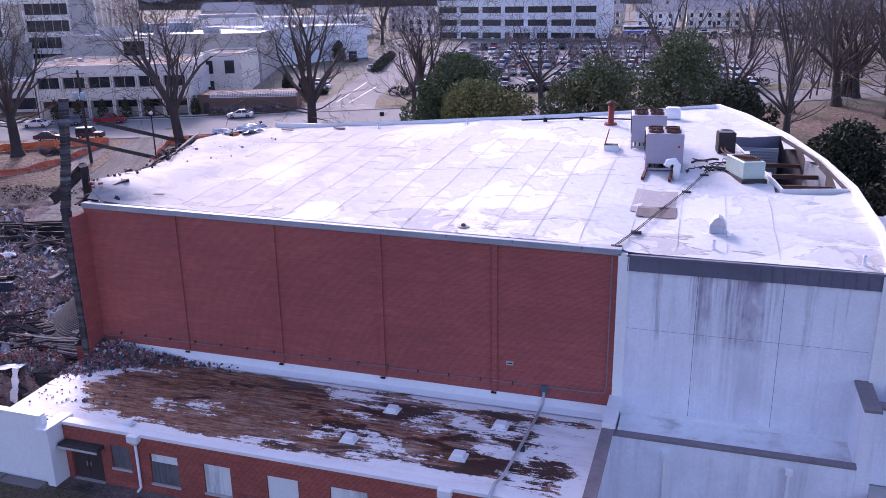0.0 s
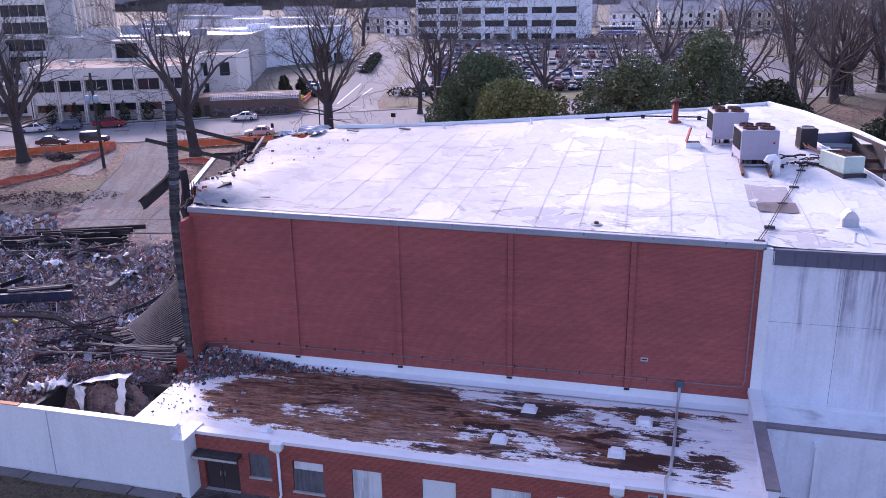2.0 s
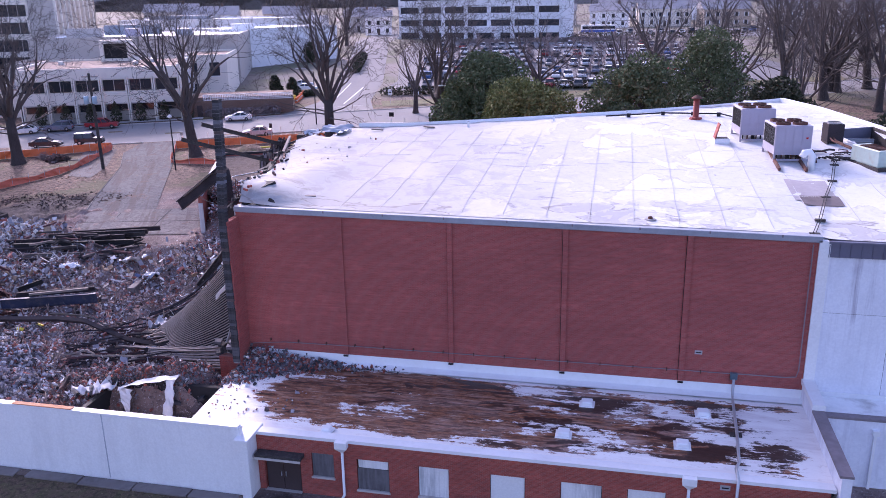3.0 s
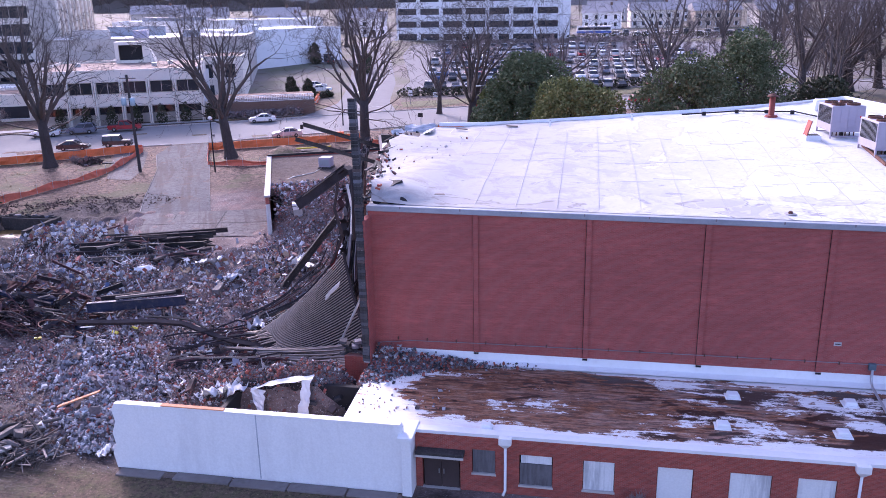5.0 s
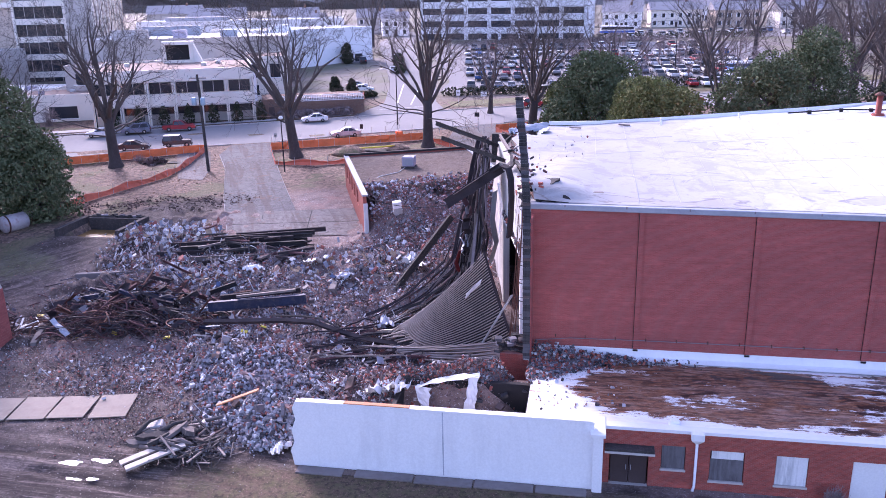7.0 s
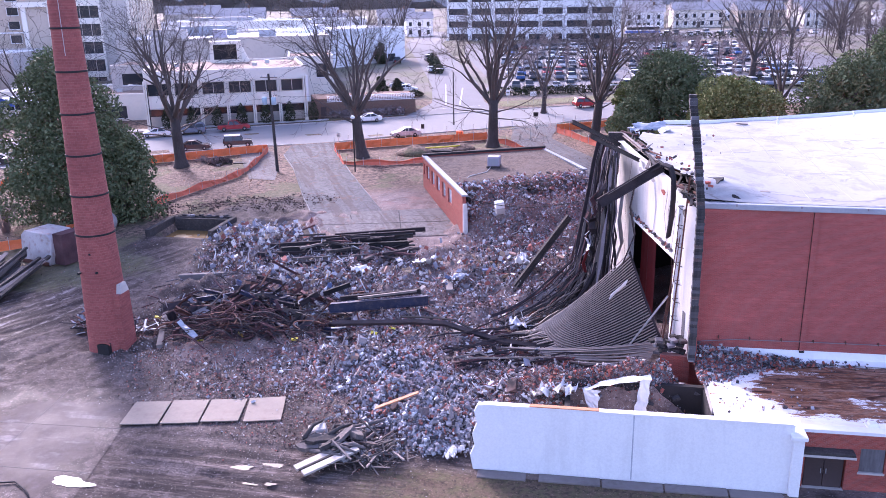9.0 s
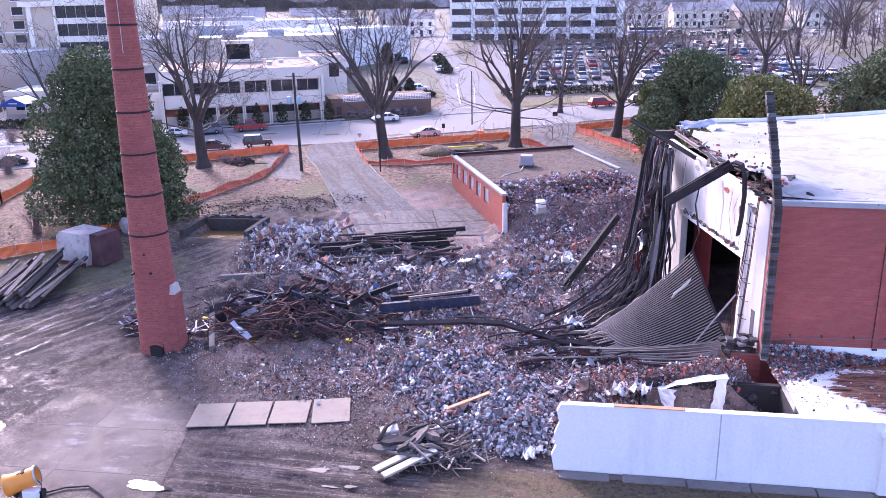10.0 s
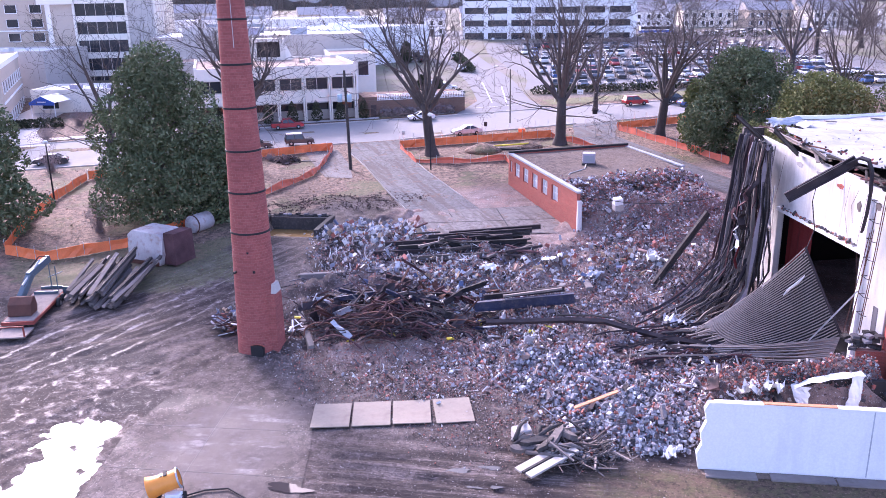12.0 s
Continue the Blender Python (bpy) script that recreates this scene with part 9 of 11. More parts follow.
        mid = p0.lerp(p1, 0.5) + Vector((0, 0, -0.25 + 0.15 * rng.normal()))
        part("deck_rib", Mesh().ribbon([p0, p0.lerp(mid, 0.55) + Vector((0, 0, -0.06)), mid, mid.lerp(p1, 0.5) + Vector((0, 0, -0.05)), p1], 0.12, 0.08, (0.1, -0.5, 0.85)), "deck_rib" if i % 3 else "deck_steel", deck)
    # strewn bars below it
    for i in range(110):
        x, y = rng.uniform(-52, -41), rng.uniform(42.2, 48.5)
        a = rng.normal(0.25, 0.35)
        L = rng.uniform(2.5, 7)
        z = lz(x, y) + rng.uniform(0.15, 0.8)
        pts = [(x + math.cos(a) * L * t, y + math.sin(a) * L * t * 0.6, z + 0.5 * math.sin(t * 3.1) * rng.uniform(0, 1)) for t in np.linspace(-0.5, 0.5, 6)]
        part("bent_rib", Mesh().ribbon(pts, 0.12, 0.06, (0, 0.3, 1)), ("deck_steel", "char_steel", "rust_dark", "char_steel")[i % 4], deck)


hanging_steel()


def wire_tangle():
    ob = thing("rebar_tangle", "tangled heap of rusty reinforcing bars, pipes and cable", "wreckage")
    rng = np.random.default_rng(10)
    for i in range(299):
        c = np.array([rng.normal(-70.4, 3.2), rng.normal(46.4, 1.5)])
        g = lz(*c)
        z = g + 0.15 + rng.random() * 1.8 * math.exp(-((c[0] + 70) / 6) ** 2)
        a = rng.normal(0.2, 1.3)
        L = rng.uniform(1.4, 4.6)
        bend, arch = rng.normal() * 2.6, rng.uniform(0.2, 3.4)
        pts = []
        for t in np.linspace(-0.5, 0.5, 9):
            pts.append((c[0] + math.cos(a + bend * t) * L * t, c[1] + math.sin(a + bend * t) * L * t * 0.6, max(g - 0.2, z + (0.2 - t * t) * arch)))
        part("bent_bar" if i % 5 else "pipe", Mesh().tube(pts, 0.035 if i % 5 else 0.065, 4), ("rust_dark", "rust_dark", "char_steel", "char_steel", "rust_dark", "rust", "char_steel")[i % 7], ob)
    for i in range(170):
        c = np.array([rng.normal(-70.0, 4.6), rng.normal(51.0, 2.6)])
        z = lz(*c) + 0.3 + rng.random() * 1.9 * math.exp(-((c[0] + 70) / 6) ** 2)
        a = rng.uniform(-0.7, 1.4)
        L = rng.uniform(0.7, 3.2)
        d = Vector((math.cos(a), math.sin(a) * 0.6, rng.normal() * 0.5))
        p = Vector((c[0], c[1], z))
        part("twisted_strut", Mesh().bar(p - d * L / 2, p + d * L / 2, rng.uniform(0.06, 0.34), 0.06, (0.2, 0.3, 1)), ("char_steel", "rust_dark", "sheet_grey", "char_steel", "wood_dark", "char_steel", "rust_dark", "rust_dark", "rust", "char_steel", "blue_steel", "galvanised")[i % 12], ob)
    for i in range(64):
        x, y = rng.normal(-70.4, 4.0), rng.normal(49.6, 2.0)
        m = pose(x, y, lz(x, y) + 0.35 + 1.7 * rng.random() * math.exp(-((x + 70) / 6) ** 2), rng.uniform(-70, 70), rng.uniform(-60, 60), rng.uniform(0, 180))
        w, d = rng.uniform(0.6, 2.0), rng.uniform(0.25, 0.8)
        g = [[tuple(m @ Vector((w * (j / 4 - 0.5), d * (k / 2 - 0.5), rng.normal() * 0.09))) for j in range(5)] for k in range(3)]
        me = Mesh().rows(g)
        me.rows([[(q[0], q[1], q[2] - 0.02) for q in r] for r in g])
        part("bent_plate", me, ("char_steel", "rust_dark", "char_steel", "sheet_grey", "blue_steel", "rust", "char_steel", "galvanised")[i % 8], ob)
    # heavier sections thrown on top of the heap
    for i in range(64):
        x, y = rng.uniform(-76.5, -63.0), rng.normal(50.6, 1.9)
        hump = math.exp(-((x + 70) / 6) ** 2)
        p = Vector((x, y, lz(x, y) + 0.2 + rng.random() * 1.9 * hump))
        a, L = rng.normal(0.25, 0.9), rng.uniform(1.0, 3.6)
        d = Vector((math.cos(a), math.sin(a) * 0.7, rng.normal() * 0.35))
        part("bent_section", Mesh().ibeam(p - d * L / 2, p + d * L / 2, rng.uniform(0.14, 0.32), rng.uniform(0.14, 0.42), 0.04), ("char_steel", "dark", "rust_dark", "char_steel", "wood_char", "blue_steel", "sheet_grey", "rust_dark", "rust", "wood_dark")[i % 10], ob)
    # wreckage leaning on the chimney
    for i in range(26):
        x, y = rng.normal(-82.4, 0.9), rng.normal(46.0, 0.8)
        a, L = rng.uniform(-0.4, 1.2), rng.uniform(0.6, 2.4)
        d = Vector((math.cos(a), math.sin(a) * 0.5, rng.normal() * 0.3))
        p = Vector((x, y, lz(x, y) + 0.2 + rng.random() * 0.9))
        part("scrap_bar", Mesh().bar(p - d * L / 2, p + d * L / 2, rng.uniform(0.06, 0.4), 0.05, (0.2, 0.3, 1)), ("char_steel", "rust_dark", "sheet_white", "rust", "sheet_grey")[i % 5], ob)
    for i in range(14):
        x, y = rng.normal(-67, 5), rng.normal(46.2, 1.4)
        part("plastic_scrap", Mesh().box(-0.25, 0.25, -0.12, 0.12, 0, 0.12, pose(x, y, lz(x, y) + 0.35, rng.uniform(-30, 30), rng.uniform(-30, 30), rng.uniform(0, 180))), ("yellow_paint", "sheet_white", "yellow_paint", "machine_blue")[i % 4], ob)


wire_tangle()

# beams lying on the rubble
def beam_thing(name, label, beams, material="char_steel"):
    ob = thing(name, label, "beam")
    for k, (a, b, w, h) in enumerate(beams):
        part("beam", Mesh().ibeam(a, b, w, h, 0.05), material if isinstance(material, str) else material[k % len(material)], ob)
    return ob


beam_thing("beam_stack", "stack of long burnt steel joists beside the concrete pad", [((-74.6, 64.2, 2.0), (-61.6, 66.6, 3.0), 0.3, 0.5), ((-73.8, 63.4, 2.1), (-62.4, 65.6, 2.9), 0.3, 0.5), ((-72.0, 62.6, 2.2), (-60.6, 64.9, 2.6), 0.25, 0.4), ((-75.4, 62.9, 1.7), (-66.0, 64.0, 2.3), 0.3, 0.3), ((-70.6, 62.0, 2.7), (-63.6, 66.8, 3.3), 0.16, 0.16), ((-73.0, 62.0, 1.7), (-61.0, 63.6, 2.2), 0.3, 0.5), ((-74.0, 61.0, 1.5), (-64.0, 62.4, 1.9), 0.3, 0.4), ((-70.4, 64.6, 2.7), (-60.4, 66.0, 3.2), 0.4, 0.35), ((-71.4, 60.4, 1.5), (-62.6, 61.6, 1.8), 0.2, 0.5), ((-68.2, 65.6, 3.0), (-59.4, 67.2, 3.5), 0.25, 0.4)], ("char_steel", "dark", "wood_char", "char_steel", "wood_old", "char_steel", "dark", "wood_char", "char_steel", "char_steel"))
beam_thing("beam_stack", "upper course of burnt steel joists on a stack", [((-74.0, 63.0, 2.5), (-62.0, 65.0, 3.1), 0.3, 0.45), ((-72.6, 62.3, 2.4), (-60.6, 64.3, 2.85), 0.3, 0.45), ((-74.8, 61.7, 2.0), (-63.0, 63.1, 2.4), 0.3, 0.4), ((-70.0, 64.2, 3.0), (-60.2, 66.2, 3.4), 0.25, 0.4), ((-71.0, 61.0, 1.9), (-61.2, 62.6, 2.2), 0.22, 0.3)], ("char_steel", "dark", "char_steel", "char_steel", "wood_dark"))
jam = thing("joist_jumble", "loose burnt struts jammed in the joist stack", "wreckage")
rngj = random.Random(15)
for i in range(46):
    x, y = rngj.uniform(-73.5, -61.5), rngj.uniform(61.0, 66.0)
    z = lz(x, y) + rngj.uniform(0.1, 0.8)
    a, L = rngj.gauss(0.25, 0.5), rngj.uniform(1.0, 3.6)
    part("strut", Mesh().bar((x, y, z), (x + L * math.cos(a), y + L * math.sin(a), z + rngj.uniform(-0.2, 0.4)), rngj.uniform(0.1, 0.35), rngj.uniform(0.08, 0.25)), ("char_steel", "wood_char", "dark", "rust_dark", "char_steel", "wood_dark")[i % 6], jam)
beam_thing("blue_beam", "dark blue steel box beam lying on rubble", [((-64.0, 50.0, 1.5), (-56.2, 51.8, 1.9), 0.35, 0.75), ((-63.4, 51.2, 1.9), (-57.0, 52.8, 2.3), 0.3, 0.35), ((-61.8, 50.8, 2.2), (-57.2, 52.2, 2.5), 0.2, 0.12)], ("blue_steel", "char_steel", "wood_old"))
sag = thing("sagging_beam", "long dark sagging steel beam across the rubble", "beam")
part("beam", Mesh().ribbon([(-62.8, 46.9, 1.5), (-59.5, 47.2, 1.6), (-56.5, 47.4, 1.75), (-54.0, 47.2, 1.8), (-52.0, 46.6, 1.5), (-49.5, 45.9, 1.15), (-46.6, 45.6, 1.0)], 0.32, 0.3, (0.05, 0.8, 0.5)), "char_steel", sag)
part("flange", Mesh().ribbon([(-57.5, 47.7, 2.0), (-54.8, 47.6, 2.1), (-53.4, 47.3, 2.1), (-51.8, 46.8, 1.6)], 0.12, 0.1, (0.05, 0.8, 0.5)), "wood_char", sag)

# sheets, planks, blocks
def crumpled(name, label, c, w, d, h, seed, material, tilt=(0, 0, 0)):
    rng = np.random.default_rng(seed)
    n = 11
    g = rng.normal(size=(n, n))
    g = (g + np.roll(g, 1, 0) + np.roll(g, 1, 1) + np.roll(np.roll(g, 1, 0), 1, 1)) * 0.42 * h
    m = pose(*c, *tilt)
    grid = [[tuple(m @ Vector((w * (j / (n - 1) - 0.5) + rng.normal() * w * 0.03, d * (i / (n - 1) - 0.5) + rng.normal() * d * 0.03, g[i, j]))) for j in range(n)] for i in range(n)]
    top = Mesh().rows(grid)
    top.rows([[(p[0], p[1], p[2] - 0.03) for p in r] for r in grid])
    return solid(name, top, material, label, "sheet", "torn sheets", smooth=True)


for i, (x, y, w, d, h, mat) in enumerate(((-44.5, 36.3, 2.6, 1.0, 0.25, "sheet_white"), (-51.0, 31.6, 0.9, 0.7, 0.12, "sheet_white"), (-58.2, 60.3, 2.2, 1.6, 0.18, "sheet_white"), (-76.5, 68.5, 2.0, 1.2, 0.2, "sheet_white"), (-54.5, 57.2, 1.4, 1.2, 0.15, "sheet_grey"), (-48.6, 59.6, 1.2, 2.2, 0.15, "sheet_white"), (-47.2, 49.6, 1.6, 2.4, 0.3, "sheet_white"), (-48.6, 49.2, 1.5, 2.2, 0.25, "sheet_grey"), (-46.0, 36.0, 1.6, 1.2, 0.25, "sheet_white"), (-63.5, 58.4, 1.6, 1.1, 0.2, "sheet_white"), (-49.4, 60.8, 1.0, 2.6, 0.2, "sheet_grey"))):
    crumpled("torn_sheet", "crumpled torn pale roofing sheet on the rubble", (x, y, lz(x, y) + 0.35), w, d, h, 100 + i, mat, (RNG.uniform(-12, 12), RNG.uniform(-12, 12), RNG.uniform(0, 90)))
# white membrane draped round the hole in the low roof
drape = thing("draped_membrane", "white roof membrane hanging in strips over a hole", "sheet")
rngd = np.random.default_rng(21)


def torn_strip(a, b, w0, w1, sag, mat="sheet_white", side=None):
    """A crumpled length of membrane with uneven edges."""
    a, b = Vector(a), Vector(b)
    d = (b - a).normalized()
    side = Vector(side) if side else Vector((0, 0, 1)).cross(d).normalized()
    up = d.cross(side)
    n = 9
    g = []
    for i in range(n):
        t = i / (n - 1)
        w = (w0 + (w1 - w0) * t) * rngd.uniform(0.85, 1.12)
        p = a.lerp(b, t) + Vector((0, 0, -sag * 4 * t * (1 - t)))
        off = rngd.normal() * 0.04
        g.append([tuple(p + side * (w * (j / 4 - 0.5) + off) + up * rngd.normal() * 0.04) for j in range(5)])
    m = Mesh().rows(g)
    m.rows([[(q[0], q[1] + 0.02, q[2] - 0.03) for q in r] for r in g])
    part("strip", m, mat, drape)


torn_strip((-43.6, 36.0, 2.65), (-39.7, 36.2, 3.6), 0.6, 0.75, -0.12)
torn_strip((-40.0, 36.0, 3.6), (-40.3, 35.6, 1.3), 0.6, 0.75, 0.0, side=(0.98, -0.2, 0))
torn_strip((-43.2, 35.9, 2.7), (-42.9, 35.5, 1.0), 1.1, 0.25, 0.0, side=(0.98, -0.2, 0))
torn_strip((-47.3, 36.0, 2.1), (-46.0, 35.4, 1.5), 0.35, 0.5, 0.05)
# sides and floor are coloured near-black in place of the void's shade
hole = thing("broken_roof_void", "void with shade-black sides and broken block edges below the torn roof", "void")
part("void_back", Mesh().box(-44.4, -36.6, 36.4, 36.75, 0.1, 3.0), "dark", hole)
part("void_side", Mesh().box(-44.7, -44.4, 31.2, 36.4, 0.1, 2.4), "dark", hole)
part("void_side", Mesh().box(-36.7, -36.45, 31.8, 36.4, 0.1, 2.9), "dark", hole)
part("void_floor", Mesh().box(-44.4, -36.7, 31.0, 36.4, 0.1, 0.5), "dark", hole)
rngv = random.Random(9)
for i in range(46):
    ob = part("block", fin_variants[i % 3], None, hole)
    x, y = rngv.uniform(-42.6, -36.4), rngv.uniform(34.0, 36.8)
    ob.matrix_basis = pose(x, y, 0.6 + rngv.random() * 2.2 * (y - 33.6) / 3.0, rngv.uniform(-30, 30), rngv.uniform(-30, 30), rngv.uniform(0, 180))
plank = thing("orange_plank", "single bright orange plank lying on block rubble", "plank")
part("plank", Mesh().bar((-56.3, 35.0, lz(-56, 35) + 0.75), (-53.7, 35.7, lz(-54, 35.6) + 0.85), 0.3, 0.08), "plank_orange", plank)
blk = thing("concrete_chunk", "large pale broken concrete block in the mud", "block")
part("chunk", Mesh().box(-0.6, 0.6, -0.45, 0.45, -0.1, 0.6, pose(-59.3, 32.7, lz(-59.3, 32.7) + 0.1, 4, -6, 20), 0.88), "concrete_light", blk, bevel=0.06)
lumber = thing("timber_pile", "pile of old timbers, posts and white boards", "timber")
rngl = random.Random(3)
# a fallen white board pair with a dark split between them
for a, b in (((-59.35, 28.75, 0.3), (-56.9, 30.95, 0.75)), ((-58.75, 28.3, 0.3), (-56.2, 30.5, 0.8))):
    part("white_board", Mesh().bar(a, b, 0.52, 0.14), "wood_white", lumber, "white painted board, split and dirty", bevel=0.02)
part("dark_batten", Mesh().bar((-59.05, 28.55, 0.34), (-56.55, 30.75, 0.82), 0.14, 0.12), "wood_char", lumber)


def broken_slab(cx, cy, z, w, d, h, turn, tilt, seed, material):
    """A torn, chunky piece of wood or roof edge with an uneven outline."""
    rng = random.Random(seed)
    ring = [(w * 0.5 * math.cos(q) * rng.uniform(0.75, 1.1), d * 0.5 * math.sin(q) * rng.uniform(0.6, 1.15)) for q in np.linspace(0, 6.28, 14)[:-1]]
    part("slab_piece", Mesh().prism(ring, -h / 2, h / 2).move(pose(cx, cy, z, tilt, tilt * 0.5, turn)), material, lumber)


for i, args in enumerate(((-58.4, 31.2, 0.8, 2.3, 0.6, 0.25, 35, 10, 1, "wood_char"), (-57.3, 31.5, 1.0, 1.9, 0.7, 0.22, 70, -14, 2, "wood_dark"), (-59.1, 30.6, 0.6, 1.6, 0.7, 0.25, 15, 8, 3, "wood_dark"), (-56.6, 31.8, 0.9, 1.3, 0.8, 0.3, 120, 20, 4, "wood_dark"), (-57.9, 30.6, 0.9, 1.5, 0.6, 0.22, 50, -22, 5, "wood_char"))):
    broken_slab(*args)
for i in range(16):
    x, y = rngl.gauss(-57.6, 1.3), rngl.gauss(31.0, 0.7)
    a, L = rngl.uniform(-0.4, 1.6), rngl.uniform(1.0, 2.8)
    z = lz(x, y) + 0.25 + rngl.random() * 0.5
    mid = Vector((x + math.cos(a) * L * 0.5 + rngl.uniform(-0.2, 0.2), y + math.sin(a) * L * 0.5, z + rngl.uniform(0, 0.4)))
    part("log", Mesh().tube([(x, y, z), mid, (x + math.cos(a) * L, y + math.sin(a) * L, z + rngl.uniform(-0.1, 0.35))], [rngl.uniform(0.08, 0.16), 0.12, 0.06], 7), ("wood_char", "wood_dark", "wood_char")[i % 3], lumber, smooth=True)
for i in range(210):
    x, y = rngl.gauss(-55.9, 1.2), rngl.gauss(31.0, 0.75)
    a = rngl.uniform(0, 6.28)
    z = lz(x, y) + 0.1 + rngl.random() * 0.7
    L = rngl.uniform(0.4, 1.7)
    w = rngl.choice((0.03, 0.04, 0.06, 0.11))
    part("splinter", Mesh().bar((x, y, z), (x + math.cos(a) * L, y + math.sin(a) * L, z + rngl.uniform(-0.3, 0.6)), w, w * 0.8), ("wood_char", "wood_dark", "wood_char", "wood_dark", "soil", "wood_old")[i % 6], lumber)
# foundation walls left in the ground
def footing(name, label, pts, w, h, material="concrete", z=None):
    ob = thing(name, label, "foundation")
    for (ax, ay), (bx, by) in zip(pts, pts[1:]):
        za = min(float(gz(ax, ay)), float(gz(bx, by)))
        part("wall_length", Mesh().bar((ax, ay, za + h / 2 - 0.4), (bx, by, za + h / 2 - 0.4), w, h + 0.8), material, ob, bevel=0.04)


footing("foundation_wall", "old concrete foundation wall beside the chimney", [(-81.2, 56.2), (-75.4, 43.4)], 0.45, 0.25, "slab")
footing("foundation_wall", "low concrete foundation wall across the rubble", [(-80.6, 57.0), (-74.5, 58.8), (-67.5, 60.4)], 0.5, 0.25, "slab")
footing("foundation_wall", "broken sooty concrete wall standing in the rubble", [(-55.3, 56.8), (-54.9, 54.6)], 0.6, 0.9, "slab")
footing("foundation_wall", "broken concrete wall standing in the rubble", [(-53.4, 48.4), (-52.7, 46.0)], 0.6, 0.9, "slab")
pitw = thing("flooded_pit", "square pit with block sides and rusty water", "pit")
for a, b in (((-88.8, 72.0), (-81.8, 72.4)), ((-88.8, 66.3), (-88.8, 72.0)), ((-81.9, 66.5), (-81.8, 72.4))):
    part("pit_wall", Mesh().bar((*a, 1.7), (*b, 1.7), 0.5, 2.2), "wood_char", pitw)
part("pit_lining", Mesh().box(-88.4, -82.2, 71.5, 71.9, 1.2, 2.7), "wood_char", pitw)
part("pit_water", Mesh().add([(-88.3, 66.8, 1.35), (-82.2, 66.8, 1.35), (-82.2, 71.6, 1.35), (-88.3, 71.6, 1.35)], [(0, 1, 2, 3)]), plain("pit_water", (0.22, 0.13, 0.05), 0.2, 0.3, 1, 0.02), pitw, "rust-brown standing water")
for i in range(13):
    ob = part("block", fin_variants[i % 3], None, pitw)
    ob.matrix_basis = pose(-88 + i * 0.48, 72.1 + 0.1 * (i % 3), 2.7 + 0.12 * (i % 2), 0, 4, i * 13)

# ---- things on the site ----
# steel or timber road plates on the mud
PLATE = Mesh().box(-1.18, 1.18, -1.5, 1.5, 0, 0.06).data("plate", MT["plate"], False, 0.01)
for i, (x, y, r, rx) in enumerate(((-71.2, 33.85, 10.5, 0), (-68.75, 34.35, 11, 0.6), (-66.3, 34.85, 11, -0.4), (-63.75, 35.35, 14, 1.5))):
    p = tagged(new("ground_plate", PLATE), "tan muddy ground protection plate lying on mud", "plate", "row of ground plates")
    p.matrix_basis = pose(x, y, lz(x, y) + 0.07, rx, 0, r)

# orange netting fence
def mesh_fence(pts, h, name, label, material, sag=0.0, seed=0, post_mat="galvanised", every=2.4):
    rng = np.random.default_rng(seed)
    ob = thing(name, label, "fence", None, "orange fences")
    seg = [0.0]
    for a, b in zip(pts, pts[1:]):
        seg.append(seg[-1] + math.hypot(b[0] - a[0], b[1] - a[1]))
    xs, ys = [p[0] for p in pts], [p[1] for p in pts]
    n = max(2, int(seg[-1] / 0.6))
    low_row, mid_row, top_row = [], [], []
    for i in range(n + 1):
        t = seg[-1] * i / n
        x, y = float(np.interp(t, seg, xs)), float(np.interp(t, seg, ys))
        z = lz(x, y)
        drop = sag * (0.5 + 0.5 * math.sin(t * 0.9 + seed)) + 0.05 * abs(math.sin(t * math.pi / every))
        o = rng.normal() * 0.05
        low_row.append((x + o, y - o, z + 0.04))
        mid_row.append((x - o, y + o + sag * 0.4, z + (h - drop) * 0.55))
        top_row.append((x, y, z + h - drop))
    part("net", Mesh().rows([low_row, mid_row, top_row]), material, ob)
    part("edge_band", Mesh().ribbon([(p[0], p[1], p[2]) for p in top_row], 0.04, 0.06, (0.4, -0.9, 0)), material, ob)
    k = int(seg[-1] / every)
    post = Mesh().tube([(0, 0, -0.2), (0, 0, h + 0.25)], 0.03, 5).data("post", MT[post_mat])
    for i in range(k + 1):
        t = min(seg[-1], i * every)
        x, y = float(np.interp(t, seg, xs)), float(np.interp(t, seg, ys))
        p = part("post", post, None, ob)
        p.location = (x, y, lz(x, y))


STREET_FENCE = "bright orange plastic barrier fence along the street"
mesh_fence([(-119.8, 88.6), (-112, 97.2), (-100.6, 102.6), (-93.6, 106.4), (-91.5, 107.2)], 1.15, "barrier_fence", STREET_FENCE, "netting", 0.0, 1)
mesh_fence([(-81.6, 109.0), (-72, 113.0), (-59.4, 117.6)], 1.15, "barrier_fence", STREET_FENCE, "netting", 0.0, 2)
mesh_fence([(-49.0, 124.4), (-36, 131.4), (-22, 138)], 1.15, "barrier_fence", STREET_FENCE, "netting", 0.0, 3)
mesh_fence([(-91.5, 107.2), (-90.6, 100), (-90.2, 92.5), (-93.0, 82.4), (-94.9, 73.4)], 1.0, "sagging_net_fence", "faded sagging orange netting between thin posts", "netting_faded", 0.35, 4)
mesh_fence([(-81.6, 108.8), (-77.8, 100.6), (-72, 100.6), (-65.4, 102.6), (-64.2, 99)], 0.9, "sagging_net_fence", "faded sagging orange netting round dug earth", "netting_faded", 0.4, 5)
mesh_fence([(-59.4, 117.4), (-54.0, 111.5), (-49.5, 104)], 1.0, "sagging_net_fence", "faded sagging orange netting beside the low block", "netting_faded", 0.35, 6)
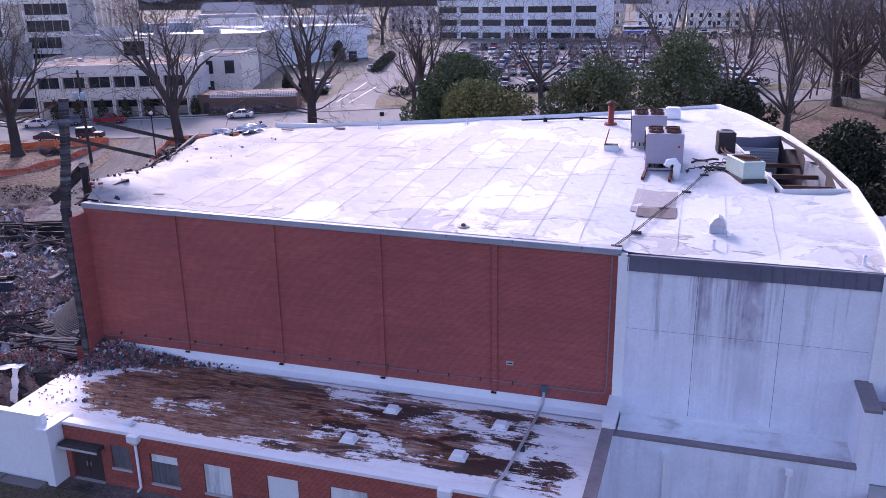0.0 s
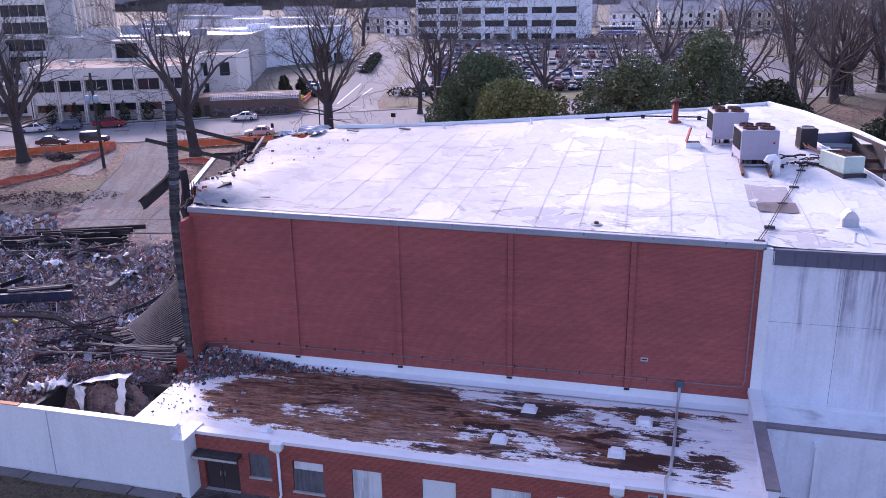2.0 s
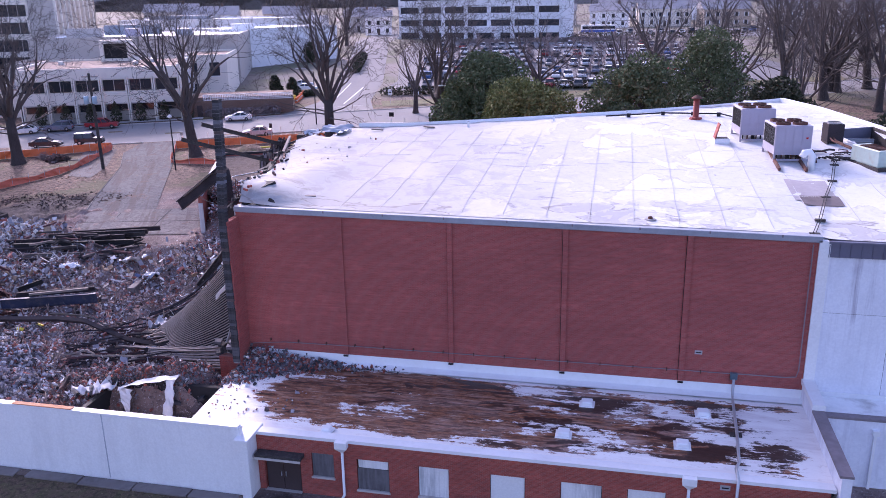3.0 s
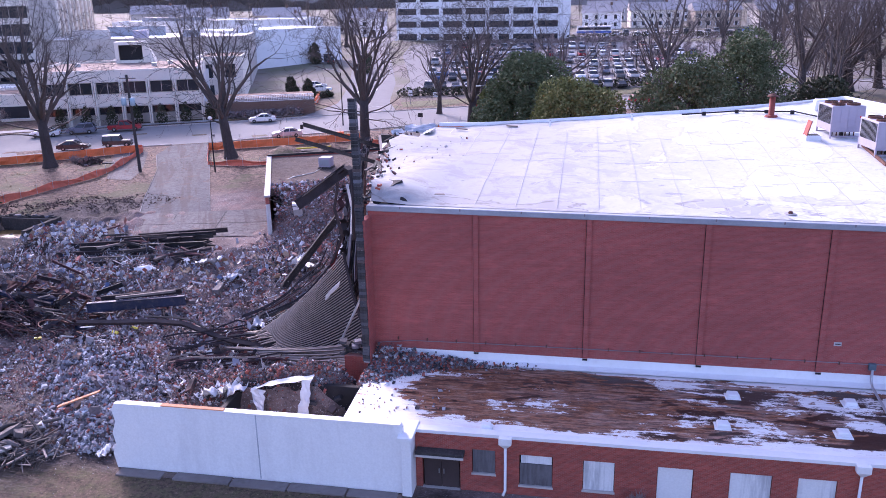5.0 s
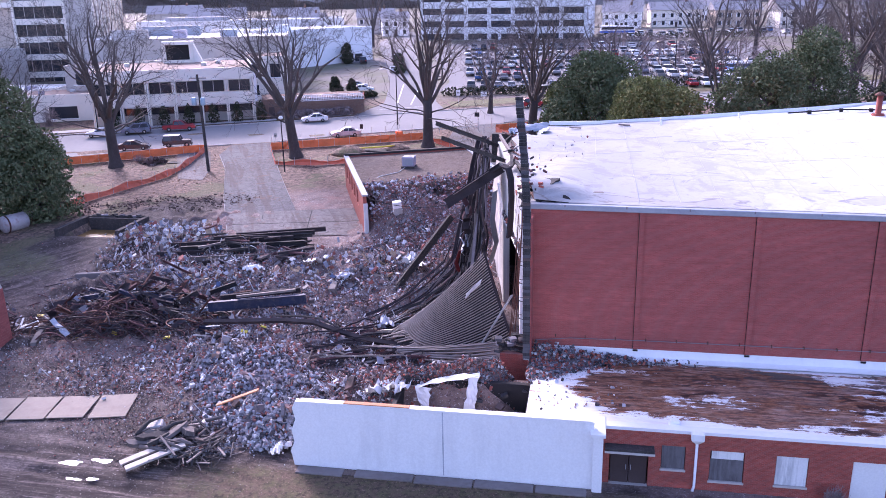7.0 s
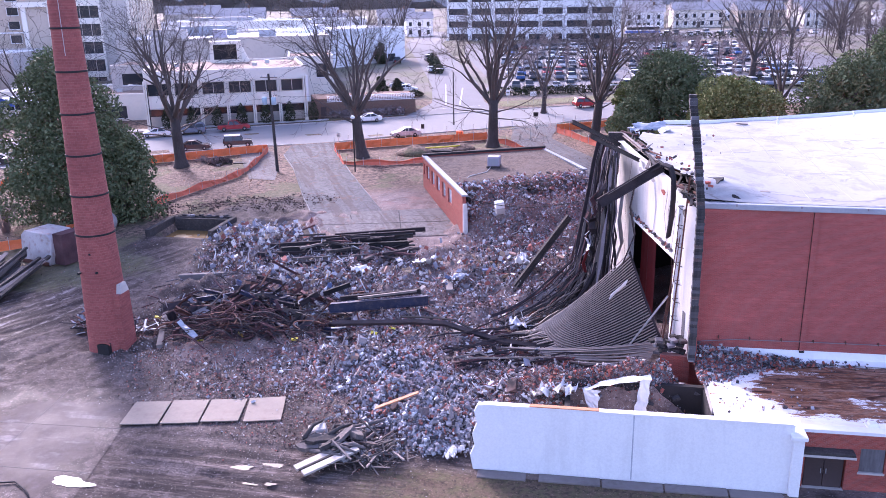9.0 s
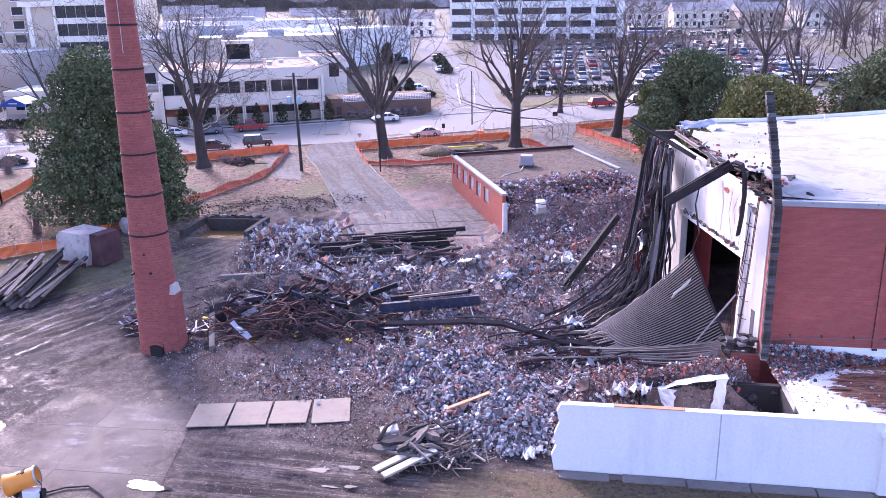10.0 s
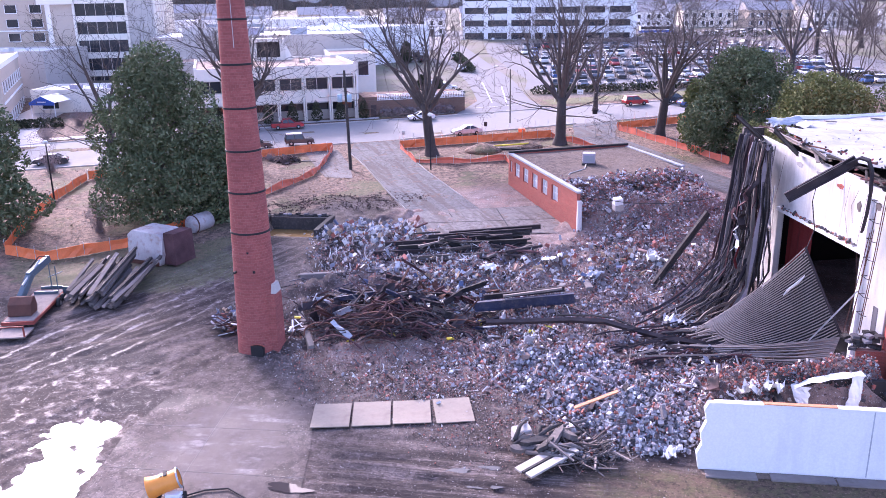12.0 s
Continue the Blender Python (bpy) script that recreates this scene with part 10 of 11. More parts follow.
mesh_fence([(-48.9, 123.4), (-40.5, 110), (-35.6, 101.6)], 1.1, "sagging_net_fence", "faded orange netting beside the asphalt drive", "netting_faded", 0.2, 7)
mesh_fence([(-119.8, 88.2), (-117.6, 77), (-112.0, 60.0), (-106.6, 58.6), (-100.2, 62.6), (-95.6, 69.4)], 1.15, "sagging_net_fence", "orange netting fence round the yard edge", "netting", 0.15, 8)

# chain-link fence posts and rail at the kerb
cl = thing("chain_link_fence", "thin grey chain-link fence posts along the street", "fence")
for i in range(22):
    x = -82 + i * 2.0
    y = 110.4 + i * 1.02
    part("post", Mesh().tube([(x, y, lz(x, y)), (x, y, lz(x, y) + 1.9)], 0.035, 5), "galvanised", cl)
gate = thing("wire_gate", "open wire mesh gate frame by the rear drive", "gate")
for a, b in (((-58.0, 114.6), (-52.6, 117.2)), ((-52.6, 117.2), (-50.2, 118.8))):
    za, zb = lz(*a), lz(*b)
    for p, z in ((a, za), (b, zb)):
        part("post", Mesh().tube([(*p, z), (*p, z + 2.2)], 0.05, 6), "galvanised", gate)
    for h in (0.2, 2.1):
        part("rail", Mesh().tube([(*a, za + h), (*b, zb + h)], 0.03, 5), "galvanised", gate)

# poles and lamps
def wood_pole():
    x, y = -86.1, 96.8
    z = lz(x, y)
    ob = thing("utility_pole", "wooden utility pole with cross-arm and two transformers", "pole")
    part("pole", Mesh().tube([(x, y, z - 0.3), (x - 0.25, y, z + 13.3)], [0.24, 0.16], 8), "wood_char", ob)
    part("crossarm", Mesh().bar((x - 1.4, y, z + 12.8), (x + 0.9, y + 0.2, z + 12.8), 0.12, 0.14), "wood_old", ob)
    for dx in (-1.2, -0.5, 0.6):
        part("insulator", Mesh().turned([(0.04, 0), (0.07, 0.08), (0.05, 0.2)], 8, (x + dx, y, z + 12.87)), "galvanised", ob)
    for dx in (-0.95, 0.35):
        part("transformer", Mesh().turned([(0.28, 0), (0.34, 0.06), (0.34, 0.95), (0.22, 1.05)], 12, (x + dx, y - 0.3, z + 9.2)), plain("transformer", (0.35, 0.47, 0.55), 0.5, 0.1, 2, 0.02), ob, "pale blue transformer can", smooth=True)
    part("guy_wire", Mesh().tube([(x - 0.2, y, z + 10), (x - 5, y + 4, z + 9.3), (x - 11, y + 16, z + 9.6)], 0.025, 4), "dark", ob)


wood_pole()

def lamp_post(x, y, h, kind):
    z = lz(x, y)
    ob = thing("street_lamp", "dark street lamp post with a small head", "lamp", None, "street lamps")
    part("post", Mesh().tube([(x, y, z - 0.2), (x, y, z + h)], [0.11, 0.07], 7), "dark", ob)
    if kind == "globe":
        part("head", Mesh().turned([(0.08, 0), (0.3, 0.12), (0.32, 0.3), (0.12, 0.5)], 10, (x, y, z + h)), "light_white", ob, smooth=True)
    else:
        part("arm", Mesh().tube([(x, y, z + h), (x - 0.8, y - 0.3, z + h + 0.5), (x - 2.2, y - 0.8, z + h + 0.6)], 0.05, 5), "galvanised", ob)
        part("head", Mesh().box(-0.45, 0.2, -0.15, 0.15, -0.08, 0.08, pose(x - 2.3, y - 0.85, z + h + 0.6, 0, 0, 20)), "light_white", ob)


for x, y, h, k in ((-75.1, 97.3, 7.2, "globe"), (-66.6, 129.5, 9.0, "arm"), (-38.2, 113.4, 8.6, "arm"), (-117.3, 77, 7.0, "globe"), (-118, 121, 7.5, "arm"), (-15.3, 190, 9.5, "globe"), (-40, 205, 9.5, "globe"), (-6, 232, 9.5, "globe"), (-52, 246, 9.5, "globe")):
    lamp_post(x, y, h, k)


def road_sign(x, y, h, w, hh, material, label):
    z = lz(x, y)
    ob = thing("road_sign", label, "sign", None, "road signs")
    part("post", Mesh().tube([(x, y, z - 0.1), (x, y, z + h)], 0.035, 5), "galvanised", ob)
    part("plate", Mesh().box(x - w / 2, x + w / 2, y - 0.05, y - 0.02, z + h - hh, z + h), material, ob)
    part("bar", Mesh().box(x - w * 0.35, x + w * 0.35, y - 0.06, y - 0.05, z + h - hh * 0.6, z + h - hh * 0.45), "dark", ob)


for a in ((-69.6, 117.4, 2.4, 0.5, 0.7, "dark", "small dark road sign on a thin post"), (-52.5, 127.5, 2.6, 0.8, 0.7, "dark", "small dark road sign on a thin post"), (-59.4, 150.6, 2.8, 0.8, 1.1, "facade_white", "white sign plate with an unreadable line"), (-54.6, 152.2, 2.2, 1.2, 0.9, "facade_white", "white and blue sign plate on a post"), (-81.4, 110.6, 2.3, 0.5, 0.6, "galvanised", "back of a grey road sign")):
    road_sign(*a)
# orange barrels, cones and a yellow machine on the side road
for i in range(7):
    x, y = -78.8 - i * 0.35, 150.5 + i * 1.5
    b = thing("traffic_barrel", "orange and white traffic barrel on the side road", "barrel", pose(x, y, float(gz(x, y)) + 0.08), "traffic barrels")
    part("barrel", Mesh().turned([(0.34, 0), (0.3, 0.1), (0.27, 1.0), (0.1, 1.05)], 10), "netting", b)
    part("white_band", Mesh().turned([(0.302, 0.35), (0.292, 0.55)], 10, caps=False), "marking", b)
skip = thing("yellow_skip", "small yellow skip beside the barrels", "skip")
part("tub", Mesh().box(-83.4, -80.6, 152.4, 154.2, 5.75, 6.7, taper=1.1), "yellow_paint", skip)
part("load", Mesh().box(-83.2, -80.8, 152.6, 154.0, 6.7, 6.85), "wood_old", skip)
box = thing("orange_box", "small orange barrier box on the verge", "barrier")
part("shell", Mesh().box(-64.6, -63.5, 119.2, 120.0, lz(-64, 119.5), lz(-64, 119.5) + 0.9), "netting", box, bevel=0.08)

# dug hole with yellow pipe behind the fence
dig = thing("dug_trench", "dug earth heap with a yellow pipe across it", "trench")
part("spoil", Mesh().turned([(3.0, 0), (2.2, 0.5), (1.0, 1.0), (0.2, 1.2)], 14, (-69.0, 108.2, lz(-69, 108.2) - 0.1)), "earth", dig, smooth=True)
part("spoil", Mesh().turned([(2.4, 0), (1.6, 0.4), (0.5, 0.9)], 12, (-62.5, 111.2, lz(-62.5, 111.2) - 0.1)), "earth", dig, smooth=True)
part("pit_shade", Mesh().box(-67.4, -63.6, 108.4, 110.0, lz(-65, 109) - 0.1, lz(-65, 109) + 0.25), "dark", dig)
part("pipe", Mesh().tube([(-67.6, 108.8, lz(-67, 109) + 0.55), (-65, 109.6, lz(-65, 109) + 0.6), (-62.6, 110.4, lz(-62, 110) + 0.65)], 0.12, 7), "yellow_paint", dig, smooth=True)
dig2 = thing("dug_trench", "small dug hole by the drive", "trench")
rngs = np.random.default_rng(12)
sp = np.stack([-96.4 + rngs.normal(0, 0.8, 240), 100.6 + rngs.normal(0, 0.6, 240)], 1)
tagged(part("spoil_heap", chips(rngs, sp, np.array([lz(*p) for p in sp]) + 0.75 * np.exp(-((sp[:, 0] + 96.4) / 1.0) ** 2 - ((sp[:, 1] - 100.6) / 0.8) ** 2), 0.15, 0.6, 0.6, 0.4), "soil"), "small heap of dark dug soil by the drive", "soil", kind="stuff")
# a black box set in the ground paints the hole's shadow
part("hole", Mesh().box(-94.3, -92.2, 100.4, 101.6, lz(-93, 101) - 0.3, lz(-93, 101) + 0.05), "dark", dig2)

# timbers and tanks in the yard
logs = thing("timber_stack", "loose stack of long grey weathered timbers", "timber")
rngt = random.Random(8)
for i in range(32):
    t = (i % 12) / 11
    x0, y0 = -98.3 + 4.8 * t + rngt.uniform(-0.3, 0.3), 48.3 + rngt.uniform(0, 1.4)
    x1, y1 = -100.4 + 6.6 * t + rngt.uniform(-0.7, 0.7), 56.0 + rngt.uniform(-0.8, 2.2)
    if t < 0.25:
        x1, y1 = x0 * 0.4 + x1 * 0.6, y0 * 0.35 + y1 * 0.65
    lay = 0.3 + 0.42 * (i // 12) + rngt.random() * 0.3
    part("timber", Mesh().bar((x0, y0, lz(x0, y0) + lay - 0.1), (x1, y1, lz(x1, y1) + lay + rngt.uniform(-0.1, 0.5)), rngt.uniform(0.2, 0.42), rngt.uniform(0.16, 0.32), (rngt.uniform(-0.7, 0.7), 0, 1)), ("wood_dark", "wood_old", "wood_char", "wood_dark", "wood_char", "wood_dark", "wood_char")[i % 7], logs)
boiler = thing("scrap_tank", "dented pale steel tank with rusty edges on its side", "tank")
m = pose(-96.2, 59.3, lz(-96.2, 59.3), 0, 0, -16)
oct_ = [(-2.0, 0.1), (1.9, 0.0), (2.2, 1.0), (2.1, 2.5), (1.5, 3.0), (-1.6, 3.1), (-2.2, 2.6)]
me = Mesh().add([(x, -0.3 - 0.4 * (z < 1.5), z) for x, z in oct_] + [(x, 2.6, z) for x, z in oct_], [tuple(range(7)), tuple(reversed(range(7, 14)))] + [(i, 7 + i, 7 + (i + 1) % 7, (i + 1) % 7) for i in range(7)]).move(m)
part("shell", me, "tank_paint", boiler, bevel=0.06)
part("rust_side", Mesh().box(2.05, 3.4, -0.2, 2.5, 0.1, 3.1, m, 0.92), "rust_dark", boiler)
part("foot_plate", Mesh().box(-1.8, 1.8, -0.8, -0.2, 0.0, 0.35, m), "rust", boiler)
CYL_AT = pose(-95.3, 66.6, lz(-95.3, 66.6) + 0.9, 90, 0, 160)
cyl = thing("scrap_cylinder", "pale grey steel cylinder lying behind the tank", "tank")
part("shell", Mesh().turned([(0.1, 0), (0.82, 0.02), (0.95, 0.2), (0.95, 2.5), (0.8, 2.65)], 22).move(CYL_AT), "tank_paint", cyl, smooth=True)
part("rim", Mesh().turned([(0.96, 0.2), (1.0, 0.2), (1.0, 0.36), (0.96, 0.36)], 22, caps=False).move(CYL_AT), "rust", cyl)
scrap = thing("scrap_tank", "rusty tank section lying behind the cylinder", "tank")
part("shell", Mesh().turned([(0.85, 0), (0.9, 0.1), (0.9, 3.4), (0.85, 3.5)], 20, caps=True).move(pose(-96.6, 71.0, lz(-96.6, 71.0) + 0.8, 90, 0, 150)), "tank_paint", scrap, smooth=True)

# flat trailer with a folded boom
trl = thing("flat_trailer", "tilted flat plank trailer with red steel frame", "trailer")
d = Vector((-0.25, 0.968, 0)).normalized()
o = Vector((-99.1, 42.6, lz(-99.1, 42.6)))
tm = Matrix(((d.y, d.x, 0, o.x), (-d.x, d.y, 0, o.y), (0, 0, 1, o.z), (0, 0, 0, 1)))
for i in range(9):
    part("deck_plank", Mesh().box(-1.15 + i * 0.256, -0.91 + i * 0.256, 1.6, 9.0, 0.86, 0.92, tm), "wood_old", trl)
part("frame", Mesh().box(-1.25, -1.15, 1.4, 9.2, 0.62, 0.88, tm).box(1.15, 1.25, 1.4, 9.2, 0.62, 0.88, tm).box(-1.2, 1.2, 1.4, 1.6, 0.62, 0.88, tm).box(-1.2, 1.2, 9.0, 9.2, 0.62, 0.88, tm), "rust_red", trl, "red steel frame")
part("ramp", Mesh().box(-1.2, 1.2, -0.6, 1.4, 0.3, 0.4, tm), "wood_old", trl)
part("rail", Mesh().bar(tm @ Vector((-1.2, -0.6, 0.4)), tm @ Vector((-1.2, -0.6, 1.3)), 0.1, 0.1).bar(tm @ Vector((1.2, -0.6, 0.4)), tm @ Vector((1.2, -0.6, 1.3)), 0.1, 0.1).bar(tm @ Vector((-1.2, -0.6, 1.25)), tm @ Vector((1.2, -0.6, 1.25)), 0.08, 0.08), "rust_red", trl)
for y in (6.6, 7.7):
    for s in (-1, 1):
        w = part("wheel", Mesh().turned([(0.2, -0.13), (0.46, -0.13), (0.48, 0), (0.46, 0.13), (0.2, 0.13)], 16).move(tm @ pose(s * 1.42, y, 0.48, 0, 90, 0)), "tyre", trl, smooth=True)
        part("rim", Mesh().turned([(0.02, -0.1), (0.22, -0.1), (0.22, 0.1), (0.02, 0.1)], 12).move(tm @ pose(s * 1.46, y, 0.48, 0, 90, 0)), "rim", w)
part("mudguard", Mesh().box(1.2, 1.75, 8.4, 8.5, 0.5, 1.3, tm), "machine_blue", trl)
tb = tm @ Matrix.Translation((0, 0.9, 0))
boom = thing("backhoe_arm", "folded grey-blue digger arm with a rusty bucket on trailer", "digger arm")
part("lower_arm", Mesh().bar(tb @ Vector((-0.9, 2.9, 1.2)), tb @ Vector((-0.2, 5.0, 3.4)), 0.5, 0.55), "machine_blue", boom, bevel=0.05)
part("upper_arm", Mesh().bar(tb @ Vector((-0.3, 4.7, 3.3)), tb @ Vector((0.5, 7.4, 4.0)), 0.42, 0.6), "machine_blue", boom, bevel=0.05)
part("ram", Mesh().tube([tb @ Vector((-0.5, 3.8, 2.8)), tb @ Vector((0.2, 6.2, 4.2))], 0.09, 8), "rim", boom)
part("hose", Mesh().tube([tb @ Vector((-0.2, 5.0, 3.9)), tb @ Vector((0.3, 6.0, 4.6)), tb @ Vector((0.6, 7.2, 4.2))], 0.05, 5), "dark", boom)
part("stabiliser_frame", Mesh().bar(tb @ Vector((-1.0, 7.0, 1.0)), tb @ Vector((1.0, 7.0, 1.0)), 0.12, 0.3).bar(tb @ Vector((-0.9, 8.4, 1.0)), tb @ Vector((0.9, 8.4, 1.0)), 0.12, 0.3).bar(tb @ Vector((0.8, 7.6, 0.95)), tb @ Vector((0.8, 7.6, 3.2)), 0.06, 0.06).bar(tb @ Vector((0.2, 7.9, 0.95)), tb @ Vector((0.2, 7.9, 3.4)), 0.06, 0.06).bar(tb @ Vector((0.2, 7.9, 2.2)), tb @ Vector((1.2, 7.6, 2.6)), 0.6, 0.06), "machine_blue", boom)
bk = [(0, 0), (1.3, 0), (1.5, 0.5), (1.2, 1.3), (0.9, 1.35), (0.2, 0.9)]
me = Mesh().add([(-1.0, y, z) for y, z in bk] + [(0.8, y, z) for y, z in bk], [tuple(range(6)), tuple(reversed(range(6, 12)))] + [(i, 6 + i, 6 + (i + 1) % 6, (i + 1) % 6) for i in range(6)]).move(tb @ pose(-0.1, 1.6, 0.95))
part("bucket", me, "rust", boom, "rusty wide bucket", bevel=0.03)

# orange misting fan at the yard's edge
fan = thing("orange_blower", "orange drum blower on a wheeled frame", "machine")
m = pose(-77.45, 24.35, 0.95, 0, 76, 24)
part("drum", Mesh().turned([(0.6, -0.85), (0.64, -0.83), (0.54, -0.5), (0.5, 0.0), (0.5, 0.72), (0.46, 0.78), (0.44, 0.1), (0.05, 0.05)], 24).move(m), "orange_paint", fan, smooth=True)
part("back_ring", Mesh().turned([(0.5, 0.72), (0.56, 0.72), (0.56, 0.8), (0.46, 0.8)], 24, caps=False).move(m), "galvanised", fan)
part("label_bar", Mesh().box(-0.53, -0.49, -0.22, 0.22, 0.12, 0.3, m), "dark", fan)
part("label_bar", Mesh().box(-0.53, -0.49, -0.14, 0.14, -0.1, 0.05, m), "machine_blue", fan)
part("frame", Mesh().bar((-77.9, 24.2, -0.15), (-77.6, 24.3, 0.6), 0.1, 0.1), "dark", fan)
part("frame", Mesh().bar((-76.9, 24.3, -0.15), (-77.2, 24.4, 0.6), 0.1, 0.1), "dark", fan)
part("control_box", Mesh().box(-77.3, -76.5, 23.9, 24.4, -0.1, 0.55), "white_trim", fan, bevel=0.03)
part("cable", Mesh().tube([(-76.9, 24.6, 0.9), (-76.5, 24.5, 0.7), (-76.4, 24.3, 0.4), (-76.8, 24.0, 0.3)], 0.03, 5), "dark", fan)
for x in (-78.0, -76.6):
    part("wheel", Mesh().turned([(0.05, -0.1), (0.3, -0.1), (0.3, 0.1), (0.05, 0.1)], 14).move(pose(x, 24.5, lz(x, 24.5) + 0.3, 0, 90, 0)), "tyre", fan)
hose = thing("hose", "thin black hose curled on the slab", "hose")
part("hose", Mesh().tube([(-76.9, 24.6, lz(-76.9, 24.6) + 0.12), (-75.8, 25.4, lz(-75.8, 25.4) + 0.12), (-74.6, 25.7, lz(-74.6, 25.7) + 0.12), (-73.4, 25.0, lz(-73.4, 25.0) + 0.12), (-72.6, 24.2, lz(-72.6, 24.2) + 0.12)], 0.05, 6), "dark", hose, smooth=True)
# scrap by the chimney foot
sc = thing("scrap_heap", "small heap of bent scrap metal at the chimney foot", "scrap")
rngs = random.Random(21)
for i in range(44):
    x, y = CH[0] + rngs.uniform(-3.6, 2.6), CH[1] + rngs.uniform(0.6, 3.4)
    a, L = rngs.uniform(0, 3.14), rngs.uniform(0.5, 1.8)
    z = lz(x, y) + rngs.uniform(0.1, 0.7)
    part("scrap", Mesh().bar((x, y, z), (x + L * math.cos(a), y + L * math.sin(a), z + rngs.uniform(-0.1, 0.5)), rngs.uniform(0.05, 0.3), 0.05), ("rust", "sheet_white", "char_steel", "sheet_grey", "wood_old")[i % 5], sc)

# ---- things on the roofs ----
def chiller(x, y, w, d, label):
    z = zr(x, y)
    ob = thing("roof_chiller", label, "air unit", pose(x, y, z, 0, 0, 6), "roof chillers")
    for px in (0.05, w - 0.05):
        for py in (0.05, d - 0.05):
            part("leg", Mesh().box(px - 0.06, px + 0.06, py - 0.06, py + 0.06, -0.05, 0.6), "hvac", ob)
    part("base_frame", Mesh().box(0, w, 0, d, 0.5, 0.62).box(0, w, 0, 0.08, 0.08, 0.2).box(0, w, d - 0.08, d, 0.08, 0.2), "hvac", ob)
    part("casing", Mesh().box(0, w, 0, d, 0.6, 2.5), "hvac", ob, "mauve-grey sheet metal casing", bevel=0.03)
    for i in range(4):
        a = 0.08 + i * (w - 0.16) / 4
        part("panel", Mesh().box(a, a + (w - 0.16) / 4 - 0.05, -0.02, 0, 0.68, 2.4), "hvac", ob)
    part("panel_mark", Mesh().box(w * 0.84, w * 0.9, -0.03, -0.02, 1.6, 1.72), "light_red", ob)
    part("coil_grille", Mesh().box(-0.02, 0, 0.15, d - 0.15, 1.08, 2.4), "louvre", ob)
    for i in range(14):
        part("grille_fin", Mesh().box(-0.05, -0.02, 0.2 + i * (d - 0.4) / 14, 0.26 + i * (d - 0.4) / 14, 1.1, 2.38), "dark", ob)
    for fx in (w * 0.27, w * 0.73):
        for fy in (d * 0.25, d * 0.73):
            f = part("fan_ring", Mesh().turned([(0.46, 2.5), (0.5, 2.5), (0.5, 2.66), (0.46, 2.66)], 16, (fx, fy, 0), caps=False), "rust", ob)
            part("fan_disc", Mesh().turned([(0.44, 2.55), (0.08, 2.6), (0.02, 2.62)], 16, (fx, fy, 0)), "rust", f)
            part("fan_guard", Mesh().tube([(fx - 0.46, fy, 2.66), (fx + 0.46, fy, 2.66)], 0.015, 4).tube([(fx, fy - 0.46, 2.66), (fx, fy + 0.46, 2.66)], 0.015, 4), "dark", f)
    for i in range(6):
        part("pipe", Mesh().tube([(0.3 + i * 0.33, 0.4, 0.1), (0.3 + i * 0.33, 0.4, 0.9)], 0.05, 6), "rust" if i % 2 else "dark", ob)
    part("pump", Mesh().turned([(0.16, 0), (0.16, 0.5)], 10, (w * 0.45, 0.7, 0.12)), "dark", ob)


chiller(-4.05, 56.1, 2.45, 3.1, "large mauve-grey roof chiller with four rusty fans")
chiller(-5.6, 62.2, 2.5, 3.1, "large mauve-grey roof chiller behind another one")
skid = thing("chiller_skid", "rusty steel skid beams under the chiller", "skid")
for x in (-4.0, -2.3):
    part("beam", Mesh().bar((x, 53.6, zr(x, 53.6) + 0.12), (x + 0.1, 59.6, zr(x, 59.6) + 0.12), 0.16, 0.2), "rust", skid)
goose = thing("goose_neck_vent", "white goose-neck roof vent beside the chiller", "vent")
part("duct", Mesh().tube([(-1.9, 54.4, zr(-1.9, 54.4) - 0.1), (-1.9, 54.4, zr(-1.9, 54.4) + 0.95), (-2.1, 54.35, zr(-1.9, 54.4) + 1.2), (-2.4, 54.3, zr(-1.9, 54.4) + 1.15), (-2.55, 54.25, zr(-1.9, 54.4) + 0.85)], 0.24, 12), "white_trim", goose, smooth=True)
old = thing("old_roof_unit", "pale green rusting roof air unit with open top", "air unit")
m = pose(2.15, 54.2, zr(2.15, 54.2), 0, 0, 20)
part("plinth", Mesh().box(-0.1, 1.5, -0.2, 3.4, -0.1, 0.25, m), "wood_char", old)
part("casing", Mesh().box(0, 1.4, 0, 3.0, 0.25, 1.35, m), "hvac_green", old, bevel=0.04)
part("rusty_top", Mesh().box(0.15, 1.25, 0.3, 2.5, 1.35, 1.38, m), "rust", old)
for i in range(5):
    part("top_bar", Mesh().box(0.15, 1.25, 0.5 + i * 0.42, 0.58 + i * 0.42, 1.38, 1.44, m), "rust", old)
part("panel", Mesh().box(0.12, 1.28, -0.02, 0, 0.4, 1.2, m), "hvac_green", old)
cond = thing("condenser", "small dark condenser with a round fan", "air unit")
m = pose(0.6, 62.0, zr(0.6, 62.0), 0, 0, 10)
part("casing", Mesh().box(0, 1.2, 0, 1.2, 0.15, 1.5, m), "char_steel", cond, bevel=0.04)
part("fan_ring", Mesh().turned([(0.44, 0), (0.5, 0), (0.5, 0.12), (0.44, 0.12)], 16, caps=False).move(m @ pose(0.6, 0.6, 1.5)), "concrete_light", cond)
part("fan_disc", Mesh().turned([(0.42, 0.03), (0.05, 0.06)], 16).move(m @ pose(0.6, 0.6, 1.5)), "dark", cond)
part("foot", Mesh().box(0.0, 0.15, 0, 1.2, 0, 0.15, m).box(1.05, 1.2, 0, 1.2, 0, 0.15, m), "wood_char", cond)
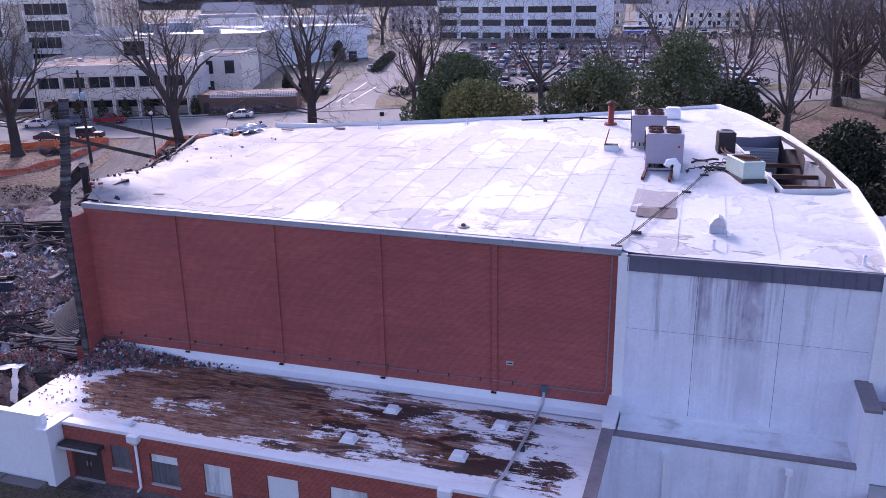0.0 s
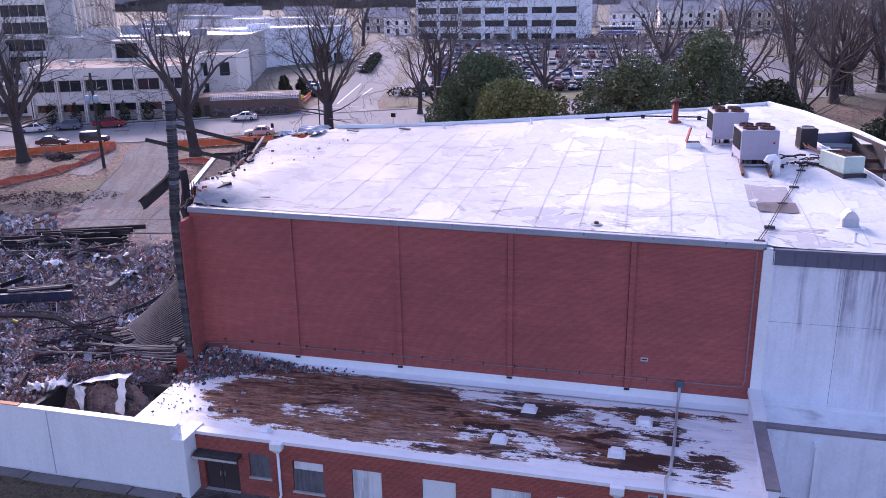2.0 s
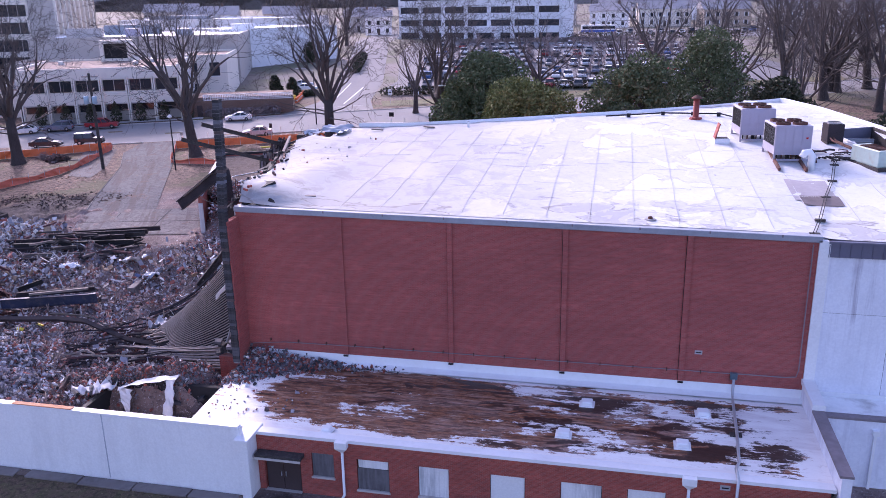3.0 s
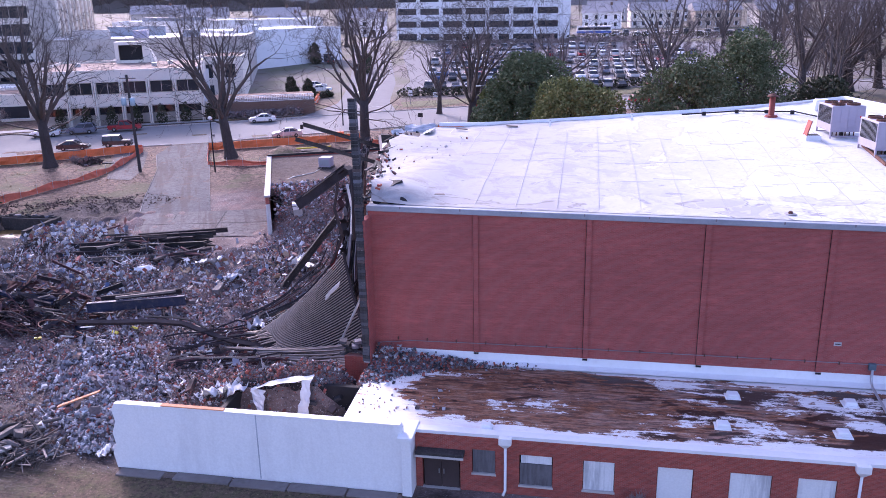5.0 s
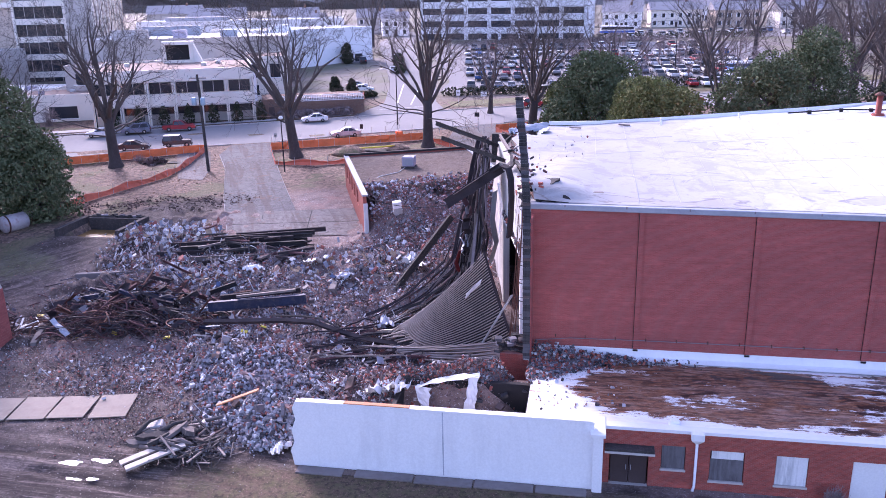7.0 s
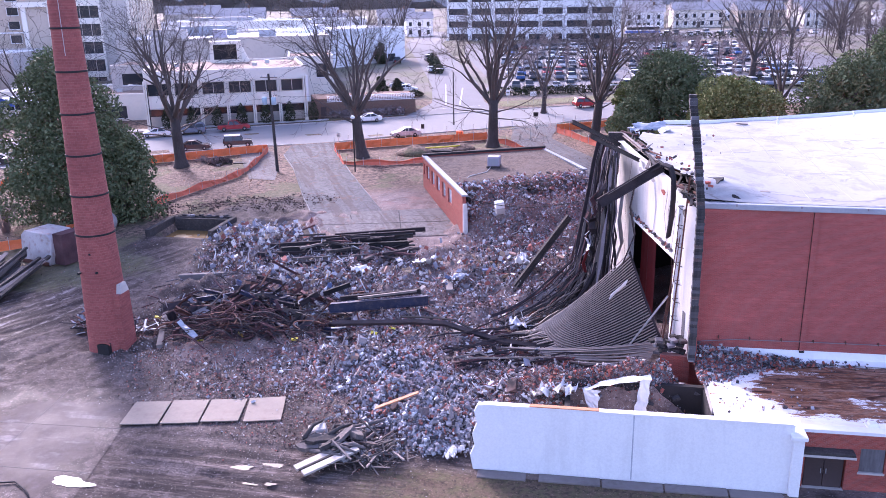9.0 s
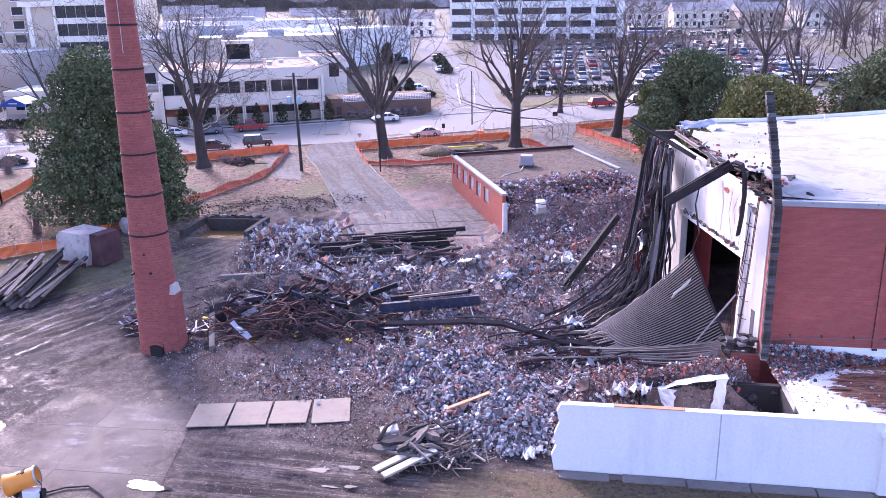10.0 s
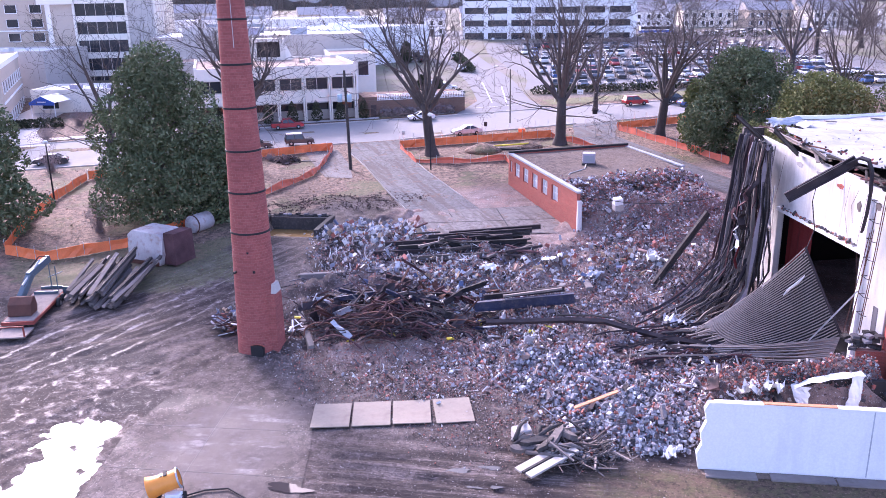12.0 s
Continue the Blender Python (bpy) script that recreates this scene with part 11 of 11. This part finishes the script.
for dx in (0.2, 0.45):
    part("pipe", Mesh().tube([m @ Vector((dx, 0, 0.5)), m @ Vector((dx - 0.1, -0.8, 0.4)), m @ Vector((dx + 0.3, -3.0, 0.2))], 0.06, 6), "rust", cond)
flue = thing("red_flue", "short rust-red flue pipe with a cap", "vent")
x, y = -8.25, 71.6
z = zr(x, y)
part("pipe", Mesh().turned([(0.4, -0.1), (0.3, 0.1), (0.26, 0.15), (0.26, 1.7)], 14, (x, y, z)), "rust_red", flue, smooth=True)
part("cap", Mesh().turned([(0.5, 1.75), (0.42, 1.85), (0.1, 2.05)], 14, (x, y, z)), "rust", flue)
part("pipe_collar", Mesh().turned([(0.6, -0.05), (0.5, 0.12)], 14, (x, y, z)), "rust_red", flue)
wv = thing("white_roof_vent", "small white box vent on the far roof edge", "vent")
part("hood", Mesh().box(-4.0, -2.6, 74.4, 75.6, zr(-3, 75), zr(-3, 75) + 1.0, taper=0.85), "white_trim", wv, bevel=0.1)
hatch = thing("roof_hatch", "open white roof hatch with raised lid", "hatch")
m = pose(-7.5, 61.4, zr(-7.5, 61.4), 0, 0, 4)
part("curb", Mesh().box(0, 1.1, 0, 0.9, -0.05, 0.35, m), "white_trim", hatch)
part("opening", Mesh().box(0.08, 1.02, 0.08, 0.82, 0.35, 0.37, m), "dark", hatch)
part("lid", Mesh().box(-0.08, 0.0, 0, 0.9, 0.3, 1.5, m @ pose(0, 0, 0, 0, 14, 0)), "rust_red", hatch)
dome = thing("gabled_vent", "small pale gabled roof vent with glass side", "vent")
x, y = 0.75, 44.3
z = zr(x, y)
pf = [(-0.42, 0), (0.42, 0), (0.42, 0.5), (0.2, 0.85), (0, 0.95), (-0.2, 0.85), (-0.42, 0.5)]
part("hood", Mesh().add([(x + a, y - 0.3, z + b) for a, b in pf] + [(x + a, y + 0.5, z + b) for a, b in pf], [tuple(range(7)), tuple(reversed(range(7, 14)))] + [(i, 7 + i, 7 + (i + 1) % 7, (i + 1) % 7) for i in range(7)]), "galvanised", dome, bevel=0.03)
part("louvre", Mesh().box(x - 0.34, x + 0.34, y - 0.33, y - 0.3, z + 0.08, z + 0.48), "sheet_grey", dome)
part("base_flange", Mesh().box(x - 0.7, x + 0.7, y - 0.55, y + 0.75, z - 0.04, z + 0.04), "white_trim", dome)
for k, (x, y) in enumerate(((0.6, 41.9), (7.4, 41.2), (-27.6, 66.2), (-20.5, 69.5), (-14.2, 72.2))):
    pv = thing("vent_pipe", "short white capped vent pipe on the roof", "vent", None, "roof vent pipes")
    part("pipe", Mesh().turned([(0.14, -0.1), (0.09, 0.05), (0.08, 0.42)], 9, (x, y, zr(x, y))), "white_trim", pv)
    part("cap", Mesh().turned([(0.11, 0.42), (0.06, 0.5)], 9, (x, y, zr(x, y))), "galvanised", pv)
drain = thing("roof_drain", "round dark roof drain with a dirt ring", "drain")
part("ring", Mesh().turned([(0.34, 0.0), (0.3, 0.03), (0.18, 0.04)], 16, (-12.55, 41.7, zr(-12.5, 41.7) + 0.03)), "concrete", drain)
part("strainer", Mesh().turned([(0.14, 0.0), (0.12, 0.12), (0.03, 0.16)], 10, (-12.55, 41.7, zr(-12.5, 41.7) + 0.06)), "rust", drain)
cab = thing("roof_cable", "black cable run across the roof on small blocks", "cable")
run = [(-4.2, 40.9), (-3.45, 43.4), (-2.3, 47.8), (-1.2, 51.5), (-0.25, 55.6), (0.8, 58.8)]
for o in (0.0, 0.14):
    part("cable", Mesh().tube([(x + o, y, zr(x, y) + 0.13 + o * 0.2) for x, y in run], 0.024, 5), "dark", cab)
for x, y in run[:5]:
    part("block", Mesh().box(x - 0.2, x + 0.34, y - 0.12, y + 0.12, zr(x, y) - 0.02, zr(x, y) + 0.1), "wood_char", cab)
far = thing("roof_edge_pipe", "dark pipe and cable along the far roof edge", "pipe")
part("pipe", Mesh().tube([(-16, 71.2, zr(-16, 71.2) + 0.2), (-11, 73.1, zr(-11, 73.1) + 0.2), (-6, 73.0, zr(-6, 73) + 0.2), (-4.2, 70, zr(-4, 70) + 0.2)], 0.07, 6), "dark", far)
for x, y in ((-14, 71.9), (-11, 73.0), (-8.4, 73.1), (-6.2, 72.9)):
    part("bracket", Mesh().box(x - 0.15, x + 0.15, y - 0.15, y + 0.15, zr(x, y) - 0.02, zr(x, y) + 0.32), "dark", far)
run2 = thing("refrigerant_pipes", "dark pipe runs between the roof units", "pipe")
rngp = random.Random(31)
for i in range(15):
    x, y = -1.4 + rngp.uniform(0, 2.4), 55.6 + rngp.uniform(0, 5.2)
    pts = [(x, y)]
    for k in range(4):
        pts.append((pts[-1][0] + rngp.uniform(-0.15, 0.6), pts[-1][1] + rngp.uniform(-0.5, 0.5)))
    part("pipe", Mesh().tube([(a, b, zr(a, b) + 0.12 + 0.05 * (k % 2)) for k, (a, b) in enumerate(pts)], rngp.choice((0.035, 0.05, 0.08)), 5), "dark" if i % 3 else "rust_dark", run2)
patch = thing("roof_patch", "brown-grey roof patch with burnt edge", "patch")
def on_roof(x0, x1, y0, y1, off):
    return Mesh().rows([[(x, y, zr(x, y) + off + 0.05 * math.sin(x * 0.8 + 1) * math.sin(y * 0.6) + 0.035 * math.sin(x * 2.1 + y * 1.3)) for x in np.linspace(x0, x1, 7)] for y in np.linspace(y0, y1, 9)])
part("sheet", on_roof(-4.1, -1.6, 46.9, 51.4, 0.03), plain("patch_sheet", (0.33, 0.3, 0.315), 0.6, 0.2, 1, 0.05), patch)
part("burnt_end", on_roof(-3.7, -1.5, 46.2, 48.0, 0.045), plain("patch_burnt", (0.13, 0.1, 0.1), 0.6, 0.5, 1.2, 0.1, 0, 0.8, (0.04, 0.03, 0.03)), patch)
# burnt boards and scraps along the torn edge
edge_wreck = thing("torn_roof_edge", "charred boards, brick scraps and flashing along the torn roof edge", "wreckage")
rnge = random.Random(77)
for (ax, ay), (bx, by) in zip(WEST[1:], WEST[2:]):
    for k in range(3):
        o = rnge.uniform(-0.5, 0.5)
        za, zb = zr(ax, ay) + rnge.uniform(-0.3, 0.25), zr(bx, by) + rnge.uniform(-0.3, 0.25)
        part("board", Mesh().bar((ax + o + rnge.uniform(-0.5, 0.3), ay + 0.4, za), (bx + o + rnge.uniform(-0.5, 0.3), by - 0.3, zb), rnge.uniform(0.07, 0.24), rnge.uniform(0.05, 0.12)), ("wood_char", "rust_dark", "char_steel", "wood_dark", "rust", "dark")[rnge.randrange(6)] if k < 2 else "wood_char", edge_wreck)
for k in range(56):
    ax, ay = WEST[rnge.randrange(1, len(WEST))]
    x, y = ax + abs(rnge.gauss(0, 0.7)), ay + rnge.uniform(-1, 1)
    s = rnge.uniform(0.05, 0.15)
    lift = 0.75 * min(1, max(0, (-32.2 - x) / 3.2)) * max(0, 1 - max(0, y - 43) / 12)
    part("scrap", Mesh().box(-s, s, -s * 0.5, s * 0.5, -0.04, 0.09, pose(x, y, zr(x, y) + 0.12 + lift, rnge.uniform(-25, 25), rnge.uniform(-25, 25), rnge.uniform(0, 180))), ("brick_low", "wood_char", "concrete", "dark", "rust_dark")[k % 5], edge_wreck)
for x, z, w, h in ((-36.6, 13.3, 0.5, 0.55), (-35.7, 13.25, 0.35, 0.4), (-35.0, 13.25, 0.45, 0.5)):
    m = pose(x, 41.05, z + 0.1, 40, 0, 4)
    ring = [(w * (1 + 0.3 * math.sin(3 * a + x)) * 0.6 * math.cos(a), h * (1 + 0.25 * math.sin(4 * a)) * 0.6 * math.sin(a)) for a in np.linspace(0, 6.28, 13)[:-1]]
    part("burnt_hole", Mesh().prism(ring, -0.1, 0.06).move(m), "dark", edge_wreck)
ring = [((0.85 + 0.18 * math.sin(3 * q)) * math.cos(q), (0.62 + 0.14 * math.sin(5 * q)) * math.sin(q)) for q in np.linspace(0, 6.28, 17)[:-1]]
part("burnt_hole", Mesh().prism(ring, -0.1, 0.1).move(pose(-36.35, 42.7, zr(-36.35, 42.7) + 0.62, 8, -10, 0)), "dark", edge_wreck, "black burnt hole in the sheet")
part("wall_remnant", Mesh().box(-42.2, -40.4, 62.6, 63.4, 11.4, 13.9, None, 0.92), "wood_char", edge_wreck, "blackened stub of parapet")
part("bricks_on_edge", Mesh().bar((-37.6, 42.2, 12.9), (-36.4, 41.6, 12.8), 0.4, 0.2), "brick_low", edge_wreck)
# crushed sheet at the torn corner
for i, (x, y, w, d, h) in enumerate(((-38.7, 63.5, 2.8, 1.1, 0.1), (-40.1, 61.4, 0.9, 2.4, 0.1), (-37.6, 61.6, 0.9, 2.4, 0.08), (-34.7, 42.9, 2.6, 1.7, 0.07))):
    crumpled("torn_sheet", "crumpled grey roof sheet at the torn roof edge", (x, y, zr(x, y) + 0.2), w, d, h, 200 + i, "sheet_grey" if i < 3 else "sheet_white", ((25, 0, 0), (0, 22, 0), (0, -18, 0), (4, 3, 8))[i])
for i, (x, y, a) in enumerate(((-33.2, 42.6, 20), (-36.2, 47.6, 60), (-30.8, 65.0, 0), (-37.6, 57.0, 45), (-35.0, 63.4, 10))):
    sw = thing("roof_scrap", "small timber scrap lying on the white roof", "scrap", None, "roof scraps")
    part("board", Mesh().box(-0.5, 0.5, -0.14, 0.14, 0, 0.1, pose(x, y, zr(x, y) + 0.1, 3, 4, a)), "wood_old", sw)

# low roof: box vents, conduit, pipe
for x, y in ((-15.5, 37.6), (-9.35, 37.6), (-16.5, 34.1), (-10.6, 34.1), (-28.7, 32.2)):
    s = 0.78 if x > -20 else 0.6
    bv = thing("box_vent", "white coated box vent on the low roof", "vent", None, "low roof vents")
    z = 3.44
    part("flange", Mesh().box(x - 0.55 * s, x + 0.55 * s, y - 0.52 * s, y + 0.52 * s, z - 0.04, z + 0.03, taper=0.95), "white_trim", bv)
    part("hood", Mesh().box(x - 0.42 * s, x + 0.42 * s, y - 0.4 * s, y + 0.4 * s, z, z + 0.32 * s, taper=0.92), "white_trim", bv, bevel=0.05)
con = thing("wall_conduit", "thin grey conduit clipped along the tall brick wall", "conduit")
part("conduit", Mesh().tube([(-36.9, 40.3, 4.0), (-36.6, 40.28, 4.32), (-34.5, 40.3, 4.55), (-30, 40.28, 4.62), (-20, 40.28, 4.66), (-7.7, 40.28, 4.7)], 0.025, 6), "coping_dark", con)
part("conduit", Mesh().tube([(-7.5, 40.28, 4.72), (-4.9, 40.28, 4.72), (-4.35, 40.28, 4.8), (-4.25, 40.28, 5.2), (-4.25, 40.28, 12.4)], 0.032, 6), "coping_dark", con)
for i in range(16):
    x = -35.4 + i * 1.86
    part("clip", Mesh().box(x - 0.025, x + 0.025, 40.25, 40.4, 4.58, 4.74), "rust", con)
part("junction_box", Mesh().box(-7.78, -7.38, 40.2, 40.4, 4.35, 4.75), "machine_blue", con, bevel=0.02)
for x in PIL:
    part("scupper_clip", Mesh().box(x - 0.16, x + 0.14, 40.24, 40.3, 3.9, 4.0), "dark", con)
pipe = thing("roof_pipe", "pale pipe laid across the low roof on blocks", "pipe")
part("pipe", Mesh().tube([(-7.58, 40.2, 4.4), (-7.6, 40.05, 3.75), (-7.65, 39.6, 3.6), (-7.85, 35.5, 3.58), (-8.05, 32.8, 3.56), (-8.25, 32.2, 3.56), (-8.25, 31.2, 3.56), (-8.28, 31.15, 2.0), (-8.3, 31.15, 0.1)], 0.08, 8), "galvanised", pipe, smooth=True)
part("block", Mesh().box(-8.2, -7.6, 35.4, 35.7, 3.42, 3.56), "wood_char", pipe)
plq = thing("wall_plate", "small pale louvre plate on the tall brick wall", "vent")
part("plate", Mesh().box(-9.75, -9.35, 40.36, 40.4, 5.7, 5.92), "galvanised", plq)
part("slot", Mesh().box(-9.7, -9.4, 40.35, 40.36, 5.78, 5.84), "dark", plq)
meter = thing("wall_sign", "small pale plate with an unreadable line on brick", "sign")
part("plate", Mesh().box(-9.0, -8.55, 31.36, 31.4, 2.85, 3.1), "galvanised", meter)
part("bar", Mesh().box(-8.93, -8.62, 31.35, 31.36, 2.94, 3.01), "dark", meter)


# ---- every thing's origin goes to its base ----
bpy.context.view_layer.update()
for ob in list(scene.objects):
    if ob.type == "EMPTY" and ob.parent is None and ob.matrix_basis == Matrix():
        pts = [c.matrix_basis @ Vector(p) for c in ob.children for p in c.bound_box]
        if pts:
            c = Vector(((min(p.x for p in pts) + max(p.x for p in pts)) / 2, (min(p.y for p in pts) + max(p.y for p in pts)) / 2, min(p.z for p in pts)))
            ob.location = c
            for ch in ob.children:
                ch.matrix_parent_inverse = Matrix.Translation(-c)
